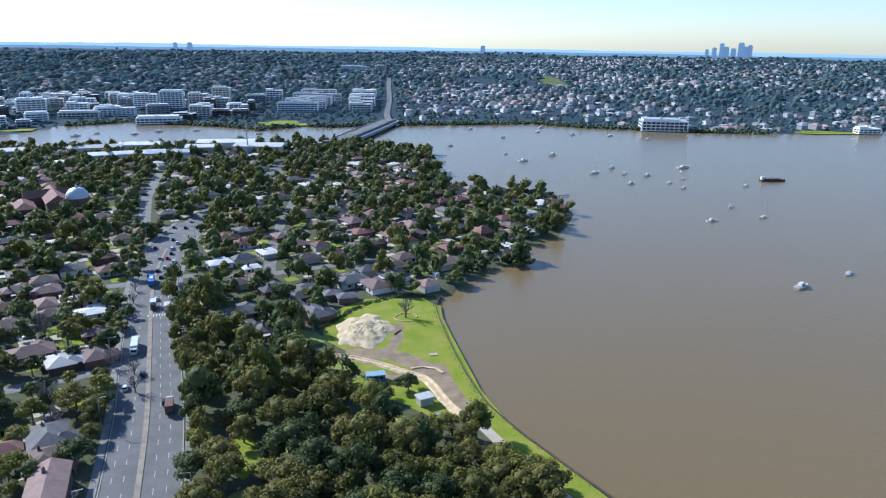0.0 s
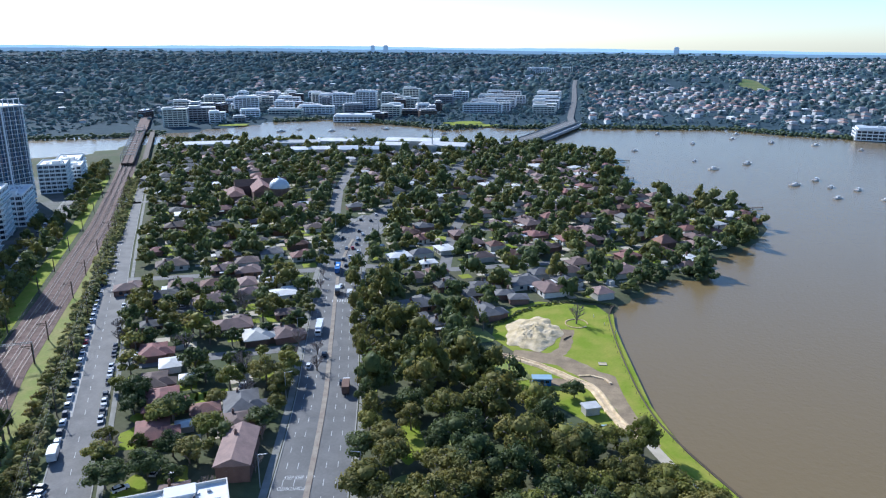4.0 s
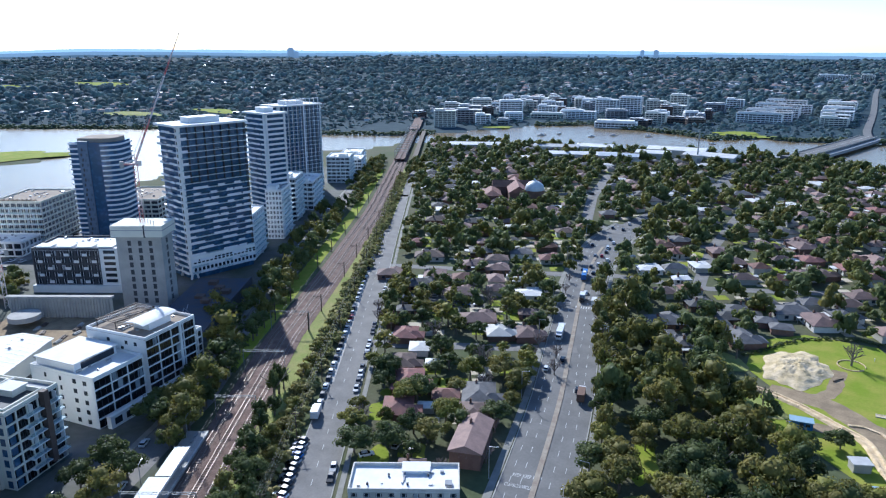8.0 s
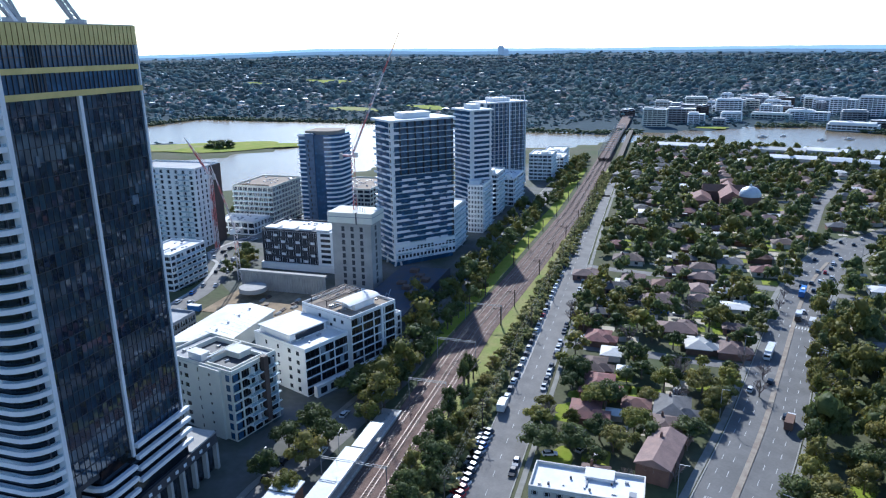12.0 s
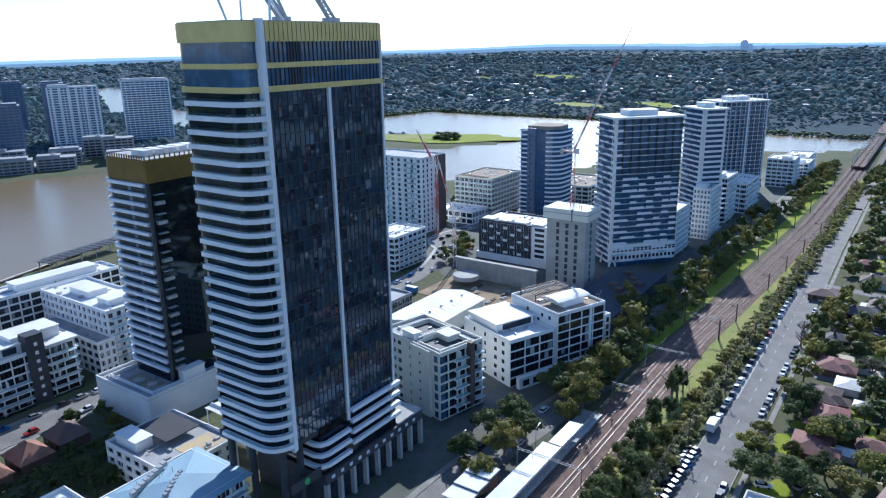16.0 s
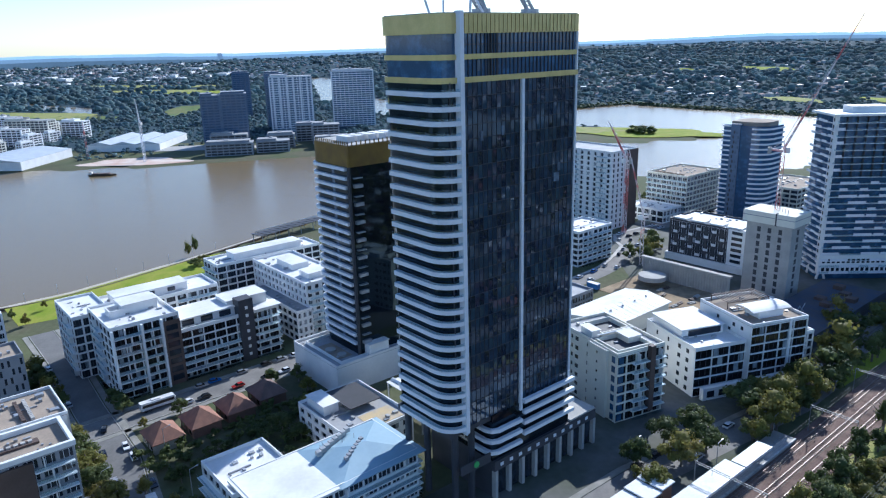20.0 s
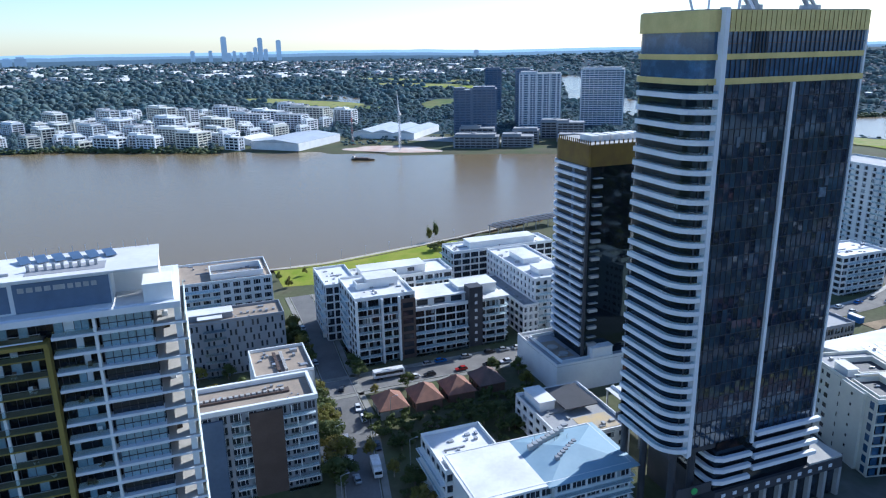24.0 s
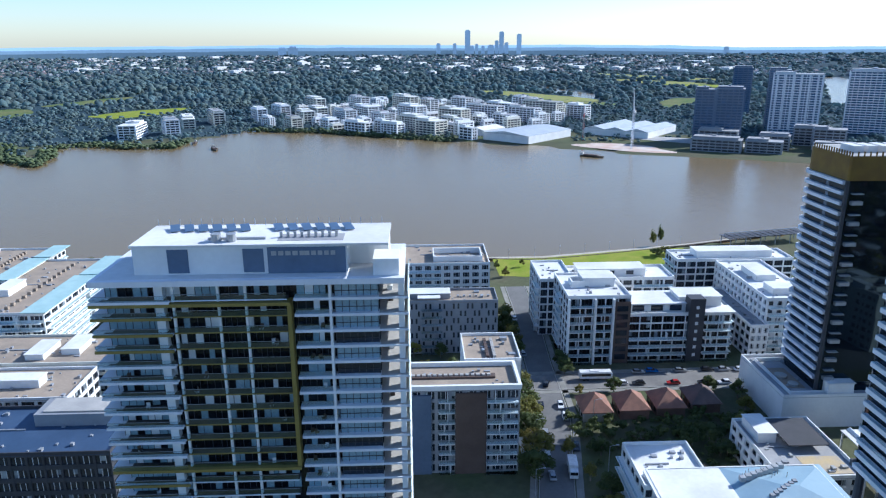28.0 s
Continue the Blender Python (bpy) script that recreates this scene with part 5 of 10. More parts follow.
# ---- beside the station ----
b = block("apartments", "cream seven-storey apartments with dark glass corner bays", 164.5, 183, 117.5, 147, 22.3, 7, M_CREAM, M_ROOFGREY, faces="f", bays=(5, 7), band=0.55, pier=0.4, turn=-14, sashes=M_DARK, glassmat=M_GLASSDEEP)
clear(163, 188, 112, 146)
fh_ = 22.3 / 7
balconies(b, "f", 18.5, 29.5, 0, 22.3, 7, 1.5, 5.5, 11.6), balconies(b, "f", 18.5, 29.5, 0, 22.3, 7, 1.5, 13.6, 18.4)
for k in range(7):
    z_ = k * fh_
    for y, q in ((8.4, 0.55), (14.2, 0.7), (19.4, 1.6), (22.4, 0.8), (24.6, 1.7), (27.4, 0.8)):
        win = part("window", Geo().box(-0.04, y, z_ + (1.5 if q < 0.6 else 0.9), 0.02, y + q, z_ + 2.3), M_GLASS, b)
        part("window_sill", Geo().box(-0.12, y - 0.1, z_ + (1.42 if q < 0.6 else 0.82), 0.0, y + q + 0.1, z_ + (1.5 if q < 0.6 else 0.9)), M_WHITE, win)
    part("bay_window", Geo().box(-0.06, 1.0, z_ + 0.6, 0.02, 2.6, z_ + 2.7), M_GLASSBLUE, b, "blue corner window")
    part("bay_window", Geo().box(0.6, -0.1, z_ + 0.6, 2.4, 0.02, z_ + 2.7), M_GLASSBLUE, b, "blue corner window")
part("bay_wall", Geo().box(-0.9, 4.2, 0, 0.0, 13.4, 22.9), M_CREAM, b, "cream projecting wall bay")
for k in range(7):
    part("window", Geo().box(-0.96, 8.4, k * fh_ + 1.3, -0.88, 9.0, k * fh_ + 2.1), M_GLASS, b)
part("roof_wall", rim(13, 11, 22.42, 1.3, 0.4, 1.0, 1.0), M_CREAM, b)
part("roof_wall", rim(11, 10, 22.42, 1.6, 0.4, 5, 14), M_CREAM, b)
part("roof_terrace", Geo().box(1.5, 1.5, 22.42, 13.5, 11.5, 22.5), M_DARK, b, "dark tiled roof terrace")
part("roof_terrace", Geo().box(5.5, 14.5, 22.42, 15.5, 23.5, 22.5), M_DARK, b, "dark tiled roof terrace")
roof_box(b, 9, 6, 14, 11.5, 22.42, 2.0, M_CREAM)
roof_box(b, 2, 15, 5, 21, 22.42, 2.2)
part("pergola_beam", Geo().box(2, 12.2, 24.2, 16, 12.6, 24.5), M_WHITE, b)
part("brick_bay", Geo().box(11.7, -1.7, 2, 13.5, 0, 23.8), M_BROWNWALL, b, "red-brown brick stair bay")
b = block("apartments", "white apartments with dark glazed front below a terrace roof", 196.5, 216.5, 110.5, 138, 16.6, 5, M_WHITE, M_ROOFWHITE, faces="f", bays=(3, 6), band=0.42, pier=0.3, turn=-22, sashes=M_DARK, glassmat=M_GLASSDEEP)
clear(196, 216, 106, 136)
part("podium", Geo().box(1.5, -3.4, 0, 40, -1.6, 4.2), M_WHITE, b, "white planter podium along the street")
for k in range(8):
    part("podium_window", Geo().box(3 + k * 4.6, -3.48, 1.0, 5.8 + k * 4.6, -3.38, 3.2), M_GLASS, b)
for k in range(5):
    for y in (3.2, 7.6, 14.0, 20.5):
        part("window", Geo().box(-0.04, y, 1.1 + k * 3.3, 0.02, y + (1.5 if y < 10 else 0.9), 2.6 + k * 3.3), M_GLASS, b)
part("upper_storey", Geo().box(1.5, 9.5, 16.72, 18, 26, 19.8), M_WHITE, b, "white set-back storey")
part("upper_roof", Geo().box(1.0, 9.0, 19.8, 18.6, 26.5, 20.1), M_ROOFWHITE, b)
part("top_window", Geo().box(4, 9.4, 17.2, 17, 9.52, 19.4), M_GLASS, b)
b = block("apartments", "white upper block with a curved roof canopy and brown deck", 214.7, 237.7, 101.5, 128, 22.3, 7, M_WHITE, M_TAN, faces="f", bays=(4, 4), band=0.42, pier=0.3, turn=-22, sashes=M_DARK, glassmat=M_GLASSDEEP)
clear(214, 242, 96, 134)
part("stair_slot", Geo().box(15.2, -0.3, 3, 16.2, 0.2, 23.2), M_WHITE, b)
roof_box(b, 7, 5, 17, 12, 22.42, 2.3)
canopy_ = Geo()
for k in range(6):
    a0, a1 = radians(30 + 20 * k), radians(50 + 20 * k)
    y0, y1, z0, z1 = 9 - 5.0 * math.cos(a0), 9 - 5.0 * math.cos(a1), 24.0 + 1.6 * math.sin(a0), 24.0 + 1.6 * math.sin(a1)
    i_ = len(canopy_.v)
    canopy_.v += [(4, y0, z0), (20, y0, z0), (20, y1, z1), (4, y1, z1), (4, y0, z0 + 0.25), (20, y0, z0 + 0.25), (20, y1, z1 + 0.25), (4, y1, z1 + 0.25)]
    canopy_.f += [(i_ + 3, i_ + 2, i_ + 1, i_), (i_ + 4, i_ + 5, i_ + 6, i_ + 7), (i_, i_ + 1, i_ + 5, i_ + 4), (i_ + 1, i_ + 2, i_ + 6, i_ + 5), (i_ + 2, i_ + 3, i_ + 7, i_ + 6), (i_ + 3, i_, i_ + 4, i_ + 7)]
part("curved_canopy", canopy_, M_ROOFWHITE, b, "white curved roof canopy")
pg = part("pergola", Geo().box(3, 16, 24.6, 21, 16.3, 24.9).box(3, 24.6, 24.6, 21, 24.9, 24.9), M_BROWNWALL, b, "dark slatted roof pergola")
for k in range(15):
    part("pergola_slat", Geo().box(3.2 + k * 1.22, 15.6, 24.9, 3.5 + k * 1.22, 25.2, 25.1), M_BROWNWALL, pg)
for x, y in ((3.2, 16.1), (20.7, 16.1), (3.2, 24.7), (20.7, 24.7)):
    part("pergola_post", Geo().box(x, y, 22.42, x + 0.25, y + 0.25, 24.6), M_BROWNWALL, pg)
for y, z in ((4, 19.6), (8, 19.6), (10, 17.3), (16, 19.6)):
    part("side_window", Geo().box(-0.05, y, z, 0.02, y + 1.2, z + 1.3), M_GLASS, b)
b = block("apartments", "narrow white end block with glass balconies", 238.5, 246, 97, 110, 14, 5, M_WHITE, M_ROOFGREY, faces="fl", bays=(3, 4), band=0.6, pier=0.5, turn=-22)
clear(242, 254, 97, 114)
w = thing("warehouse", "old warehouse with a bright white pitched metal roof", "warehouse", pose(*grid(209, 155), 0, 0, 0, TURN))
clear(208, 254, 152, 182)
part("wall_shell", Geo().box(0, 0, 0, 42, 22, 7.0), M_CREAM, w)
part("roof", Geo().hip(-0.8, -0.8, 42.8, 22.8, 7.3, 9.4, inset=0.2), M_ROOFWHITE, w)
for k in range(5):
    part("roof_vent", Geo().cyl(5 + k * 8, 8, 8.4, 9.6, 0.5), M_STEEL, w)
for k in range(14):
    part("roof_seam", Geo().beam((k * 3.2, -0.8, 7.36), (k * 3.2, 11, 9.44), 0.12), M_METALROOF, w)
b = block("commercial_building", "low commercial building with dark roofs", 214, 240, 186, 206, 7, 2, M_GREY, M_ROOFGREY, faces="fl", bays=(5, 4), category="building")
b = block("apartments", "blue-white apartments behind the tower", 278, 306, 226, 246, 18, 6, M_WHITE, faces="fl", bays=(7, 5), band=1.1)
balconies(b, "f", 28, 20, 0, 18, 6, 1.5, 2, 26)

M_HOARD = material("dark_hoarding", (0.05, 0.065, 0.10), 0.7, rgb2=(0.07, 0.07, 0.08), scale=0.2)
# retaining wall of the excavation
pit = thing("retaining_wall", "tall grey concrete piled retaining wall of a building pit", "wall", pose(*grid(262, 150), 0, 0, 0, TURN), kind="structure")
clear(262, 300, 146, 200)
for k in range(34):
    part("pile", Geo().cyl(30, 1 + k * 1.35, 0, 9.0, 0.7, n=8), M_CONCRETE, pit)
part("capping_beam", Geo().box(29, 0, 9.0, 31.5, 47, 9.9), M_CONCRETE, pit)
part("pit_floor", Geo().box(-4, 0, 0.05, 29, 47, 0.18), M_SOIL, pit)
part("ramp_ring", Geo().cyl(20, 34, 3.0, 5.2, 6.5, n=20), M_CONCRETE, pit)

hoard = thing("site_hoarding", "tall dark blue hoarding and deck round the building site", "hoarding", pose(*grid(258, 101), 0, 0, 0, TURN))
part("hoarding_wall", Geo().box(0, 0, 0, 78, 0.3, 5.0), M_HOARD, hoard)
part("hoarding_wall", Geo().box(-0.3, 0, 0, 0, 28, 5.0), M_HOARD, hoard)
part("site_slab", Geo().box(0.2, 0.4, 0.05, 77, 26, 4.2), M_HOARD, hoard, "dark site deck")
for k in range(6):
    part("formwork_crate", Geo().box(34 + k * 6.4, 4 + (k % 3) * 5, 4.2, 38 + k * 6.4, 8 + (k % 3) * 5, 5.4 + 0.5 * (k % 2)), M_BROWNWALL, hoard)
for k in range(5):
    part("scaffold_bay", Geo().beam((4 + k * 5, 14, 4.2), (9 + k * 5, 14, 8.2), 0.25).beam((4 + k * 5, 14, 8.2), (9 + k * 5, 14, 4.2), 0.25), M_STEEL, hoard)
clear(258, 336, 101, 128)
# concrete lift core under construction
core = thing("lift_core", "bare concrete lift core with formwork platform under construction", "construction core", pose(*grid(305.5, 131.5), 0, 0, 0, TURN))
clear(296, 330, 125, 160)
part("core_wall", Geo().box(0, 0, 0, 12.5, 20.5, 36.5), M_CONCRETE, core)
part("formwork", Geo().box(-1.4, -1.4, 33.5, 13.9, 21.9, 38.6), M_CREAM, core, "pale formwork screens")
part("formwork_gap", Geo().box(-1.5, 6.5, 33.2, 0, 7.1, 38.8), M_DARK, core)
part("formwork_line", Geo().box(-1.5, -1.5, 36.4, 14.0, 22.0, 36.7), M_GREY, core)
for k in range(9):
    for c0 in (4.2, 9.0, 13.8):
        part("opening", Geo().box(-0.05, c0, 2 + k * 3.4, 0.1, c0 + 1.6, 4.3 + k * 3.4), M_DARK, core)
    part("opening", Geo().box(5.0, -0.05, 2 + k * 3.4, 7.0, 0.1, 4.3 + k * 3.4), M_DARK, core)
for k in range(7):
    part("formwork_post", Geo().beam((1 + k * 1.7, 3 + k * 2, 38.6), (1 + k * 1.7, 3 + k * 2, 40.6), 0.2), M_STEEL, core)

b = block("apartments", "black and white chequered apartments with a white base", 326, 350, 162, 204, 21, 6, M_DARK, M_ROOFWHITE, faces="fl", bays=(6, 10), band=1.0, pier=1.2, band_mat=M_DARK)
for k in range(5):
    for q in range(9):
        if (k + q) % 2:
            part("white_panel", Geo().box(-0.12, 2 + q * 4.4, 4.4 + k * 3.4, 0.0, 4.4 + q * 4.4, 5.8 + k * 3.4), M_WHITE, b)
part("white_base", Geo().box(-1.5, -1, 0, 25, 43, 3.6), M_WHITE, b, "white base storey")
part("white_end", Geo().box(-0.3, -0.5, 3.6, 24, 9, 21.9), M_WHITE, b, "white end bay")
for k in range(6):
    part("end_window", Geo().box(-0.36, 1.5, 5 + k * 2.9, -0.25, 7, 6.6 + k * 2.9), M_GLASS, b)
for k in range(4):
    roof_box(b, 1, 3 + k * 10, 7, 10 + k * 10, 21.1, 1.4)

# rounded tower
rt = thing("tower", "slim grey tower with rounded white balconies", "tower", pose(*grid(424, 204), 0, 0, 0, TURN))
clear(420, 450, 200, 234)
r_out = rounded(26, 27, (9, 6, 6, 1))
part("body", Geo().prism(r_out, 0, 60), M_GLASSBLUE, rt)
for k in range(19):
    part("balcony_band", Geo().prism([(13 + (x - 13) * 1.06, 12 + (y - 12) * 1.06) for x, y in r_out if y < 19] + [(13, 17)], 3 + k * 3.05, 4.0 + k * 3.05), M_BAND, rt)
part("end_slab", Geo().box(-0.6, 16.5, 0, 14, 22.5, 60.8), M_SLATE, rt, "slate-blue end wall with scattered windows")
part("end_glazing", Geo().box(-0.2, 22.5, 0, 14, 27.5, 60.2), M_GLASSBLUE, rt, "blue glazed end bay")
for k in range(20):
    part("end_slab_edge", Geo().box(-1.0, 22.6, 1.0 + k * 3.05, 0.0, 28.2, 1.9 + k * 3.05), M_BAND, rt)
for k in range(18):
    part("end_window", Geo().box(-0.7, 17.0 + (k % 2), 3 + k * 3.05, -0.55, 17.9 + (k % 2), 4.6 + k * 3.05), M_BALUSTRADE, rt)
    part("end_window", Geo().box(-0.7, 20.2 - (k % 2) * 0.6, 3 + k * 3.05, -0.55, 21.2 - (k % 2) * 0.6, 4.8 + k * 3.05), M_DARK, rt)
part("roof_ring", Geo().prism([(13 + (x - 13) * 0.8, 13 + (y - 13) * 0.8) for x, y in r_out], 60, 62.2), M_TAN, rt)
b = block("apartments", "long grey-green balconied apartment slab", 410, 450, 246, 276, 26, 8, M_CREAM, M_TAN, faces="lf", bays=(10, 8), band=1.0, pier=0.6)
balconies(b, "l", 40, 30, 0, 26, 8, 1.4, 0, 30)
vents(b, 3, 4, 3, 26, 26.2, 8, 1.6, M_TAN)
b = block("apartments", "tall white tower with blue glass balconies", 349, 374, 260, 306, 47.5, 15, M_WHITE, M_ROOFGREY, faces="lf", bays=(6, 9), band=1.1, pier=2.6)
balconies(b, "l", 25, 46, 0, 47.5, 15, 1.5, 3, 11)
balconies(b, "l", 25, 46, 0, 47.5, 15, 1.5, 24, 36)
part("brown_side", Geo().box(14, -0.5, 0, 25.4, 0.1, 48), M_BROWNWALL, b, "brown side bay")
b = block("low_building", "low white roofed building by the riverside", 385, 405, 246, 275, 8, 2, M_WHITE, faces="lf", bays=(5, 6), category="building")
b = block("low_building", "low pale riverside apartment building", 455, 500, 195, 225, 18, 6, M_CREAM, M_TAN, faces="lf", bays=(8, 6))

# the three striped towers, turned from the railway's line, and their podiums
for (s0, e0, w, d, h, n, lab) in ((345.0, 134.6, 37.0, 20.0, 77.6, 25, "dark-fronted striped tower with a white crown"), (440.0, 116.5, 14.0, 22.0, 75.0, 24, "white striped apartment tower over a podium"), (560.0, 137.3, 40.0, 22.0, 70.0, 22, "blue-glazed striped tower over a podium")):
    first, last = s0 < 400, s0 > 500
    b = block("tower", lab, s0, s0 + w, e0, e0 + d, h, n, M_WHITE, faces="", band=1.0, glassmat=M_GLASSBLUE, category="tower", turn=-41.8)
    clear(s0, s0 + w * 0.75 + d * 0.66, e0 - w * 0.66, e0 + d * 0.75)
    for o in list(b.children):
        if o.name.startswith("wall"):
            bpy.data.objects.remove(o)
    fh = h / n
    slab, front, side, fin, rail = Geo(), Geo(), Geo(), Geo(), Geo()
    cols = max(3, round(w / 4.6))
    for k in range(1, n):
        z = k * fh
        up = k > n * 0.62 and first
        slab.box(-0.4, -1.3, z - 0.2, w + 0.4, 0.4, z + 0.04)
        for q in range(cols):          # solid and glass fronts, staggered
            x0, x1 = w * q / cols, w * (q + 1) / cols
            solid = not up and not last and (q + k * 2) % 5 > 0 and (q + k // 3) % 4 > 0 if first else not last
            if solid or (up and q == 0 and k % 2):
                front.box(x0, -1.42, z - 0.2, x1 - (0.9 if first and (q + k) % 2 else 0.0), -1.28, z + 1.15)
            else:
                rail.box(x0, -1.38, z, x1, -1.32, z + 1.0)
            if q and (up or last):
                fin.box(x0 - 0.1, -1.2, z, x0 + 0.1, 0.4, z + fh - 0.24)
        for q in range(4):
            y0, y1 = d * q / 4, d * (q + 1) / 4
            out = 0.9 + 0.5 * ((k + q) % 2)
            side.box(-out, y0, z - 0.25, 0.3, y1 - 0.3, z + 0.04)
            if (q + k) % 3 or not first:
                side.box(-out - 0.12, y0, z - 0.25, -out, y1 - 0.5, z + 0.9)
    for name_, g_, m_ in (("slab_banding", slab, M_BAND), ("balcony_fronting", front, M_BAND), ("side_balcony_banding", side, M_BAND), ("fin_walling", fin, M_GREY if last else M_DARK), ("glass_railing", rail, M_CLEAR)):
        if g_.v:
            tagged(part(name_, g_, m_, b), kind="stuff")
    part("corner_pier", Geo().box(-0.5, -0.3, 8.0, 1.2, 2.2, h), M_WHITE, b, "white corner pier")
    part("corner_pier", Geo().box(w - 0.6, -0.2, 6.0, w + 0.5, 0.6, h), M_DARK if first else M_WHITE, b)
    if first:
        for k in range(n - 3):
            part("pier_window", Geo().box(-0.56, 0.5, 10 + k * fh, -0.48, 1.5, 11.6 + k * fh), M_GLASS, b)
    if last:
        for q in range(9):
            part("mullion", Geo().box(3 + q * 4.2, -1.5, 4, 3.35 + q * 4.2, -1.3, h), M_BAND, b)
        part("mullion", Geo().box(22, -1.7, 4, 23.2, -1.3, h), M_BAND, b, "broad white fin")
    part("base_wall", Geo().box(-0.6, -1.0, 3.0, w + 0.2, 1.0, 12.0), M_WHITE, b, "white lower storeys with square windows")
    for k in range(2):
        base_ = Geo()
        for q in range(cols * 2):
            base_.box(1.2 + q * w / cols / 2, -1.08, 4.2 + k * 4, 2.6 + q * w / cols / 2, -0.96, 6.2 + k * 4)
        tagged(part("base_glazing", base_, M_GLASS, b), kind="stuff")
    part("crown", Geo().box(-1.8, -2.0, h, w + 1, d + 1, h + 1.0), M_WHITE, b, "broad white roof slab")
    roof_box(b, w * 0.25, d * 0.25, w * 0.7, d * 0.7, h + 1.0, 2.6)
    if last:
        for q in range(10):
            part("roof_post", Geo().box(1 + q * 4.2, 0.5, h + 1.0, 1.4 + q * 4.2, 0.9, h + 5.0), M_BAND, b)
        part("roof_beam", Geo().box(0.5, 0.4, h + 5.0, w - 0.5, 1.0, h + 5.5), M_BAND, b)
    for c0 in ((0.6, 0.2), (0.6, d * 0.5)):
        part("angled_leg", Geo().beam((c0[0] + 1.0, c0[1], 8), (c0[0] - 0.8, c0[1], 0), 0.9), M_WHITE, b)
        part("angled_leg", Geo().beam((c0[0] + 1.0, c0[1], 8), (c0[0] + 3.0, c0[1], 0), 0.9), M_WHITE, b)
for s0, s1, e0, e1, h, n in ((379, 407, 112, 128, 25, 8), (426, 452, 106, 116, 30, 10), (474, 500, 108, 128, 29, 9), (507, 545, 103, 124, 20, 6), (617, 645, 92, 112, 22, 7), (650, 680, 86, 104, 15, 5), (690, 730, 92, 112, 14, 5)):
    b = block("apartments", "white balconied apartments along the railway street", s0, s1, e0, e1, h, n, M_WHITE, faces="fl", bays=(7, 5), band=1.2, pier=0.7)
    balconies(b, "f", s1 - s0, e1 - e0, 0, h, n, 1.5, 0, s1 - s0)
    roof_box(b, 4, 4, 12, 10, h + 0.1, 2.4)

# long flat-roofed cream building by the street of parked cars
b = block("brick_block", "flat white-roofed cream brick building", 156.5, 168.5, -1.5, 27, 6.2, 2, M_WEATHER, M_ROOFWHITE, faces="fl", bays=(5, 9), band=1.8, pier=1.6, category="building")
roof_box(b, 8, 8, 12, 15, 6.3, 0.8)
for k in range(5):
    part("roof_vent", Geo().cyl(3 + (k % 2) * 4, 3 + k * 5.2, 6.3, 7.0, 0.3), M_DARK, b)

# ---- houses ----
ROOFS = {"red": M_TILE_RED, "brown": M_TILE_BROWN, "grey": M_TILE_GREY, "white": M_TILE_LIGHT, "orange": M_TILE_ORANGE, "dark": M_TILE_GREY, "tan": M_WEATHER, "rust": M_TILE_RED, "pink": material("faded_tiles", (0.30, 0.20, 0.17), 0.8, rgb2=(0.23, 0.155, 0.135), scale=0.4, bump=0.3, bscale=4, fine=0.2)}
SAY = {"red": "terracotta tiled", "brown": "brown tiled", "grey": "grey tiled", "white": "pale metal", "orange": "orange tiled", "dark": "dark tiled", "tan": "pale tiled", "rust": "rust-red tiled", "pink": "faded pink tiled"}
SIZES = {"t": (5, 4, 2.3), "h": (10.5, 9, 3.4), "s": (8.5, 7, 2.7), "m": (12, 9, 2.9), "l": (15.5, 10.5, 3.0), "gable": (19, 9, 5.6)}
house_meshes = {}
HOUSES = []


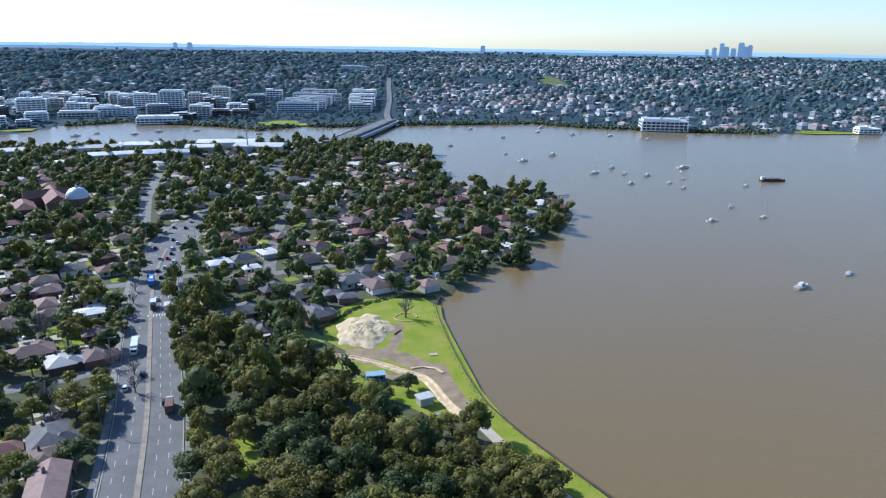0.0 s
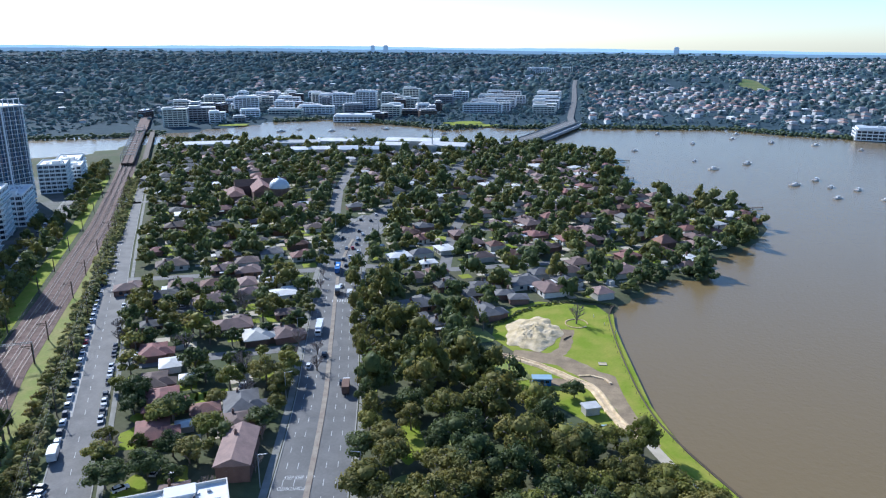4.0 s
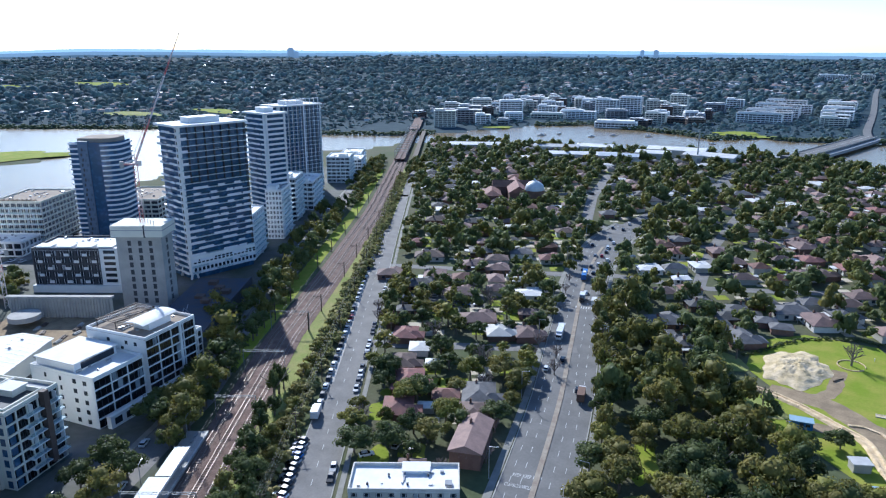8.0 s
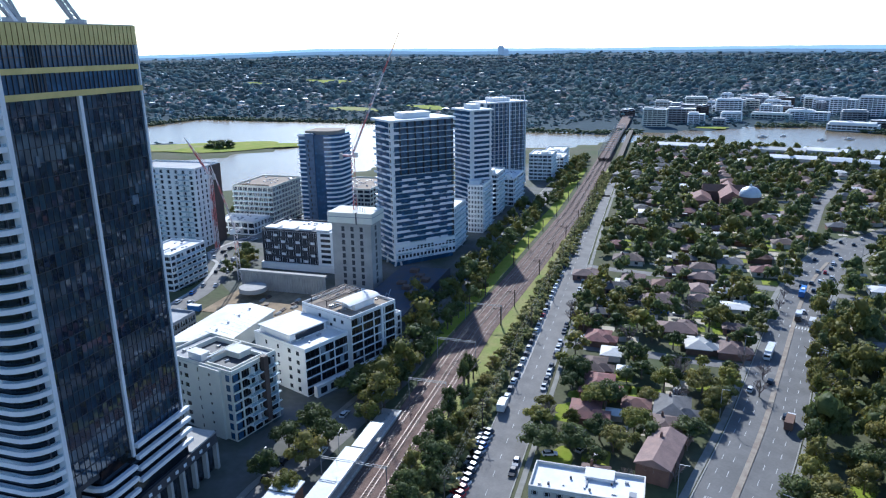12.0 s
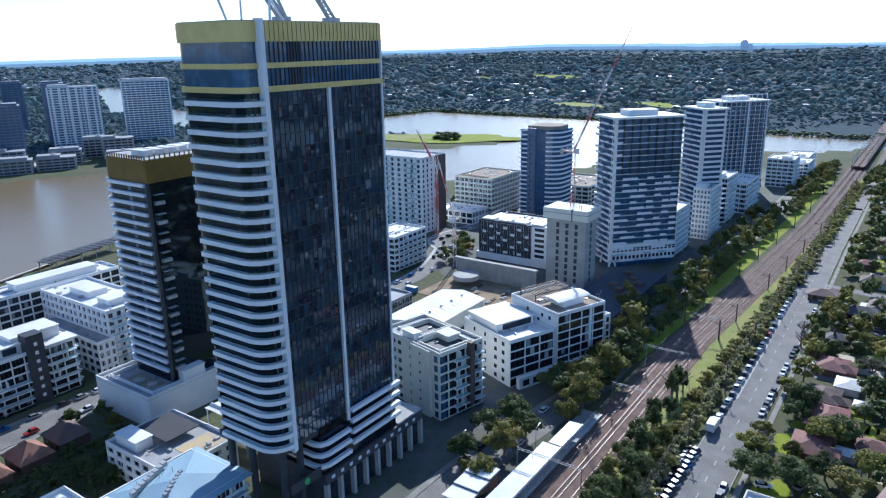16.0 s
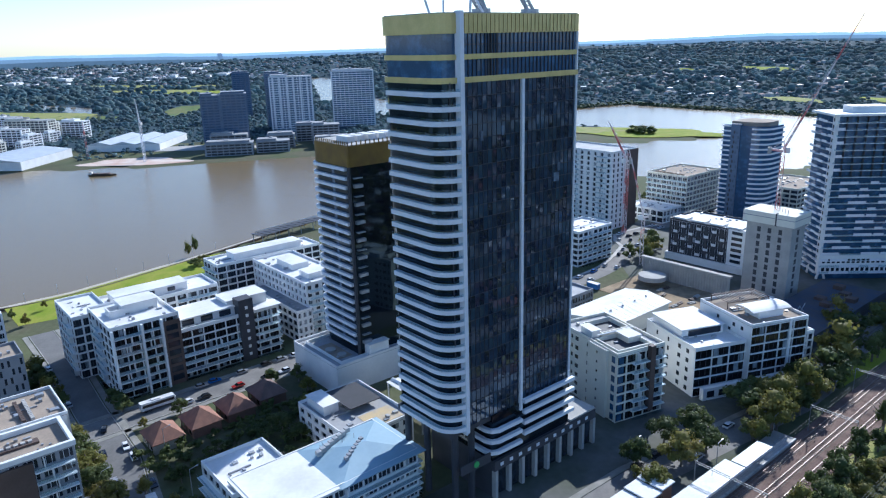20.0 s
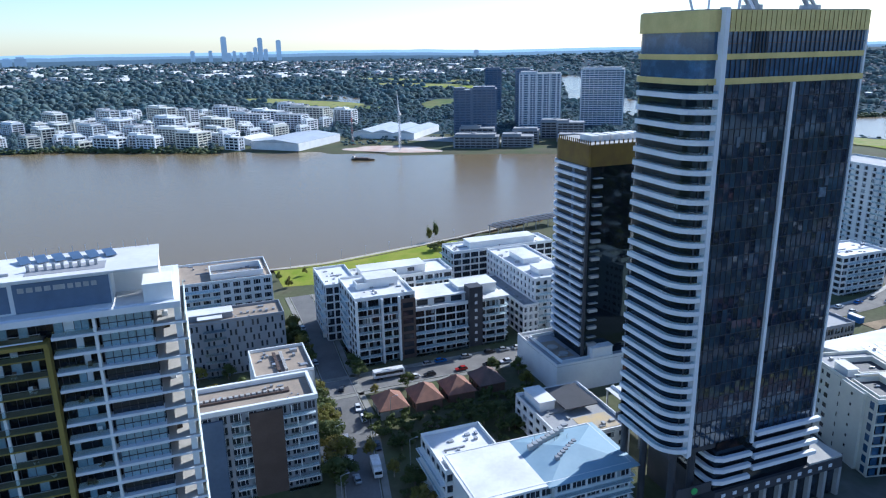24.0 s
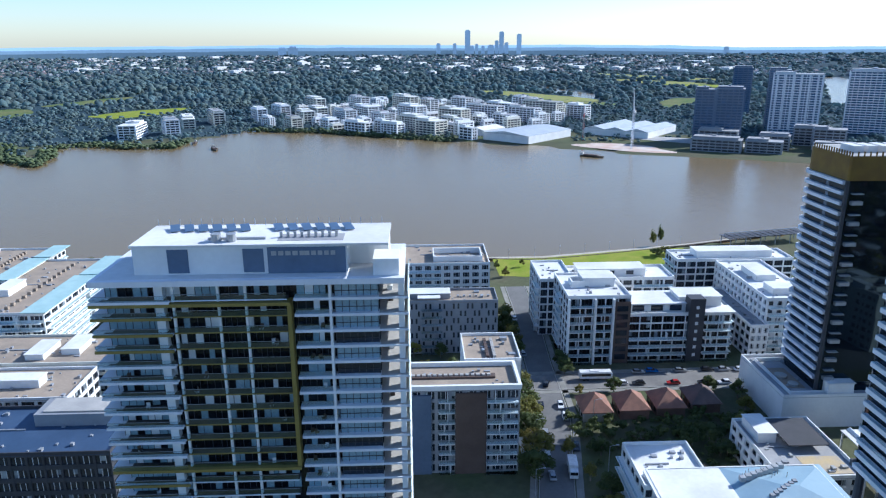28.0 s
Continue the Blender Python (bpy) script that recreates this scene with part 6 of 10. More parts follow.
def house(x, y, size, tint, turn=None, detail=True):
    """A bungalow: brick walls, a hipped roof with a wing, windows, a door and a chimney."""
    turn = TURN + 90 * rng.randrange(2) + rng.uniform(-3, 3) if turn is None else turn
    HOUSES.append((x, y, max(SIZES[size][:2]) * 0.62))
    wall = M_BRICK if rng.random() < 0.6 and tint != "white" else M_WEATHER
    key = (size, tint, wall.name)
    w, d, h = SIZES[size]
    if key not in house_meshes:
        rise_ = 0.9 if tint == "white" else 4.0 if size == "h" else 2.3 * d / 10
        walls = Geo().box(-w / 2, -d / 2, 0, w / 2, d / 2, h)
        roof = Geo().hip(-w / 2 - 0.55, -d / 2 - 0.55, w / 2 + 0.55, d / 2 + 0.55, h, h + rise_, inset=0.05 if size == "gable" else None)
        if size in "ml":
            walls.box(-w / 2 + 1, -d / 2 - 3, 0, -w / 2 + 1 + d * 0.55, -d / 2, h)
            roof.hip(-w / 2 + 0.45, -d / 2 - 3.55, -w / 2 + 1.55 + d * 0.55, 0, h + 0.01, h + rise_ * 0.8)
        house_meshes[key] = (walls.mesh("walls", wall), roof.mesh("roof", ROOFS[tint]), Geo().box(-0.8, -0.06, -0.7, 0.8, 0.06, 0.7).mesh("window", M_GLASS),
                             Geo().box(-0.5, -0.06, 0, 0.5, 0.06, 2.1).mesh("door", M_TIMBER), Geo().box(-0.45, -0.35, 0, 0.45, 0.35, 2.4).box(-0.25, -0.2, 2.4, 0.25, 0.2, 2.8).mesh("chimney", M_BRICK))
    mw, mr, mg, md, mc = house_meshes[key]
    root = thing("house", SAY[tint] + " roofed " + ("two-storey house" if size == "gable" else "shed beside a house" if size == "t" else "suburban bungalow") + " among garden trees", "house", pose(x, y, 0, 0, 0, turn), "suburban houses")
    part("wall_shell", mw, None, root), part("roof", mr, None, root)
    if size == "t":
        return root
    for k in (-0.28, 0.25) if math.hypot(x, y) < (420 if detail else 330) else ():
        part("window", mg, None, root, at=pose(w * k, d / 2 + 0.02, 1.6))
        if detail and k > 0:
            part("window", mg, None, root, at=pose(w / 2 + 0.02, d * k, 1.6, 0, 0, 90))
    if size in "ml" and rng.random() < 0.35:       # lean-to over the back terrace
        key = ("patio", size)
        if key not in house_meshes:
            house_meshes[key] = Geo().prism([(-2.6, 0), (2.6, 0), (2.6, 3.2), (-2.6, 3.2)], 2.25, 2.4).box(-2.5, 2.9, 0, -2.4, 3.0, 2.25).box(2.4, 2.9, 0, 2.5, 3.0, 2.25).mesh("patio_roof", M_TILE_LIGHT)
        part("patio_roof", house_meshes[key], None, root, "pale metal lean-to roof", at=pose(w * rng.uniform(-0.2, 0.2), d / 2, 0))
    if detail:
        part("door", md, None, root, at=pose(w * 0.02, d / 2 + 0.02, 0))
        if rng.random() < 0.5:
            part("chimney", mc, None, root, at=pose(w * 0.2, 1.0, h + 0.4))
    return root


house(-102.8, 154.8, "gable", "pink", 112)
house(-112.9, 170.9, "m", "brown")
house(-109.5, 134.6, "s", "brown")
house(-144.4, 176.7, "l", "red")
house(-134.8, 159.7, "m", "red")
house(-155.9, 187.6, "m", "brown")
house(-171.9, 209.3, "m", "red")
house(-158.9, 201.7, "s", "white")
house(-146.6, 194.4, "t", "white")
house(-127.3, 175.9, "s", "rust")
house(-118.3, 182.4, "l", "dark")
house(-128.3, 166.3, "t", "white")
house(-142.2, 233.1, "m", "tan")
house(-132.2, 238.8, "m", "brown")
house(-156.9, 239.8, "l", "brown")
house(-182.3, 263.5, "l", "brown")
house(-205.4, 262.6, "l", "grey")
house(-167.0, 295.9, "m", "tan")
house(-188.4, 306.3, "m", "brown")
house(-208.0, 277.7, "l", "brown")
house(-232.3, 305.0, "l", "brown")
house(-212.7, 385.8, "m", "red")
house(-190.1, 360.5, "m", "red")
house(-174.4, 339.8, "m", "red")
house(-266.6, 356.2, "l", "brown")
house(-279.2, 376.3, "l", "brown")
house(-184.6, 218.1, "s", "brown")
house(-229.2, 267.0, "m", "brown")
house(-212.1, 360.5, "s", "grey")
house(-202.6, 306.2, "m", "brown")
house(-189.4, 231.8, "s", "grey")
house(-249.5, 534.7, "m", "red")
house(-306.1, 412.6, "m", "grey")
house(-136.4, 402.3, "l", "red")
house(-121.2, 392.2, "m", "red")
house(-123.2, 353.3, "m", "white")
house(-103.1, 374.2, "m", "white")
house(-104.5, 346.6, "s", "white")
house(-91.1, 284.2, "l", "dark")
house(-85.0, 314.6, "m", "grey")
house(-69.3, 289.7, "l", "grey")
house(-70.1, 305.2, "m", "grey")
house(-60.3, 285.0, "l", "grey")
house(-49.8, 328.4, "l", "grey")
house(-37.7, 322.9, "l", "brown")
house(-62.5, 332.7, "m", "grey")
house(-30.9, 336.0, "m", "dark")
house(-84.2, 267.7, "m", "dark")
house(-75.0, 267.3, "m", "dark")
house(-27.1, 367.8, "m", "brown")
house(-58.8, 419.2, "m", "rust")
house(-48.0, 395.5, "m", "brown")
house(-85.8, 435.7, "l", "brown")
house(-66.5, 446.6, "l", "brown")
house(-96.9, 562.9, "l", "white")
house(-118.9, 564.4, "l", "white")
house(-93.8, 671.5, "l", "white")
house(-69.6, 648.9, "l", "pink")
house(-36.6, 550.9, "m", "red")
house(-49.8, 648.8, "m", "pink")
house(-162.2, 554.3, "s", "white")
house(-130.4, 419.5, "m", "grey")
house(-103.7, 407.8, "m", "brown")
house(-89.9, 390.2, "m", "brown")
house(-38.9, 414.2, "m", "rust")
house(-30.8, 475.4, "m", "brown")
house(-8.4, 509.5, "m", "red")
house(3.8, 517.4, "m", "red")
house(-17.8, 489.4, "m", "rust")
house(-28.1, 438.7, "l", "pink")
house(-49.5, 634.7, "m", "white")
house(-92.8, 668.4, "l", "white")
house(-42.8, 581.1, "m", "red")
house(-32.4, 646.7, "m", "red")
house(-15.8, 611.8, "m", "pink")
house(-3.0, 563.4, "m", "white")
house(17.6, 422.1, "h", "orange", TURN + 90)
house(30.9, 391.8, "m", "white")
house(63.7, 508.0, "l", "white")
house(73.8, 495.3, "m", "red")
house(41.3, 498.9, "m", "grey")
house(53.7, 529.5, "m", "grey")
house(-56.9, 387.5, "m", "brown")
house(-38.7, 437.1, "m", "red")
house(-116.3, 544.7, "l", "brown")
house(-94.2, 548.4, "l", "white")
house(-103.5, 503.9, "m", "brown")
house(-70.6, 455.2, "m", "brown")
house(-62.4, 510.6, "m", "grey")
house(-54.3, 555.0, "m", "red")
house(-17.7, 538.6, "m", "brown")
house(-23.2, 418.3, "m", "brown")
house(0.5, 436.0, "m", "grey")
house(15.7, 494.8, "m", "brown")
for x, y, size, tint in ((59, 507, "m", "white"), (72, 512, "m", "red"), (43, 530, "m", "grey"), (50, 478, "m", "white"), (64, 472, "m", "pink"), (-2, 566, "m", "pink"), (-22, 664, "m", "pink"), (-30, 690, "m", "red"), (24, 541, "s", "white"), (33, 460, "m", "rust"), (-36, 716, "m", "white"), (12, 452, "s", "grey")):
    house(x, y, size, tint)      # villas along the waterside
for s_, e_, tint in ((55.6, 202, "orange"), (67.7, 203, "orange"), (79.6, 204, "orange"), (91.7, 206, "brown")):
    house(*grid(s_, e_), "h", tint, TURN + 90)
for k in range(4):   # low sheds and carports of the townhouses
    house(-70 + k * 7, 318 - k * 4, "s", "dark", 20)
# further bungalows of the peninsula, in rows along its streets
rows_ = [(150 + i * 24 + rng.uniform(-3, 3), 22 - j * 19 + rng.uniform(-3, 3)) for i in range(40) for j in range(40)]
PX, PY = np.array([grid(*q)[0] for q in rows_]), np.array([grid(*q)[1] for q in rows_])
free = (PY > 215) & (PY < 830) & (np.hypot(PX, PY) < 860) & ~((PX > -118 + 0.02 * PY) & (PY < 318))   # not in the park and its woods
free &= wet(PX, PY) < -13
for line, w in ROADS:
    free &= near_line(PX, PY, line) - w / 2 > 9
for x, y in zip(PX[free], PY[free]):
    if not any(math.hypot(x - a, y - b) < r + 11 for a, b, r in HOUSES) and not any(math.hypot(x - a, y - b) < r + 9 for a, b, r in FOOT):
        house(x, y, rng.choice("ssmmml"), rng.choice(["red", "brown", "brown", "grey", "grey", "white", "dark", "rust", "pink"]), detail=False)

# more of the same bungalows packed along the streets further off, past those kept as single things
row_walls, row_roofs = Geo(), {k: Geo() for k in ("red", "brown", "grey", "white", "pink")}
hrng = random.Random(41)
rows_ = [(150 + i * 17.5 + hrng.uniform(-2, 2), 24 - j * 15.5 + hrng.uniform(-2, 2)) for i in range(52) for j in range(50)]
PX, PY = np.array([grid(*q)[0] for q in rows_]), np.array([grid(*q)[1] for q in rows_])
free = (PY > 235) & (PY < 825) & (np.hypot(PX, PY) < 860) & ~((PX > -118 + 0.02 * PY) & (PY < 322)) & (wet(PX, PY) < -9) & (np.hypot(PX + 282, PY - 486) > 40)
for line, w in ROADS:
    free &= near_line(PX, PY, line) - w / 2 > 7
for x, y in zip(PX[free], PY[free]):
    if any(math.hypot(x - a, y - b) < r + 6.0 for a, b, r in HOUSES) or any(math.hypot(x - a, y - b) < r + 7 for a, b, r in FOOT) or hrng.random() < 0.22:
        continue
    s_, e_ = ungrid(x, y)
    a, b, h = hrng.uniform(4.0, 6.2), hrng.uniform(3.4, 5.0), hrng.uniform(2.7, 3.4)
    a, b = (a, b) if hrng.random() < 0.5 else (b, a)
    tint = hrng.choice(("red", "brown", "brown", "grey", "grey", "white", "pink", "pink"))
    row_walls.prism([grid(s_ + p * a, e_ + q * b) for p, q in ((-1, -1), (1, -1), (1, 1), (-1, 1))], 0, h)
    m = (max(a - b, 0.2), 0.15) if a > b else (0.15, max(b - a, 0.2))
    row_roofs[tint].prism([grid(s_ + p * (a + 0.5), e_ + q * (b + 0.5)) for p, q in ((-1, -1), (1, -1), (1, 1), (-1, 1))], h, h + (0.8 if tint == "white" else 2.2), [grid(s_ + p * m[0], e_ + q * m[1]) for p, q in ((-1, -1), (1, -1), (1, 1), (-1, 1))])
    HOUSES.append((x, y, 5.5))
tagged(part("bungalow_walls", row_walls, M_WEATHER), "pale walls of the closely packed bungalows", "houses", kind="stuff")
for key in row_roofs:
    tagged(part("bungalow_roofs", row_roofs[key], ROOFS[key]), SAY[key] + " roofs of the closely packed bungalows", "houses", kind="stuff")

# ---- domed church with red roofs ----
church = thing("church", "brick church with red tiled roofs and a grey dome", "church", pose(-280, 482, 0, 0, 0, TURN))
part("nave", Geo().box(-22, -7, 0, 22, 7, 8), M_BRICK, church)
part("nave_roof", Geo().hip(-22.8, -7.8, 22.8, 7.8, 8, 13, 0.1), M_TILE_RED, church)
part("transept", Geo().box(2, -20, 0, 14, 18, 8), M_BRICK, church)
part("transept_roof", Geo().hip(1.2, -20.8, 14.8, 18.8, 8, 12.5, 0.1), M_TILE_RED, church)
part("hall", Geo().box(-24, 14, 0, 4, 26, 6), M_BRICK, church)
part("hall_roof", Geo().hip(-25, 13, 5, 27, 6, 9.5), M_TILE_RED, church)
part("drum", Geo().cyl(-20, -12, 0, 10, 7.5, n=20), M_BRICK, church)
dome = Geo()
for k in range(6):
    a0, a1 = radians(15 * k), radians(15 * (k + 1))
    dome.cyl(-20, -12, 10 + 7 * math.sin(a0), 10 + 7 * math.sin(a1), 7.6 * math.cos(a0), max(0.1, 7.6 * math.cos(a1)), 20)
part("dome", dome, M_METALROOF, church, "grey metal dome")
part("lantern", Geo().cyl(-20, -12, 16.8, 18.6, 1.0, 0.4), M_METALROOF, church)
HOUSES += [(-280, 482, 22), (-262, 470, 16), (-295, 500, 16)]

# lawns, paving and sheds of the back gardens
lawns_, paved, sheds = Geo(), Geo(), Geo()
grn = random.Random(31)
spots_ = [(150 + i * 9, 26 - j * 9) for i in range(78) for j in range(62)]
GX, GY = np.array([grid(*q)[0] for q in spots_]), np.array([grid(*q)[1] for q in spots_])
fit = (GY > 150) & (GY < 800) & (np.hypot(GX, GY) < 700) & ~((GX > -118 + 0.02 * GY) & (GY < 318)) & ~((GX > -64) & (GY < 318)) & (wet(GX, GY) < -12)
for line, w in ROADS:
    fit &= near_line(GX, GY, line) - w / 2 > 5
for x, y in zip(GX[fit], GY[fit]):
    if grn.random() < 0.25:
        continue
    s_, e_ = ungrid(x, y)
    a, b = grn.uniform(1.5, 4.0), grn.uniform(1.5, 4.0)
    kind_ = grn.random()
    g_ = lawns_ if kind_ < 0.55 else paved
    g_.v += [(*grid(s_ + p * a, e_ + q * b), 0.045 if kind_ < 0.55 else 0.055) for p, q in ((-1, -1), (1, -1), (1, 1), (-1, 1))]
    g_.f.append(tuple(range(len(g_.v) - 4, len(g_.v))))
    if grn.random() < 0.16 and not any(math.hypot(x - p, y - q) < r + 3 for p, q, r in HOUSES):
        sheds.prism([grid(s_ + p * 1.6, e_ + q * 1.3) for p, q in ((-1, -1), (1, -1), (1, 1), (-1, 1))], 0, 2.3)
tagged(part("garden_lawns", lawns_, M_GRASS), "small green back lawns between the bungalows", "lawn", kind="stuff")
tagged(part("garden_paving", paved, M_PATH), "pale paved yards and drives between the bungalows", "paving", kind="stuff")
tagged(part("garden_sheds", sheds, M_TILE_LIGHT), "small pale metal garden sheds behind the bungalows", "sheds", kind="stuff")

# ---- trees ----
nrng = np.random.default_rng(11)


def ico(sub=0):
    bm = bmesh.new()
    bmesh.ops.create_icosphere(bm, subdivisions=sub + 1, radius=1.0)
    v = np.array([x.co[:] for x in bm.verts])
    f = np.array([[q.index for q in t.verts] for t in bm.faces])
    bm.free()
    return v, f


ICO0, ICO1 = ico(0), ico(1)


def crown(seed, lobes, leaves, leaf, flat=0.75, base=ICO1, spread=0.68, inner=0.6, lob=(0.32, 0.5)):
    """Points and triangles of a crown about 2 wide and 1.6 high, resting on z = 0: leaf sprays round a few dark boughs."""
    r = np.random.default_rng(seed)
    vs, fs, n = [], [], 0
    centres = []
    for k in range(lobes):
        a = r.uniform(0, math.tau)
        q = spread * math.sqrt(r.uniform(0.05, 1)) if k else 0.0
        size = r.uniform(*lob) if k else 0.5
        c = np.array([q * math.cos(a), q * math.sin(a), 0.4 + r.uniform(0.0, 0.75) * (1.15 - q)])
        centres.append((c, size))
        bump = 1 + r.uniform(-0.35, 0.25, (len(base[0]), 1))
        vs.append(base[0] * bump * np.array([size, size, size * flat]) * inner + c)
        fs.append(base[1] + n)
        n += len(base[0])
    if leaves:
        pick = r.integers(0, lobes, leaves)
        d = r.normal(size=(leaves, 3))
        d[:, 2] = np.abs(d[:, 2]) * 1.1 - 0.5
        d /= np.linalg.norm(d, axis=1)[:, None]
        c = np.array([centres[k][0] for k in pick])
        s = np.array([centres[k][1] for k in pick])[:, None]
        p = c + d * s * r.uniform(0.78, 1.1, (leaves, 1)) * np.array([1, 1, flat])
        face = d * 0.95 + r.normal(size=(leaves, 3)) * 0.38 + np.array([0, 0, 0.15])
        face /= np.linalg.norm(face, axis=1)[:, None]
        t = np.cross(face, r.normal(size=(leaves, 3)))
        t /= np.linalg.norm(t, axis=1)[:, None] + 1e-9
        b = np.cross(face, t)
        w = leaf * r.uniform(0.5, 1.4, (leaves, 1))
        droop = np.array([0, 0, -0.35]) * w
        quad = np.stack([p - t * w - b * w * 0.5 + droop, p + t * w * 0.7 - b * w * 0.8, p + t * w * 0.6 + b * w + droop, p - t * w * 0.8 + b * w * 0.6], 1).reshape(-1, 3)
        i = n + 4 * np.arange(leaves)[:, None]
        vs.append(quad)
        fs.append(np.concatenate([i + [0, 1, 2], i + [0, 2, 3]]))
    return np.concatenate(vs), np.concatenate(fs)


def raw_mesh(name, v, f, mat, smooth=False):
    me = bpy.data.meshes.new(name)
    me.vertices.add(len(v)), me.loops.add(len(f) * 3), me.polygons.add(len(f))
    me.vertices.foreach_set("co", np.ascontiguousarray(v, np.float32).ravel())
    me.loops.foreach_set("vertex_index", np.ascontiguousarray(f, np.int32).ravel())
    me.polygons.foreach_set("loop_start", np.arange(0, len(f) * 3, 3, dtype=np.int32))
    me.update(calc_edges=True)
    me.materials.append(mat)
    if smooth:
        me.shade_smooth()
    return me


def scatter(name, variants, spots, mat, label, category, smooth=False):
    """One mesh of many plants: spots are x, y, z, width, height."""
    vs, fs, n = [], [], 0
    for k, (x, y, z, w, h) in enumerate(spots):
        v, f = variants[k % len(variants)]
        a = k * 2.399
        c, s = math.cos(a) * w / 2, math.sin(a) * w / 2
        vs.append(np.column_stack([v[:, 0] * c - v[:, 1] * s + x, v[:, 0] * s + v[:, 1] * c + y, v[:, 2] * h / 1.6 + z]))
        fs.append(f + n)
        n += len(v)
    return tagged(new(name, raw_mesh(name, np.concatenate(vs), np.concatenate(fs), mat, smooth)), label, category, kind="stuff")


NEAR = [crown(k, 18, 1900, 0.046, 0.85, ICO0, spread=0.76, inner=0.74, lob=(0.18, 0.36)) for k in range(6)]
TALL = [crown(20 + k, 15, 1300, 0.048, 1.1, ICO0, spread=0.55, inner=0.72, lob=(0.2, 0.34)) for k in range(3)]
WOOD = [crown(60 + k, 11, 430, 0.078, 0.85, ICO0, lob=(0.2, 0.36), inner=0.78) for k in range(6)]
crown_meshes = [raw_mesh("crown", v, f, m) for m in (M_LEAF, M_LEAF2, M_LEAFY) for v, f in NEAR + TALL + WOOD]
trunk_g = Geo().cyl(0, 0, -0.3, 0.5, 0.034, 0.026, 7).cyl(0, 0, 0.5, 0.9, 0.026, 0.014, 7)
for k in range(5):
    a = k * 1.26
    trunk_g.beam((0, 0, 0.35 + 0.05 * k), (0.3 * math.cos(a), 0.3 * math.sin(a), 0.75), 0.018)
trunk_mesh = trunk_g.mesh("trunk", M_TRUNK)
# leafless crown: forked twigs
bare = Geo()
br = random.Random(3)


def fork(p, d, length, w, level):
    q = p + d * length
    bare.beam(p, q, w)
    if level:
        for _ in range(3 if level > 1 else 4):
            nd = (d + Vector((br.uniform(-1, 1), br.uniform(-1, 1), br.uniform(-0.2, 0.7))) * 0.85).normalized()
            fork(q, nd, length * br.uniform(0.6, 0.85), w * 0.55, level - 1)


for k in range(5):
    fork(Vector((0, 0, 0.2)), Vector((math.cos(k * 1.26) * 0.8, math.sin(k * 1.26) * 0.8, 1)).normalized(), 0.28, 0.035, 3)
bare_mesh = bare.mesh("twigs", M_TWIG)
TREES = []
LABELS = {0: "olive-green gum tree with a broad uneven crown", 1: "dark green dense garden tree", 2: "yellow-green sunlit tree with a loose crown"}


def tree(x, y, w, h, kind=None, z=0.0, single=False):
    """A tree of crown width w and height h; kind 0 olive, 1 dark, 2 yellow-green, 3 leafless."""
    kind = rng.choices((0, 1, 2, 3), (5, 5, 1.6, 0.7))[0] if kind is None else kind
    TREES.append((x, y, w / 2))
    if math.hypot(x, y) > 300 and kind != 3 and not single:
        REST.append((x, y, z + 0.6, w, h * 0.95))
        return None
    root = thing("tree", "leafless grey-brown winter tree" if kind == 3 else LABELS[kind], "tree", pose(x, y, z, 0, 0, rng.uniform(0, 360)))
    t = part("trunk", trunk_mesh, None, root)
    t.scale = (h, h, h * 0.8)
    if kind == 3:
        c = part("bare_crown", bare_mesh, None, root)
        c.scale = (w * 0.62, w * 0.62, h * 0.75)
    else:
        v = rng.randrange(6) if h < w * 1.25 else 6 + rng.randrange(3)
        if math.hypot(x, y) > 235 and v < 6:
            v += 9
        c = part("crown", crown_meshes[kind * 15 + v], None, root)
        c.scale = (w / 2, w / 2, h * 0.78 / 1.6)
        c.location = (0, 0, h * 0.2)
    return root


def blocked(x, y, r, roads=True, extra=0.0):
    px, py = np.array([x]), np.array([y])
    if wet(px, py)[0] > -2.0:
        return True
    if any(math.hypot(x - a, y - b) < q + r * 0.45 + extra for a, b, q in FOOT) or any(math.hypot(x - a, y - b) < q * 0.72 + r * 0.22 for a, b, q in HOUSES):
        return True
    if roads and min(near_line(px, py, line)[0] - w / 2 for line, w in ROADS) < r * 0.35 + 0.5:
        return True
    return roads and near_line(px, py, RAIL)[0] < 11 + r * 0.4


LAWN = [(-56, 290), (-40, 309), (-14, 311), (-7, 300), (-0.5, 268), (10, 221), (21, 192), (30, 178), (40, 163), (34, 160), (20, 180), (4, 205), (-8, 224), (-22, 226), (-36, 228), (-40, 250), (-52, 262)]
WOODS = [(-58, 140), (-88, 210), (-104, 252), (-128, 310), (-118, 330), (-96, 290), (-62, 282), (-56, 250), (-40, 226), (-20, 214), (-6, 200), (6, 194), (16, 178), (33, 151), (52, 118), (62, 90), (0, 80)]


GAPS = [(-50, 157, 8), (-50, 185, 6), (-30, 205, 5), (-75, 200, 4), (-60, 262, 9), (6, 163, 5), (-30, 150, 5)]   # clearings
REST = []    # trees past those kept as single things


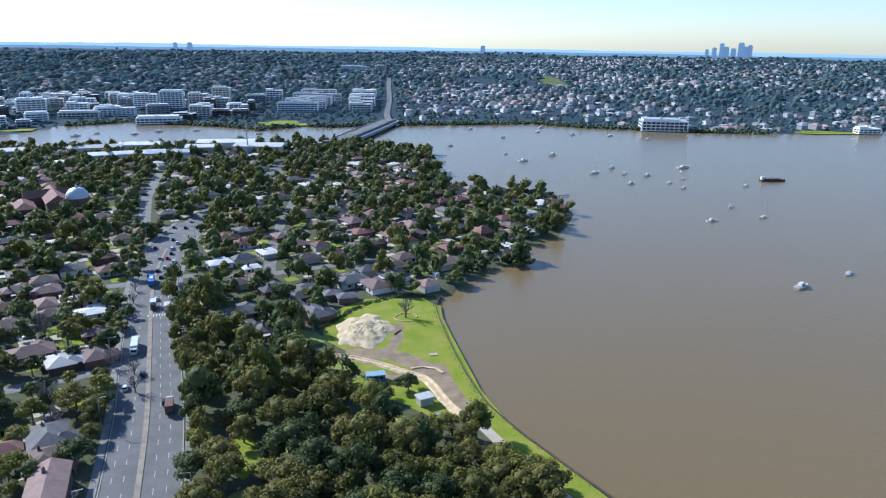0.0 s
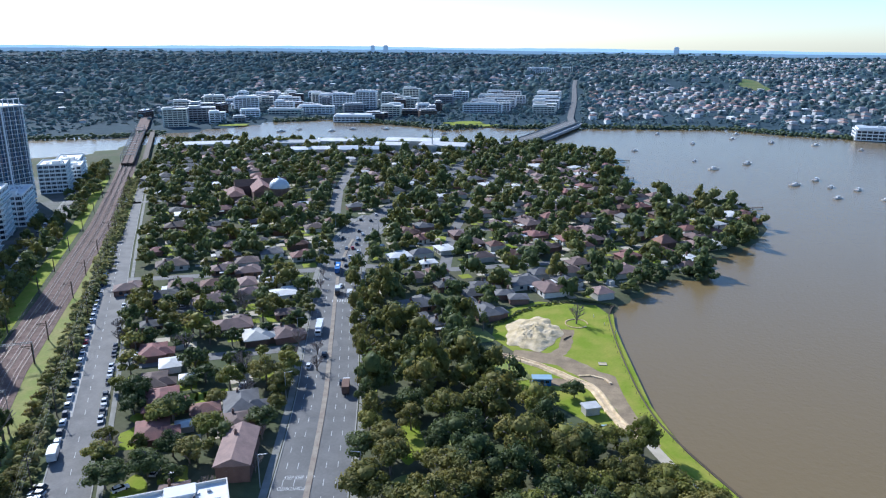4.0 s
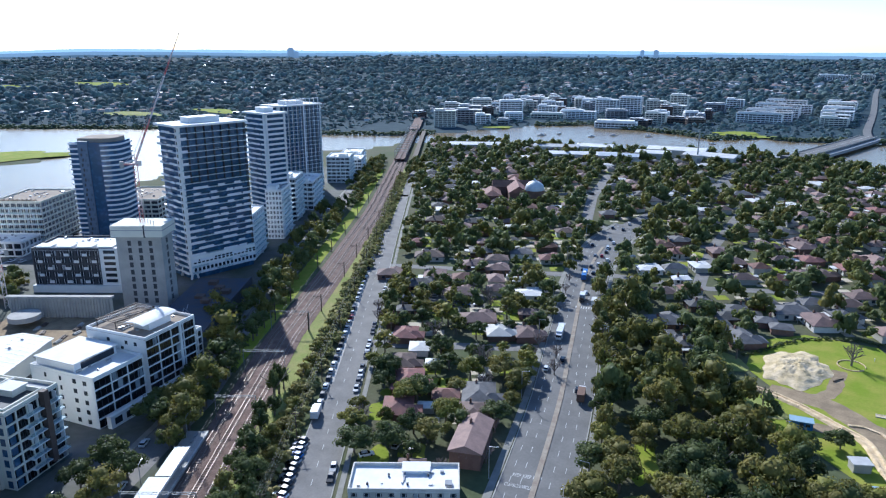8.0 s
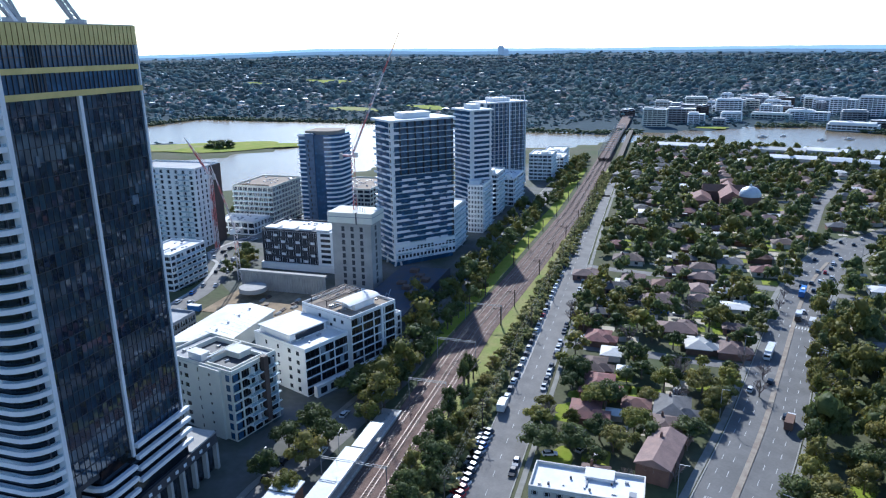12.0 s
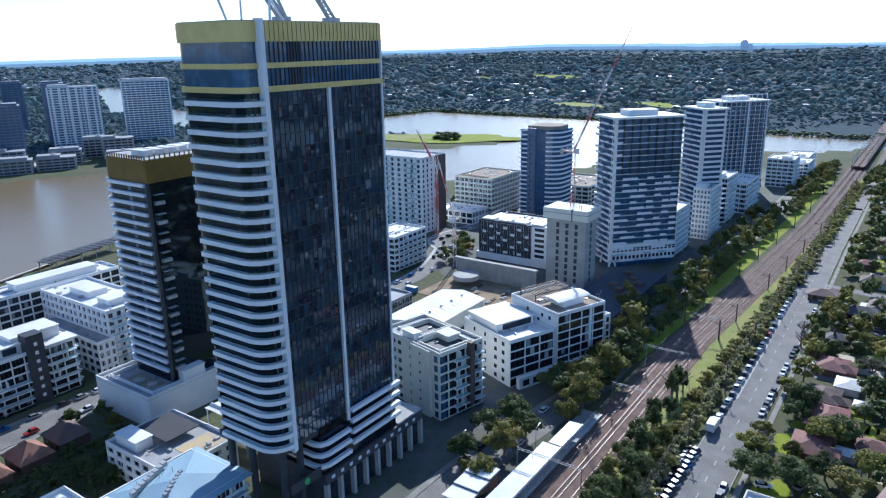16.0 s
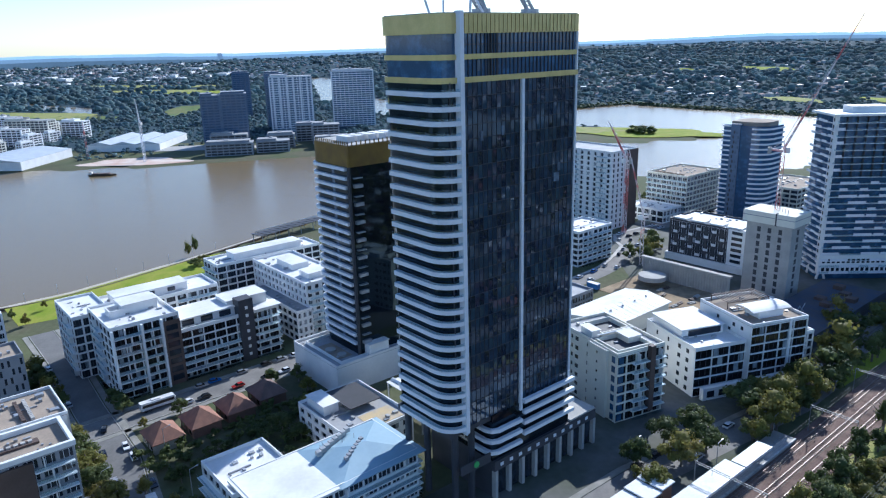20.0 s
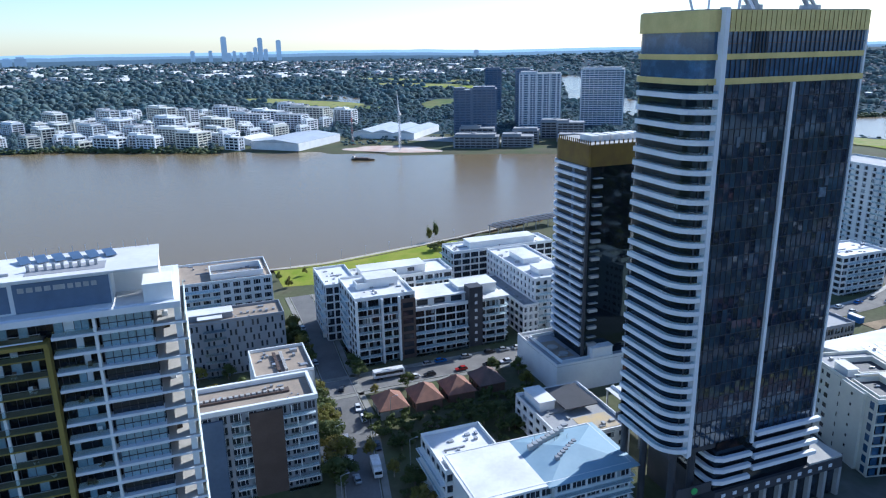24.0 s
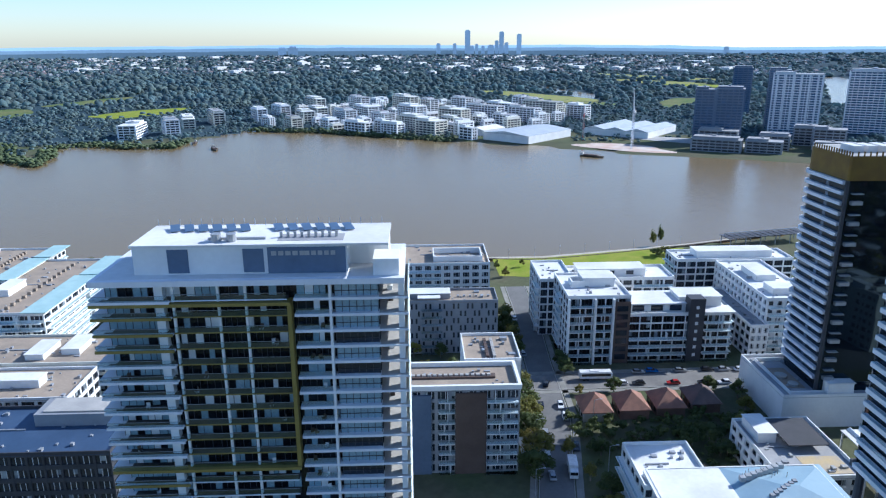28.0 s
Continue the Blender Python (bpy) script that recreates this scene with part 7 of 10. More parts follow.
def fill(poly, step, wmin, wmax, ratio, kinds=None, limit=400, roads=True, keep=1.0):
    xs, ys = [p[0] for p in poly], [p[1] for p in poly]
    spots = [(x + rng.uniform(-0.45, 0.45) * step, y + rng.uniform(-0.45, 0.45) * step) for x in np.arange(min(xs), max(xs), step) for y in np.arange(min(ys), max(ys), step)]
    px, py = np.array([q[0] for q in spots]), np.array([q[1] for q in spots])
    inside = (signed(px, py, poly) > 0) & (signed(px, py, LAWN) < 0)
    for gx, gy, gr in GAPS:
        inside &= np.hypot(px - gx, py - gy) > gr
    n = 0
    for (a, b), good in sorted(zip(spots, inside), key=lambda q: math.hypot(*q[0])):
        w = rng.uniform(wmin, wmax)
        if good and not blocked(a, b, w / 2, roads):
            if n >= limit:
                REST.append((a, b, 0.8, w, w * rng.uniform(*ratio)))
                TREES.append((a, b, w / 2))
                continue
            tree(a, b, w, w * rng.uniform(*ratio), None if kinds is None else rng.choice(kinds))
            n += 1


fill(WOODS, 9.4, 8, 17, (0.75, 1.15), (0, 0, 0, 0, 1, 1, 1, 2, 2, 3), 110)
# row along the east kerb of the arterial road
for k in range(16):
    t = k / 15
    x, y = -80 - 62 * t + rng.uniform(-2, 2), 186 + 140 * t
    tree(x + 4.5, y, rng.uniform(8, 11), rng.uniform(11, 15), rng.choice((0, 0, 1)))
# street trees between the station street and the railway
for s, e, w, h, kd in ((159, 91, 14, 12, 0), (170, 90, 12, 12, 1), (176, 98, 12, 12, 1), (195, 91, 16, 15, 0), (199, 101, 15, 14, 1), (207, 95, 16, 16, 0), (218, 92, 17, 16, 0), (228, 98, 13, 14, 1), (238, 93, 16, 17, 1), (251, 95, 19, 19, 0), (258, 99, 15, 16, 1), (246, 88, 13, 13, 1), (230, 86, 10, 10, 1), (270, 90, 13, 13, 1), (283, 96, 14, 14, 1), (290, 104, 13, 14, 0), (296, 92, 12, 12, 1), (186, 84.5, 9, 9, 1), (166, 101, 11, 10, 1), (150, 99, 11, 10, 1), (143, 90, 11, 11, 0), (208, 103, 12, 12, 1), (308, 93, 13, 13, 1), (320, 88, 14, 14, 0)):
    tree(*grid(s, e - 8 if 190 < s < 262 and e > 90 else e), w, h, kd)
for k in range(17):      # close row along the railway fence
    s = 184 + k * 9 + rng.uniform(-3, 3)
    tree(*grid(s, 82.5 - max(0, s - 262) * 0.05 + rng.uniform(-1, 2)), rng.uniform(8, 11), rng.uniform(9, 13), rng.choice((0, 1, 1)))
for k in range(18):
    s = 328 + k * 10 + rng.uniform(-4, 4)
    tree(*grid(s, 84.5 - 0.018 * (s - 300) + rng.uniform(-3, 3)), rng.uniform(10, 15), rng.uniform(10, 15), rng.choice((0, 1, 1)))
    if k % 2:
        tree(*grid(s + 5, 96 - 0.01 * (s - 300)), rng.uniform(9, 13), rng.uniform(9, 13), 1)
for k in range(30):
    s = 500 + k * 8
    REST.append((*grid(s, 80 - 0.01 * (s - 480) + rng.uniform(-5, 8)), 0.4, rng.uniform(9, 13), rng.uniform(8, 12)))
# screening trees on the east side of the tracks
for s, e, w, h, kd in ((146, 57, 10, 12, 1), (152, 58, 11, 13, 1), (160, 59.5, 9, 12, 0), (166, 55, 11, 12, 1), (172, 59, 9, 11, 1), (178, 57.5, 11, 12, 1), (185, 60.5, 8, 11, 1), (187, 54, 9, 9, 0), (194, 59.5, 8, 10, 1), (199, 60.5, 7, 12, 1), (206, 58, 7, 9, 1), (216, 60.5, 6, 15, 1), (221, 60.2, 6, 14, 1), (225, 59.5, 5, 10, 1), (232, 54, 8, 7, 0), (176, 51, 8, 8, 0), (160, 52, 8, 9, 1), (199, 31.5, 10, 8.5, 2), (208, 31, 8, 7.5, 0), (196, 53, 7, 6, 0), (210, 53, 7, 6, 2), (220, 52.5, 7, 6, 0), (243, 53, 7, 6, 0), (256, 53.5, 7, 6, 2), (262, 52, 6, 5, 0), (345, 49, 8, 6, 2), (352, 48.5, 7, 6, 0)):
    tree(*grid(s, e), w, h, kd)
# gardens between the two roads
fill([grid(150, 31), grid(345, 32), (-146, 315), (-118, 232), (-88, 148)], 9.4, 6.5, 13.5, (0.75, 1.05), (0, 1, 1, 0, 1, 2, 1, 3), 75)
for k in range(13):      # trees along the west kerb of the arterial road
    t = k / 12
    tree(-98 - 66 * t + rng.uniform(-1.5, 1.5) - 3.5, 168 + 195 * t, rng.uniform(6, 9), rng.uniform(6, 9), rng.choice((1, 1, 0, 3)))
for x, y in ((-107, 215), (-113, 228), (-96, 152), (-120, 222), (-101, 147), grid(190, 8), grid(172, 4), grid(300, 34), grid(288, 33)):
    tree(x, y, 9, 8.5, 3)
# tall trees leaning over the far stretch of the arterial road
for k in range(16):
    y = 438 + k * 17
    x = float(np.interp(y, [420, 466, 530, 609, 700], [-168, -169, -167, -161, -168]))
    if not 585 < y < 640:
        REST.append((x + 9.5 + rng.uniform(-1, 2), y, 1.0, rng.uniform(9, 12), rng.uniform(9, 12)))
        if k % 2:
            REST.append((x - 10, y + 6, 1.0, rng.uniform(8, 11), rng.uniform(9, 12)))
# the side streets in the west
for k in range(10):
    tree(*grid(33 - 0.2 * k + rng.uniform(-1, 1), 192 + k * 8.5), rng.uniform(6, 8.5), rng.uniform(7, 10), rng.choice((0, 1)))
for s, e, w, h in ((66, 216, 7, 6), (98, 215, 7, 7), (58, 265, 6, 8), (98, 190, 7, 6), (104, 186, 6, 6), (52, 178, 7, 6), (86, 176, 8, 7), (94, 172, 8, 6), (42, 176, 6, 9), (46, 166, 5, 7), (54, 215, 4, 4), (32, 182, 9, 9), (31, 170, 8, 8), (112, 182, 6, 6), (8, 246, 7, 7), (-2, 247, 7, 7), (36, 244, 8, 9), (36, 258, 7, 9), (-90, 246, 8, 9), (-98, 244, 7, 8)):
    tree(*grid(s, e), w, h)
for x, y, w, h in ((-399, -114.8, 5, 13), (-406, -112.6, 5, 15), (-385, -103, 10, 6), (-379, -106, 9, 6), (-303, -160, 5, 7), (-312, -170, 4, 6), (-322, -160, 4, 5), (-200, -352, 7, 6), (-306, -246, 6, 6)):
    tree(x, y, w, h, rng.choice((0, 1)))
for x, y, w, h, kd in ((-62, 149, 15, 13, 0), (-44, 162, 14, 12, 0), (-14, 163, 16, 14, 0), (5, 157, 15, 13, 0), (-16, 177, 14, 13, 0), (1.5, 172, 13, 12, 0), (14, 172, 12, 11, 2), (-30, 160, 13, 12, 1), (-38, 148, 13, 12, 0), (-22, 147, 14, 12, 1), (-4, 146, 14, 13, 0), (18, 158, 12, 11, 0), (-70, 165, 12, 12, 1)):
    tree(x, y, w, h, kd)
# lone trees in the riverside park
tree(-20.5, 286.5, 11, 12.5, 3), tree(-40, 235, 9, 9.5, 3), tree(-15, 220, 10.5, 7, 1), tree(-62, 262, 8, 11, 1), tree(-57, 268, 7, 10, 1), tree(-66, 276, 9, 7, 3)
# the big tree and shrubs on the grassy point
for x, y, w in ((-846, 313, 25), (-839, 320, 23), (-852, 305, 23), (-838, 309, 20)):
    tree(x, y, w, 17, 1, -4.0, True)

# ---- trees further off, too many to count ----
MID = [crown(40 + k, 7, 105, 0.125, 0.8, ICO0, lob=(0.24, 0.40), inner=0.84) for k in range(8)]


def open_ground(px, py, need):
    """True where a plant needing that much room stands clear of water, roads, rails, houses, blocks and single trees."""
    ok = (wet(px, py) < -2.0) & (near_line(px, py, RAIL) > 11 + need * 0.4)
    for line, w in ROADS:
        ok &= near_line(px, py, line) - w / 2 > need * 0.35 + 0.5
    for group, k, m in ((FOOT, 1.0, 0.45), (HOUSES, 0.85, 0.3), (TREES, 0.9, 0.5)):
        for x, y, q in group:
            ok &= np.hypot(px - x, py - y) > q * k + need * m
    return ok


rad, turn_ = 210 + 720 * np.sqrt(nrng.random(11000)), np.radians(nrng.uniform(-12, 44, 11000))
PX, PY, PW = -rad * np.sin(turn_), rad * np.cos(turn_), nrng.uniform(6.0, 16.0, 11000)
fine_ = (PY < 850) & ~((PY < 300) & (PX > -20)) & (-PX * UY + PY * UX < 31) & (signed(PX, PY, LAWN) < -2)
fine_ &= open_ground(PX, PY, PW / 2)
seen, keepers = set(), []
for x, y, w in zip(PX[fine_], PY[fine_], PW[fine_]):
    cell = (int(x / 10.2), int(y / 10.2))
    if cell not in seen:
        seen.add(cell)
        keepers.append((x, y, 0.6, w, w * nrng.uniform(0.7, 1.15)))
scatter("garden_trees", MID, keepers[::2], M_LEAF2, "dense dark garden trees between the bungalows", "trees")
scatter("garden_trees", MID, keepers[1::4], M_LEAF, "olive-green garden trees between the bungalows", "trees")
lit = keepers[3::4]
scatter("garden_trees", MID, lit, leafy(material("light_leaves", (0.125, 0.150, 0.040), 0.7, rgb2=(0.185, 0.180, 0.055), scale=0.1, fine=0.3, spread=0.35, island=True)), "lighter green garden trees between the bungalows", "trees")
# low scrub beside the tracks
SHRUB = [crown(70 + k, 4, 26, 0.185, 0.7, ICO0, inner=0.8) for k in range(4)]
sc = []
for k in range(760):
    s = nrng.uniform(150, 660)
    e = np.interp(s, [150, 350, 660], [52.5, 50.5, 48.5]) + nrng.uniform(-4.0, 3.4) - (1.5 if s > 350 else 0)
    w = nrng.uniform(2.4, 6.6)
    sc.append((*grid(s, e), 0, w, w * nrng.uniform(0.55, 0.9)))
for k in range(90):
    s = nrng.uniform(255, 330)
    sc.append((*grid(s, 95 + nrng.uniform(-6, 6)), 0, 2.5, 1.8))
yard = []
for k in range(240):
    s, e, w = nrng.uniform(46, 114), nrng.uniform(152, 201), nrng.uniform(2.6, 6.0)
    x, y = grid(s, e)
    if not any(math.hypot(x - a, y - b) < q + w * 0.3 - 1.0 for a, b, q in FOOT + HOUSES):
        yard.append((x, y, 0.0, w, w * nrng.uniform(0.6, 1.0)))
scatter("garden_shrubs", SHRUB, yard, M_LEAF2, "dark overgrown shrubs in the back gardens", "shrubs")
scatter("scrub", SHRUB, sc, M_SCRUB, "pale green scrub along the railway fence", "shrubs")
hedge = []
for (ax, ay), (bx, by) in zip(EAST_SHORE[11:27], EAST_SHORE[12:28]):
    n = int(math.hypot(bx - ax, by - ay) / 4.5)
    for k in range(n):
        t = k / n
        p = Vector((ax + (bx - ax) * t, ay + (by - ay) * t))
        d = Vector((bx - ax, by - ay)).normalized()
        for q in range(2):
            off = 4.5 + q * 6 + nrng.uniform(-1, 2)
            w = nrng.uniform(5, 10)
            if p.y > 400 and nrng.random() < 0.6 or any(math.hypot(p.x - d.y * off - a, p.y + d.x * off - b) < r for a, b, r in HOUSES):
                continue
            hedge.append((p.x - d.y * off, p.y + d.x * off, -0.3, w, w * nrng.uniform(0.75, 1.1)))
scatter("shore_trees", MID, hedge, M_LEAF2, "dark trees crowding the waterside gardens", "trees")
# trees among the western blocks
for s, e, w, h, kd in ((31, 196, 9, 10, 0), (31, 203, 9, 9, 1), (31, 210, 8, 9, 1), (32, 216, 8, 8, 0), (30, 188, 9, 10, 1), (31, 178, 9, 9, 0), (29, 168, 9, 8, 1), (33, 244, 8, 9, 1), (34, 252, 8, 9, 0), (34, 262, 8, 9, 1), (34, 272, 7, 8, 1), (35, 282, 7, 8, 0), (26, 196, 8, 8, 1), (52, 230, 9, 9, 1), (51, 236, 8, 8, 1), (62, 172, 7, 6, 1), (72, 176, 9, 7, 1), (80, 182, 9, 7, 1), (86, 184, 10, 8, 1), (88, 176, 8, 6, 1), (76, 168, 8, 6, 3), (64, 184, 7, 5, 3), (50, 160, 9, 8, 1), (49, 150, 8, 8, 0), (100, 186, 8, 7, 1), (104, 200, 7, 7, 0), (106, 210, 7, 7, 1), (5, 190, 7, 6, 1), (-8, 196, 8, 7, 1), (10, 206, 7, 6, 1), (12, 232, 8, 7, 1), (22, 236, 8, 7, 0), (2, 234, 7, 6, 0), (-12, 236, 8, 7, 1)):
    tree(*(grid(s + 2, e) if 25 < s < 36 else grid(s, e)), w * (1.3 if 25 < s < 36 else 1), h * (1.2 if 25 < s < 36 else 1), kd)
# trees and planting round the construction precinct
for s, e, w, h in ((312, 208, 11, 10), (318, 214, 12, 11), (308, 216, 10, 9), (322, 204, 9, 8), (330, 214, 9, 8), (338, 220, 12, 10), (300, 206, 8, 7), (262, 204, 8, 7), (256, 196, 9, 7), (254, 186, 8, 7), (256, 148, 9, 8), (250, 150, 7, 6), (246, 148, 8, 7), (372, 168, 9, 9), (380, 180, 10, 9), (390, 190, 10, 9), (366, 214, 12, 11), (376, 224, 11, 10), (388, 214, 10, 9), (398, 200, 10, 9), (346, 228, 9, 9), (460, 180, 10, 10), (470, 186, 10, 10), (452, 160, 9, 9), (500, 160, 9, 9), (520, 170, 10, 10), (206, 148, 7, 6), (240, 184, 7, 6), (184, 150, 8, 8), (430, 290, 10, 10), (400, 286, 9, 9), (420, 296, 10, 10), (460, 240, 9, 9), (470, 250, 9, 9)):
    x, y = grid(s, e)
    if not any(math.hypot(x - a, y - b) < q + 1.0 for a, b, q in FOOT):
        tree(x, y, w, h, rng.choice((0, 1, 1, 2)))
for k in range(120):      # thick planting round the bridgehead
    s_, e_ = rng.uniform(600, 738), rng.uniform(30, 92)
    x, y = grid(s_, e_)
    if near_line(np.array([x]), np.array([y]), RAIL)[0] > 13 and not any(math.hypot(x - a, y - b) < q + 2 for a, b, q in FOOT) and float(wet(np.array([x]), np.array([y]))[0]) < -3:
        REST.append((x, y, 0.3, rng.uniform(7, 12), rng.uniform(6, 11)))
for k in range(46):      # trees hiding the bridge's near end
    x, y = rng.uniform(-215, -105), rng.uniform(735, 815)
    if float(wet(np.array([x]), np.array([y]))[0]) < -4 and near_line(np.array([x]), np.array([y]), CONCORD)[0] > 10:
        REST.append((x, y, 0.3, rng.uniform(8, 13), rng.uniform(8, 12)))
scatter("park_trees", WOOD, REST[::2], M_LEAF, "olive-green gum trees of the park woods", "trees")
scatter("park_trees", WOOD, REST[1::2], M_LEAF2, "dark green trees of the park woods", "trees")

# ---- across the river ----
def drape(name, x, y, rx, ry, turn, mat, label, lift=0.5, category="grass"):
    """A rounded field laid over the terrain."""
    n, m = 28, 5
    pts = [(0.0, 0.0)]
    for j in range(1, m + 1):
        for k in range(n):
            a = k * math.tau / n
            q = j / m * (1 + 0.13 * math.sin(3 * a + x) + 0.07 * math.sin(5 * a + y))
            pts.append((q * rx * math.cos(a), q * ry * math.sin(a)))
    c, s = math.cos(radians(turn)), math.sin(radians(turn))
    X = np.array([x + a * c - b * s for a, b in pts])
    Y = np.array([y + a * s + b * c for a, b in pts])
    Z = np.maximum(ground_height(X, Y), -0.9) + lift
    g = Geo()
    g.v = list(zip(X, Y, Z))
    g.f = [(0, 1 + k, 1 + (k + 1) % n) for k in range(n)]
    for j in range(m - 1):
        g.f += [(1 + j * n + k, 1 + (j + 1) * n + k, 1 + (j + 1) * n + (k + 1) % n, 1 + j * n + (k + 1) % n) for k in range(n)]
    FIELDS.append((x, y, rx, ry, c, s))
    return structure(name, g, mat, label, category)


FIELDS = []
for x, y, rx, ry, turn, mat in ((-600, -1275, 55, 85, -20, M_MARSH), (-730, -1075, 95, 45, 10, M_GRASS), (-1390, -670, 190, 60, 62, M_DRYGRASS), (-2230, -700, 260, 70, 70, M_DRYGRASS), (-1400, -375, 110, 30, 5, M_MARSH), (-820, -1340, 110, 40, 15, M_MARSH),
                                (-1090, 802, 55, 26, 0, M_GRASS), (-1160, 682, 60, 30, 20, M_DRYGRASS), (-2060, 895, 60, 40, 30, M_GRASS), (-1880, -450, 120, 50, 80, M_GRASS), (-1980, -600, 150, 60, 70, M_DRYGRASS), (-1310, -560, 110, 40, 80, M_MARSH),
                                (-232, 1003, 40, 16, 10, M_GRASS), (-253, 1030, 30, 18, 30, M_GRASS), (505, 985, 45, 14, 0, M_GRASS), (-862, 305, 92, 46, 62, M_GRASS), (-905, 245, 62, 30, 50, M_DRYGRASS), (-815, 372, 40, 20, 65, M_GRASS), (255, 1940, 30, 130, 0, M_MARSH), (-1900, 700, 60, 30, 40, M_GRASS), (-2000, 1100, 80, 40, 30, M_GRASS),
                                (-560, 905, 22, 12, 40, M_GRASS)):
    drape("field", x, y, rx, ry, turn, mat, "open green field across the river" if mat is M_GRASS else "dull green marsh and meadow across the river", 0.45 + 0.07 * (len(FIELDS) % 9))

fr = random.Random(5)
FARPLACES = []    # kept clear of far woods


def far_block(x, y, w, d, h, turn, tint=None, n=None, kind="apartments", label="white balconied apartment block on the far bank", category="apartment building", group="far bank apartments", roof=None, glaz=None):
    """A far building: glazing behind a grid of slabs and piers, with a roof and plant."""
    z = float(ground_height(x, y)) - 0.3
    if group == "far bank apartments":
        w, d, h = w * fr.uniform(0.75, 1.05), d * 0.66, h * fr.uniform(0.7, 0.95)
    n = n or max(2, round(h / 3.1))
    root = thing(kind, label, category, pose(x, y, max(z, 0), 0, 0, turn), group)
    tint = M_FARWHITE if tint in (None, M_WHITE) else tint
    part("glazing", Geo().box(-w / 2 + 0.5, -d / 2 + 0.5, 0, w / 2 - 0.5, d / 2 - 0.5, h), glaz or M_GLASS, root)
    g = Geo()
    for k in range(n + 1):
        g.box(-w / 2, -d / 2, k * h / n - 0.3, w / 2, d / 2, k * h / n + 0.85)
    m = max(2, int(w / 6))
    for k in range(1, m):
        c = -w / 2 + w * k / m
        g.box(c - 0.4, -d / 2 - 0.15, 0, c + 0.4, d / 2 + 0.15, h)
    m = max(2, int(d / 6))
    for a in (-w / 2, w / 2 - 1.6):
        for b in (-d / 2, d / 2 - 1.6):
            g.box(a - 0.1, b - 0.1, 0, a + 1.7, b + 1.7, h)
    for k in range(1, m):
        c = -d / 2 + d * k / m
        g.box(-w / 2 - 0.15, c - 0.4, 0, w / 2 + 0.15, c + 0.4, h)
    set_ = fr.choice((-0.05, 0.12, 0.3, 0.44))      # how far the top storey runs
    g.box(-w * 0.46, -d * 0.38, h + 1.1, w * (set_ - 0.01), d * 0.38, h + 3.2)
    tagged(part("wall_grid", g, tint, root), kind="stuff")
    part("roof", Geo().box(-w / 2 - 0.3, -d / 2 - 0.3, h + 0.75, w / 2 + 0.3, d / 2 + 0.3, h + 1.1).box(-w * 0.47, -d * 0.4, h + 3.2, w * set_, d * 0.4, h + 3.45).box(-w * 0.1, -d * 0.12, h + 3.45, -w * 0.02, d * 0.14, h + 4.6), roof or M_ROOFWHITE, root)
    FARPLACES.append((x, y, max(w, d) * 0.62))
    return root


# apartments on the north bank
for x, y, w, d, h, t in ((-630, 868, 34, 22, 26, 35), (-634, 938, 40, 26, 26, 35), (-600, 925, 30, 24, 18, 35), (-668, 990, 40, 26, 24, 35), (-640, 1075, 46, 26, 30, 35), (-590, 1000, 30, 22, 16, 35), (-585, 1105, 40, 24, 16, 20), (-520, 1090, 60, 22, 12, 15), (-505, 1170, 44, 26, 26, 10),
                         (-470, 1190, 36, 26, 32, 10), (-430, 1200, 40, 26, 30, 10), (-395, 1210, 34, 24, 22, 10), (-420, 1290, 40, 26, 34, 10), (-360, 1300, 36, 26, 18, 10), (-345, 1370, 40, 26, 18, 10), (-560, 1060, 56, 20, 10, 15), (-690, 1060, 40, 28, 26, 35), (-610, 1170, 40, 26, 18, 20), (-560, 1240, 46, 26, 16, 15), (-725, 1020, 30, 24, 20, 35)):
    far_block(x, y, w, d, h, t, fr.choice((M_WHITE, M_WHITE, M_CREAM, M_GREY)))
for k in range(110):     # lower blocks among them
    x, y = fr.uniform(-740, -320), fr.uniform(900, 1330)
    if not any(math.hypot(x - a, y - b) < r * 0.8 + 11 for a, b, r in FARPLACES) and float(wet(np.array([x]), np.array([y]))[0]) < -30:
        far_block(x, y, fr.uniform(24, 38), fr.uniform(15, 22), fr.uniform(8, 19), fr.choice((12, 30, 102)), fr.choice((M_WHITE, M_CREAM, M_GREY, M_BROWNWALL)), label="low balconied apartment block on the far bank")
for k in range(7):      # terraces stepping up beside the bridge
    far_block(-262 + 10 * (k % 2), 1190 + k * 32, 74, 18, 14 + k * 1.2, 8, M_WHITE, roof=M_ROOFGREY)
    far_block(-160 - 3 * k, 1200 + k * 34, 46, 18, 15 + k * 1.5, 8, fr.choice((M_WHITE, M_CREAM)))
far_block(-318, 2270, 84, 34, 20, 7, M_WHITE)
far_block(-238, 2290, 40, 30, 27, 7, M_CREAM)
far_block(-420, 1010, 60, 26, 7, 15, M_WHITE, 2, "waterside_shed", "low pale waterside building", "building", "")
# rowing club and boat sheds on the east bank
far_block(287, 1000, 62, 34, 12, -6, M_WHITE, 3, "boat_shed", "white pitched boat shed by the water", "boat shed", "", M_METALROOF)
far_block(560, 985, 30, 16, 6, 0, M_WHITE, 2, "boat_shed", "low white boat shed by the water", "boat shed", "")
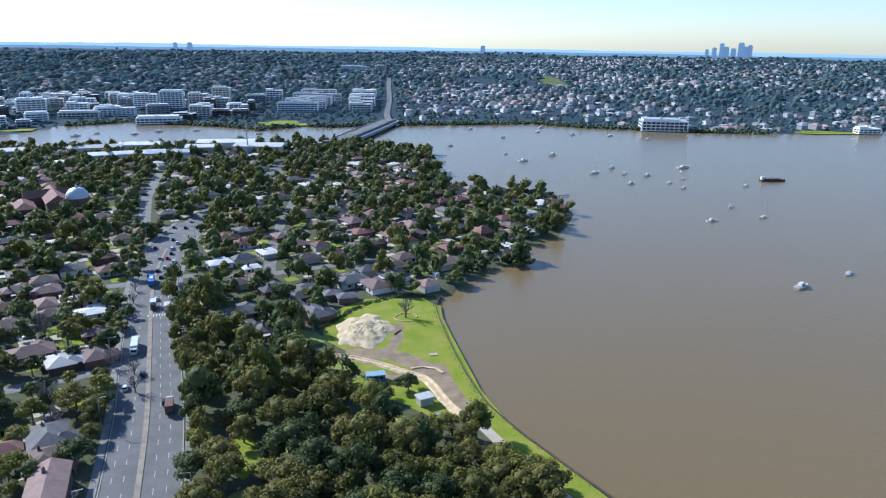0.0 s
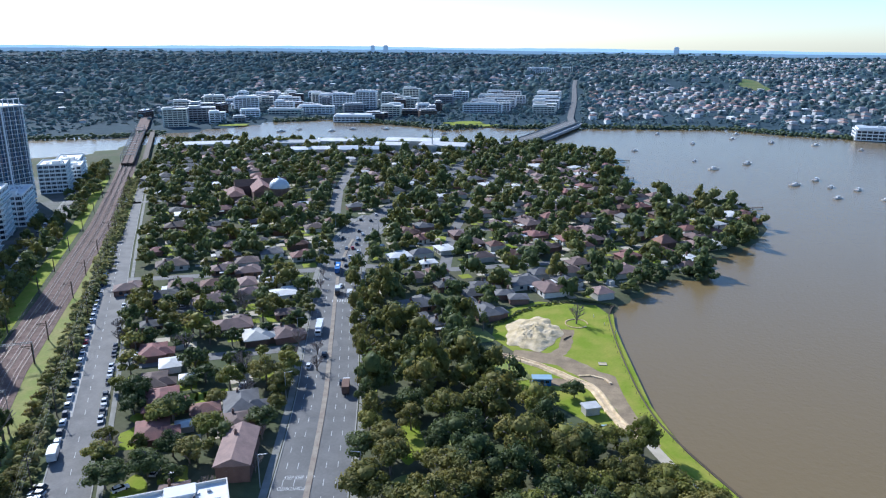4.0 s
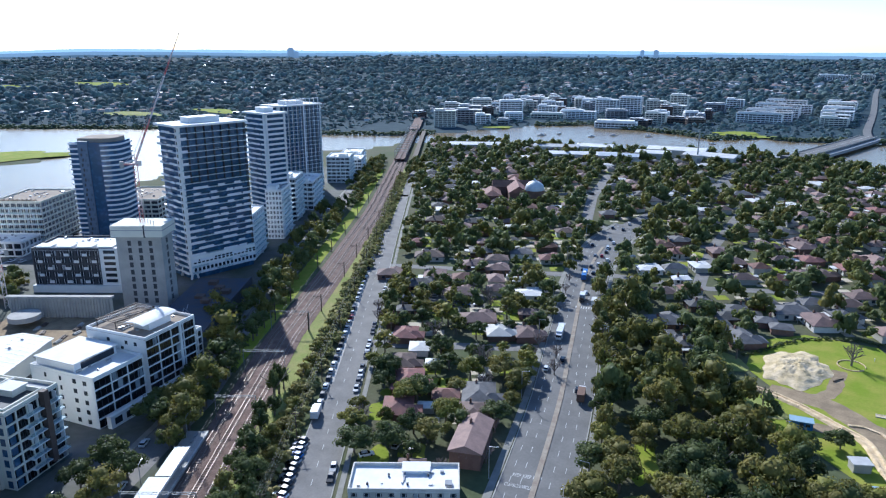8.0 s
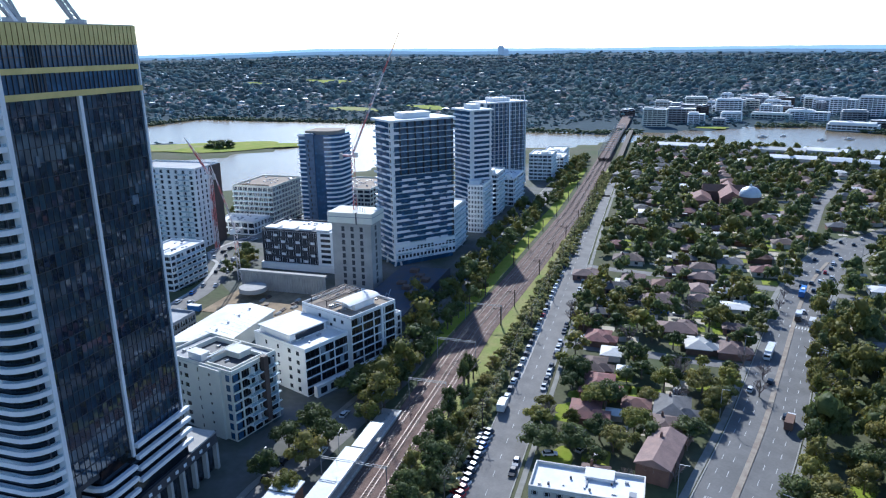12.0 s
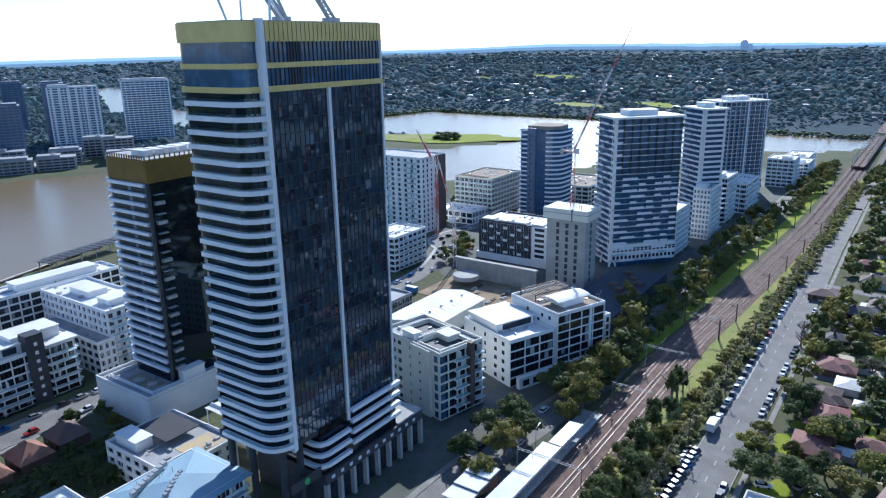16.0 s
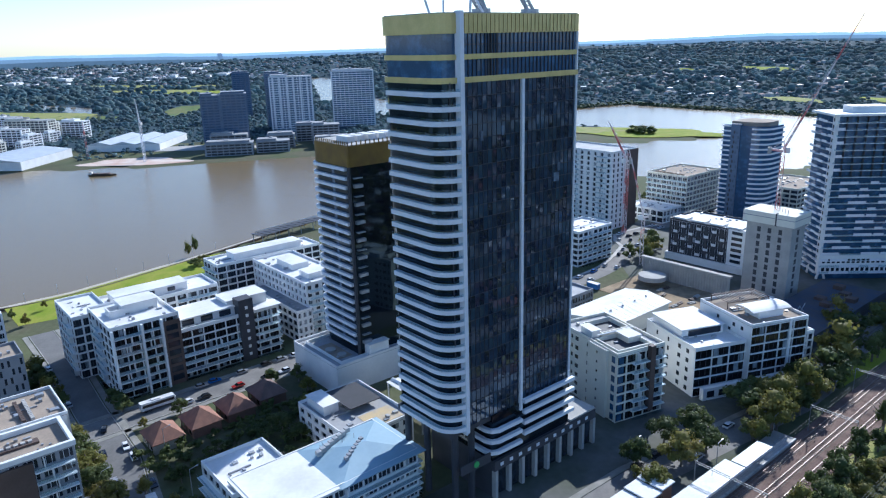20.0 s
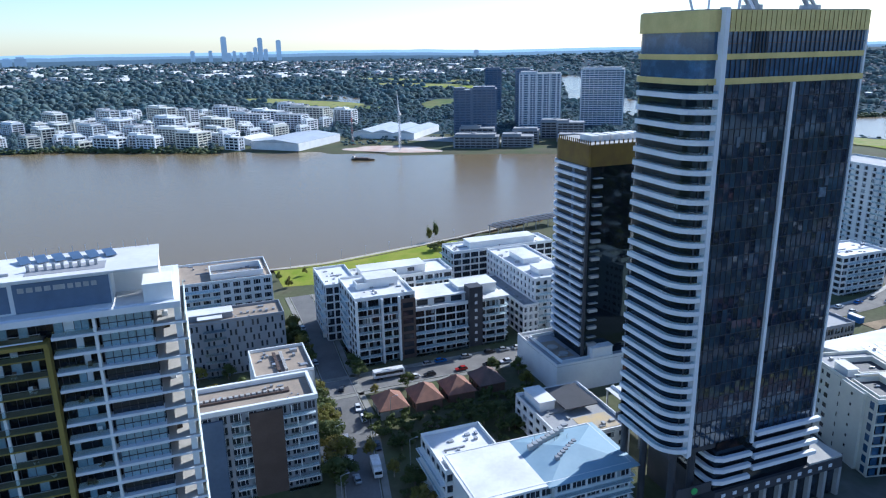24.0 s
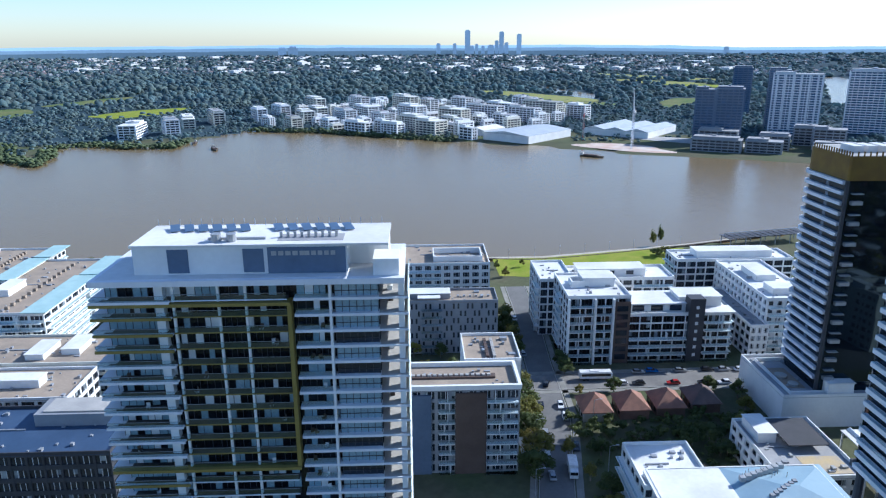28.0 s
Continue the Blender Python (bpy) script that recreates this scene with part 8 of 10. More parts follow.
# apartments on the west bank
for x, y, w, d, h, t in ((-540, -815, 62, 34, 22, 40), (-585, -800, 40, 28, 20, 60), (-650, -850, 80, 26, 17, 55), (-700, -850, 50, 26, 19, 60), (-765, -830, 40, 24, 22, 62), (-705, -700, 30, 26, 17, 70), (-728, -655, 28, 26, 17, 70), (-722, -600, 54, 22, 17, 80), (-726, -548, 40, 22, 17, 80), (-750, -505, 40, 36, 22, 80), (-800, -690, 44, 30, 22, 70), (-800, -620, 44, 30, 24, 72),
                         (-790, -560, 50, 30, 24, 75), (-860, -700, 44, 28, 26, 70), (-870, -620, 46, 30, 26, 72), (-860, -540, 60, 28, 26, 78), (-930, -770, 50, 26, 30, 70), (-950, -690, 60, 26, 32, 70), (-990, -670, 36, 26, 30, 70), (-980, -600, 44, 28, 30, 72), (-930, -530, 60, 26, 28, 78), (-1000, -540, 50, 26, 28, 78), (-1000, -470, 60, 28, 28, 80), (-1050, -480, 46, 28, 26, 80),
                         (-1020, -420, 40, 26, 27, 80), (-940, -470, 50, 26, 24, 80), (-1080, -540, 46, 28, 26, 78), (-900, -840, 60, 26, 24, 66), (-840, -860, 50, 26, 20, 66), (-830, -770, 40, 28, 20, 66), (-880, -470, 36, 26, 18, 80), (-1040, -620, 46, 26, 26, 72), (-770, -740, 40, 28, 18, 66)):
    far_block(x, y, w, d, h, t, fr.choice((M_WHITE, M_WHITE, M_WHITE, M_CREAM)), roof=fr.choice((M_ROOFWHITE, M_ROOFGREY, M_ROOFWHITE)))
for k in range(150):     # lower wings between them
    x, y = -705 - fr.uniform(0, 400), -420 - fr.uniform(0, 420)
    if not any(math.hypot(x - a, y - b) < r * 0.8 + 8 for a, b, r in FARPLACES) and float(wet(np.array([x]), np.array([y]))[0]) < -24:
        far_block(x, y, fr.uniform(18, 32), fr.uniform(12, 17), fr.uniform(9, 20), 74 + fr.choice((0, 90)), fr.choice((M_WHITE, M_WHITE, M_CREAM)))
# dark towers and terraces on the point
for x, y, w, d, h, t, lab in ((-1002, -124, 56, 34, 73, 97, "dark blue glass tower with white fins"), (-1049, -152, 26, 30, 76, 98, "dark blue glass tower behind a finned one"), (-877, -204, 22, 26, 59, 103, "dark blue glazed apartment tower"), (-884, -178, 30, 28, 60, 101, "dark blue glazed apartment tower"), (-1218, -230, 28, 28, 72, 100.7, "slim dark tower far behind the others"), (-1059, -42, 60, 34, 76, 92.3, "dark tower wrapped in white balcony stripes")):
    root = far_block(x, y, w, d, h, t, M_BAND if "stripes" in lab or "fins" in lab else M_SLATE, None, "tower", lab, "tower", "far bank towers", M_GREY, M_GLASSBLUE)
    if "fins" in lab:
        for k in range(6):
            part("fin", Geo().box(-w / 2 + 4 + k * 9, -d / 2 - 0.9, 6, -w / 2 + 6.4 + k * 9, -d / 2, h), M_BAND, root)
            part("fin", Geo().box(w / 2, -d / 2 + 4 + k * 7, 6, w / 2 + 0.8, -d / 2 + 5.2 + k * 7, h), M_BAND, root)
for x, y, w, d, h in ((-800, -170, 56, 30, 14), (-815, -125, 40, 30, 14), (-850, -180, 40, 26, 20), (-845, -120, 30, 26, 20), (-870, -70, 34, 30, 26), (-830, -60, 40, 30, 14), (-900, -90, 40, 30, 22), (-820, 10, 40, 30, 16)):
    far_block(x, y, w, d, h, 96, M_GREY, roof=M_ROOFGREY, label="grey balconied terrace block on the far bank")


def hall(x, y, w, d, h, turn, bays, mat, label):
    root = thing("warehouse", label, "warehouse", pose(x, y, 0, 0, 0, turn), "far bank warehouses")
    part("wall_shell", Geo().box(-w / 2, -d / 2, 0, w / 2, d / 2, h), M_WHITE, root)
    for k in range(bays):
        a, b = -w / 2 + w * k / bays, -w / 2 + w * (k + 1) / bays
        part("roof_bay", Geo().hip(a, -d / 2 - 1, b, d / 2 + 1, h, h + 3.5, 0.1), mat, root)
    FARPLACES.append((x, y, max(w, d) * 0.6))


hall(-790, -390, 66, 92, 9, 82, 1, M_METALROOF, "large pale blue-roofed warehouse on the far bank")
hall(-800, -455, 30, 44, 7, 82, 1, M_ROOFWHITE, "small white warehouse beside a larger one")
hall(-905, -300, 84, 96, 8, 86, 3, M_METALROOF, "grey triple-gabled warehouse beside the building site")
drape("building_site", -770, -262, 55, 26, 86, M_PINK, "bare pinkish earth of a waterfront building site", 0.3, "site")
drape("building_site", -860, -210, 22, 80, 86 + 90, M_CONCRETE, "pale concrete hardstand road", 0.35, "site")


M_PINKSTEEL = material("faded_red_steel", (0.55, 0.16, 0.14), 0.6, rgb2=(0.70, 0.62, 0.60), scale=0.12, contrast=(0.45, 0.55))


def tower_crane(x, y, h, jib, turn, mat, label, luff=0.0, z=0.0):
    root = thing("tower_crane", label, "crane", pose(x, y, z, 0, 0, turn))
    w = h * 0.008 + 0.55
    for a, b in ((-w, -w), (w, -w), (w, w), (-w, w)):
        part("mast_chord", Geo().beam((a, b, 0), (a, b, h), w * 0.35), mat, root)
    g = Geo()
    for k in range(int(h / (2 * w))):
        q = 1 if k % 2 else -1
        g.beam((-w * q, -w, k * 2 * w), (w * q, -w, (k + 1) * 2 * w), w * 0.22)
        g.beam((w, -w * q, k * 2 * w), (w, w * q, (k + 1) * 2 * w), w * 0.22)
    tagged(part("mast_lacing", g, mat, root), kind="stuff")
    c, s = math.cos(radians(luff)), math.sin(radians(luff))
    tip = (jib * c, 0, h + jib * s)
    jib_g = Geo().beam((0, -w, h), tip, w * 0.45).beam((0, w, h), tip, w * 0.45).beam((0, 0, h + 2 * w), tip, w * 0.4)
    for k in range(16):
        p, q = k / 17, (k + 1) / 17
        e0, e1 = (w if k % 2 else -w) * (1 - p), (-w if k % 2 else w) * (1 - q)
        jib_g.beam((tip[0] * p, e0, h + (tip[2] - h) * p), (tip[0] * q, e1, h + (tip[2] - h) * q), w * 0.3)
        jib_g.beam((tip[0] * p, e0, h + (tip[2] - h) * p), (tip[0] * q, 0, h + 2 * w * (1 - q) + (tip[2] - h) * q), w * 0.3)
    part("jib", jib_g, mat, root)
    back = -jib * (0.28 if luff < 20 else 0.09)
    part("counter_jib", Geo().beam((0, 0, h), (back, 0, h + 0.5), w * 1.2), mat, root)
    part("counterweight", Geo().box(back - 0.8, -w, h - 1.5, back + 0.8, w, h + 1.5), M_CONCRETE, root)
    part("cab", Geo().box(0.2, w, h - 1, 2.6, w + 1.8, h + 1.4), M_WHITE, root)
    part("tie", Geo().beam((0, 0, h + 6 * w), tip, w * 0.2).beam((0, 0, h), (0, 0, h + 6 * w), w * 0.4).beam((0, 0, h + 6 * w), (back, 0, h), w * 0.2), mat, root)


tower_crane(-768, -252, 40, 26, -20, M_BAND, "white tower crane with its jib raised on the waterfront site", 84)
tower_crane(-800, -322, 26, 16, 200, M_PINKSTEEL, "faded red tower crane beside the warehouse", 75)
# luffing crane on the concrete core, its red and white jib raised
tower_crane(*grid(312, 142), 27, 61, TURN - 66, M_PINKSTEEL, "red and white luffing crane on the concrete core", 67, 38)
tower_crane(*grid(303, 205), 26, 37, 251, M_PINKSTEEL, "red and white luffing crane in the building pit", 76)
tower_crane(*grid(350, 250), 44, 26, TURN + 100, M_PINKSTEEL, "red construction crane beside a white tower", 60)

# ---- bridges ----
rb_ = thing("road_bridge", "long concrete road bridge on piers across the river", "bridge", kind="structure")
span = smooth_line(BRIDGE, 30)
part("deck", Geo().strip(span, 19, 5.2, 6.4), M_ASPHALT, rb_)
for off in (-9.7, 9.7):
    part("parapet", Geo().strip(span, 0.4, 5.8, 7.4, off), M_CONCRETE, rb_)
    part("girder", Geo().strip(span, 1.2, 3.0, 5.2, off * 0.8), M_STEEL, rb_)
for k, (x, y) in enumerate(span[1:-1]):
    part("pier", Geo().box(x - 9, y - 1.6, -4, x + 9, y + 1.6, 5.2), M_CONCRETE, rb_)
part("truss", Geo().strip([(p[0] + 14, p[1] + 2) for p in span], 5, 1.5, 4.6), M_GREY, rb_, "grey girders of the older bridge alongside")
part("approach", Geo().strip([(-142, 795), (-132, 826)], 18, 0.0, 6.2), M_ASPHALT, rb_)
structure("road_line", Geo().strip(span, 0.5, 6.43), M_LINE, "white centre line of the bridge", "road marking")
hill_road = Geo()
hz = [float(q) for q in ground_height([p[0] for p in UPHILL], [p[1] for p in UPHILL])]
for k in range(len(UPHILL) - 1):
    (ax, ay), (bx, by) = UPHILL[k], UPHILL[k + 1]
    i = len(hill_road.v)
    za, zb = max(5.2 - k * 2, hz[k]) + 1.2, max(5.2 - (k + 1) * 2, hz[k + 1]) + 1.2
    hill_road.v += [(ax - 5, ay, za), (ax + 5, ay, za), (bx + 5, by, zb), (bx - 5, by, zb)]
    hill_road.f.append((i, i + 1, i + 2, i + 3))
structure("road", hill_road, M_ASPHALT, "pale road climbing the far hillside", "road")

rail_b = thing("rail_bridge", "brown steel girder railway bridge on stone piers", "bridge", kind="structure")
p0, p1 = grid(735, 57), grid(1010, 57)
part("deck", Geo().strip([p0, p1], 10, 2.0, 3.2), M_BALLAST, rail_b)
for off in (-5.2, 0, 5.2):
    part("girder", Geo().strip([p0, p1], 0.6, 1.2, 4.0, off), M_TIMBER, rail_b)
for k in range(9):
    t = (k + 0.5) / 9
    x, y = p0[0] + (p1[0] - p0[0]) * t, p0[1] + (p1[1] - p0[1]) * t
    part("pier", Geo().cyl(x, y, -4, 2.0, 2.6, n=10), M_CONCRETE, rail_b)
for k in range(14):
    t = (k + 0.5) / 14
    x, y = p0[0] + (p1[0] - p0[0]) * t, p0[1] + (p1[1] - p0[1]) * t
    n_ = Vector((UY, -UX))
    part("portal", Geo().beam((x - n_.x * 6, y - n_.y * 6, 3), (x - n_.x * 6, y - n_.y * 6, 10), 0.4).beam((x + n_.x * 6, y + n_.y * 6, 3), (x + n_.x * 6, y + n_.y * 6, 10), 0.4).beam((x - n_.x * 6, y - n_.y * 6, 10), (x + n_.x * 6, y + n_.y * 6, 10), 0.4), M_STEEL, rail_b)
part("old_bridge", Geo().strip([grid(728, 42), grid(1005, 42)], 5, 2.0, 3.6), M_TIMBER, rail_b, "older bridge alongside")
structure("rail_bed", Geo().strip([grid(1005, 57), grid(1300, 57), grid(1700, 60)], 14, 2, 4), M_BALLAST, "railway embankment on the north bank", "railway")

# ---- far skylines ----
def skyline(az, dist, w, base_el, top_el, mat):
    a = radians(az)
    x, y = -math.sin(a) * dist, math.cos(a) * dist
    z0, z1 = 115 + dist * math.tan(radians(base_el)) - 25, 115 + dist * math.tan(radians(top_el))
    root = thing("skyscraper", "far skyscraper on the horizon, its haze put in as blue glow", "skyscraper", pose(x, y, z0, 0, 0, az), "far skyline")
    h = z1 - z0
    part("shaft", Geo().box(-w / 2, -w / 2, 0, w / 2, w / 2, h), mat, root)
    part("top", Geo().box(-w / 3, -w / 3, h, w / 3, w / 3, h + w * 0.15), mat, root)


# pale blue base and added emission imitate haze over these towers
M_HAZETOWER = material("haze_glow_tower", (0.30, 0.38, 0.47), 0.7, rgb2=(0.22, 0.29, 0.38), scale=0.01, fine=0.1, spread=0.2)
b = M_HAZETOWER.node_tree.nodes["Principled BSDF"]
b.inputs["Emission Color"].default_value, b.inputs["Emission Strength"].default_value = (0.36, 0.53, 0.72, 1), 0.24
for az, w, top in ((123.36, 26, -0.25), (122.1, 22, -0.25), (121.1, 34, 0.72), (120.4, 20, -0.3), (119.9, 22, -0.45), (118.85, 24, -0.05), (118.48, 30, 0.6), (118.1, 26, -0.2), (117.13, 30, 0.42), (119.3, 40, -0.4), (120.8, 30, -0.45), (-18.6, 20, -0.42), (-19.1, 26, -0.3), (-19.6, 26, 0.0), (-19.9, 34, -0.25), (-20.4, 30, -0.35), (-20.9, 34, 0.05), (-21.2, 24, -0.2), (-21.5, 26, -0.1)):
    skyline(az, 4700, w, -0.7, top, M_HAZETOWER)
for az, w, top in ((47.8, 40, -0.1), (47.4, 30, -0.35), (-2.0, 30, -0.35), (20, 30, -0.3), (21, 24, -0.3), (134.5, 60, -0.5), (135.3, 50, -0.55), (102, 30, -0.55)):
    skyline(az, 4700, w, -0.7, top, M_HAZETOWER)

# ---- far woods and far houses, too many to count ----
DOME = (ICO0[0], ICO0[1][[k for k, t in enumerate(ICO0[1]) if ICO0[0][t][:, 2].sum() > -1.0]])
FAR = [crown(90 + k, 2, 0, 0, 0.7, DOME, 0.8, 1.15, (0.38, 0.56)) for k in range(8)]
FARTHER = [crown(110 + k, 1, 0, 0, 0.9, DOME, 0.0, 1.75) for k in range(10)]
srng = np.random.default_rng(23)


def unbuilt(X, Y, room):
    """True on dry land clear of far blocks, fields and the hill road."""
    ok = (wet(X, Y) < -room) & (near_line(X, Y, UPHILL) > 10 + room)
    for x, y, q in FARPLACES:
        ok &= np.hypot(X - x, Y - y) > q * 0.9 + room * 0.4
    for x, y, rx, ry, c, s in FIELDS:
        u, v = (X - x) * c + (Y - y) * s, -(X - x) * s + (Y - y) * c
        ok &= (u / rx) ** 2 + (v / ry) ** 2 > 1.15
    return ok & ~((X > -730) & (X < 40) & (Y > -600) & (Y < 870))


# houses in rows along their streets: from and to azimuth, nearest and farthest, the streets' turn, share built near and far
far_walls, far_roofs = Geo(), {"tile": Geo(), "slate": Geo(), "metal": Geo()}
taken = set()
for az0, az1, r0, r1, turn, near_share, far_share in ((-36, 5, 1020, 3900, 24, 0.74, 0.40), (5, 31, 1260, 3900, -8, 0.30, 0.26), (31, 56, 1100, 3900, 38, 0.10, 0.26), (56, 84, 1380, 3900, 12, 0.26, 0.18), (84, 100, 2100, 4200, 30, 0.14, 0.20), (100, 158, 2350, 4500, -20, 0.16, 0.28)):
    U, V = np.meshgrid(np.arange(-4600, 4600, 21.0), np.arange(-4600, 4600, 31.0))
    U, V = U.ravel() + srng.uniform(-3, 3, U.size), V.ravel() + srng.uniform(-3.5, 3.5, V.size)
    c, s = math.cos(radians(turn)), math.sin(radians(turn))
    X, Y = U * c - V * s, U * s + V * c
    r, az = np.hypot(X, Y), np.degrees(np.arctan2(-X, Y))
    share = np.interp(r, [r0, r0 + 900, r1], [near_share, (near_share + far_share) / 2, far_share * 0.45])
    patch = np.clip(0.85 + 0.75 * np.sin(X * 0.0062 + 1) * np.sin(Y * 0.0054) + 0.45 * np.sin(X * 0.0021 - Y * 0.0017), 0.06, 1.5)
    ok = (az >= az0) & (az < az1) & (r > r0) & (r < r1) & (srng.random(U.size) < share * patch)
    X, Y, r = X[ok], Y[ok], r[ok]
    ok = unbuilt(X, Y, 14)
    X, Y, r = X[ok], Y[ok], r[ok]
    for x, y, z, q in zip(X, Y, ground_height(X, Y), r):
        taken.add((int(x // 13), int(y // 13)))
        k = srng.uniform(0.75, 1.2) if az0 < 31 else srng.uniform(0.6, 0.95)
        w, d = (6.5 * k, 4.8 * k) if srng.random() < 0.6 else (4.8 * k, 6.5 * k)
        h = 3.2 + 2.7 * (srng.random() < 0.35)
        corners = [(x + a * c - b * s, y + a * s + b * c) for a, b in ((-w, -d), (w, -d), (w, d), (-w, d))]
        far_walls.prism(corners, z - 2, z + h)
        kind_ = srng.random()
        g = far_roofs["tile" if kind_ < 0.50 else "slate" if kind_ < 0.82 else "metal"]
        e = 1.09
        eave = [(x + (a - x) * e, y + (b - y) * e) for a, b in corners]
        m = 0.42 if w > d else 0.12
        ridge = [(x + a * w * c - b * d * s, y + a * w * s + b * d * c) for a, b in ((-m, -0.54 + m), (m, -0.54 + m), (m, 0.54 - m), (-m, 0.54 - m))]
        g.prism(eave, z + h, z + h + (1.1 if kind_ > 0.82 else 2.2) * k, ridge)
tagged(part("far_house_walls", far_walls, M_FARWALL), "pale walls of the houses on the far hills", "houses", kind="stuff")
for key, m in (("tile", M_FARROOF), ("slate", M_FARSLATE), ("metal", M_FARMETAL)):
    tagged(part("far_house_roofs", far_roofs[key], m), {"tile": "terracotta and brown", "slate": "grey", "metal": "pale metal"}[key] + " roofs of the houses on the far hills", "houses", kind="stuff")

N = 48000
rad = 930 * np.exp(nrng.random(N) * math.log(4750 / 930))
azz = np.radians(nrng.uniform(-36, 162, N))
rad[26000:34000] = nrng.uniform(860, 2500, 8000)
azz[26000:34000] = np.radians(nrng.uniform(86, 160, 8000))
rad[34000:], azz[34000:] = nrng.uniform(1150, 3600, 14000), np.radians(nrng.uniform(0, 92, 14000))
X, Y = -rad * np.sin(azz), rad * np.cos(azz)
ok = unbuilt(X, Y, 4)
X, Y, rad = X[ok], Y[ok], rad[ok]
ok = np.array([(int(x // 13), int(y // 13)) not in taken for x, y in zip(X, Y)])
X, Y, rad = X[ok], Y[ok], rad[ok]
Z = ground_height(X, Y)
wd = np.clip(rad * 0.0085, 9, 30) * nrng.uniform(0.55, 1.5, len(X))
tall = np.clip(wd * 0.62, 5, 11) * nrng.uniform(0.6, 1.35, len(X))
close = rad < 1400
# both layers carry the haze in their leaf colour
scatter("far_woods", FAR, list(zip(X[close], Y[close], Z[close] - 1.0, wd[close], tall[close])), M_HAZED_WOODS, "tree cover over the far hills, haze mixed into its green", "woods")
scatter("far_woods", FARTHER, list(zip(X[~close], Y[~close], Z[~close] - 2.0, wd[~close], tall[~close])), M_HAZED_WOODS, "tree cover over the far hills, coloured blue-green for haze", "woods")
# pale roofs of the industrial land in the west
big_roofs = Geo()
for k in range(150):
    a, r = radians(fr.uniform(101, 150)), fr.uniform(2500, 4400)
    x, y, q = -math.sin(a) * r, math.cos(a) * r, fr.uniform(0.4, 1.5)
    z = float(ground_height(x, y))
    big_roofs.box(x - 24 * q, y - 13 * q, z - 3, x + 24 * q, y + 13 * q, z + fr.uniform(6, 11))
tagged(part("industrial_sheds", big_roofs, M_ROOFWHITE), "white industrial sheds far beyond the west bank", "sheds", kind="stuff")
# mangroves along the far banks
man = []
for line in (FAR_WEST[1:12], FAR_WEST[12:15], NORTH_SHORE[4:12], NORTH_SHORE[13:26]):
    for (ax, ay), (bx, by) in zip(line[:-1], line[1:]):
        d = Vector((bx - ax, by - ay))
        n = max(1, int(d.length / 5))
        u = d.normalized()
        for k in range(n):
            for q in range(3):
                off = 1 + q * 6 + nrng.uniform(-2, 2)
                w = nrng.uniform(7, 12)
                x, y = ax + d.x * k / n - u.y * -off * -1, ay + d.y * k / n + u.x * off
                man.append((x, y, -1.2, w, w * nrng.uniform(0.45, 0.7)))
mx, my = np.array([m[0] for m in man]), np.array([m[1] for m in man])
land = (wet(mx, my) < 3)
for x, y, rx, ry, c, s in FIELDS:
    u, v = (mx - x) * c + (my - y) * s, -(mx - x) * s + (my - y) * c
    land &= (u / rx) ** 2 + (v / ry) ** 2 > 1.0
scatter("mangroves", FAR, [m for m, l in zip(man, land) if l], material("mangrove_leaves", (0.075, 0.10, 0.04), 0.8, rgb2=(0.055, 0.075, 0.03), scale=0.05, fine=0.25, spread=0.3, island=True), "low olive mangroves along the far bank", "mangroves")

# ---- riverside park ----
def sheet(name, pts, z, mat, label, category):
    g = Geo()
    g.v, g.f = [(x, y, z) for x, y in pts], [tuple(range(len(pts)))]
    return structure(name, g, mat, label, category)


sheet("lawn", LAWN, 0.07, M_GRASS, "bright green mown lawn beside the river", "lawn")
sheet("lawn", [(-50, 244), (-38, 243), (-21, 238), (-6, 226), (5, 204), (-1, 198), (-11, 206), (-20, 213), (-32, 217), (-46, 226)], 0.05, M_GRASS, "patchy green grass round the site shed", "lawn")
for k, (pts, w) in enumerate(((((-41, 248.5), (-30, 248.5), (-21, 247), (-13, 240.5), (-4, 234), (2, 221), (6, 208), (13, 197)), 9.0), (((-23.5, 279), (-22.5, 268), (-23, 258), (-27, 250)), 5.2), (((-31, 226), (-24, 229), (-18, 230)), 5.5), (((-14, 238), (-5, 229), (1, 216), (6, 204)), 4.5))):
    soil_ = structure("soil", Geo().strip(smooth_line(pts, 2), w, 0.10 + 0.004 * k), M_SOIL, "bare trampled grey-brown soil beside the trench", "soil")
    for v in soil_.data.vertices:      # ragged edges
        v.co.x += 1.3 * noise.noise((v.co.x * 0.23, v.co.y * 0.23, 1.0))
        v.co.y += 1.3 * noise.noise((v.co.x * 0.23, v.co.y * 0.23, 9.0))
M_SPOIL = material("sandy_spoil", (0.74, 0.57, 0.36), 0.95, rgb2=(0.52, 0.39, 0.23), scale=0.5, bump=0.6, bscale=1.2, fine=0.25, spec=0.1)
trench = Geo()
tr = smooth_line([(-64, 246.5), (-56, 246), (-43, 246), (-30, 241.5), (-17, 233.5), (-9, 228), (-2, 212.5), (3, 204), (8, 199)], 2.0)
structure("soil", Geo().strip(tr, 3.4, 0.125), M_SPOIL, "trodden sandy soil along the dug trench", "soil")
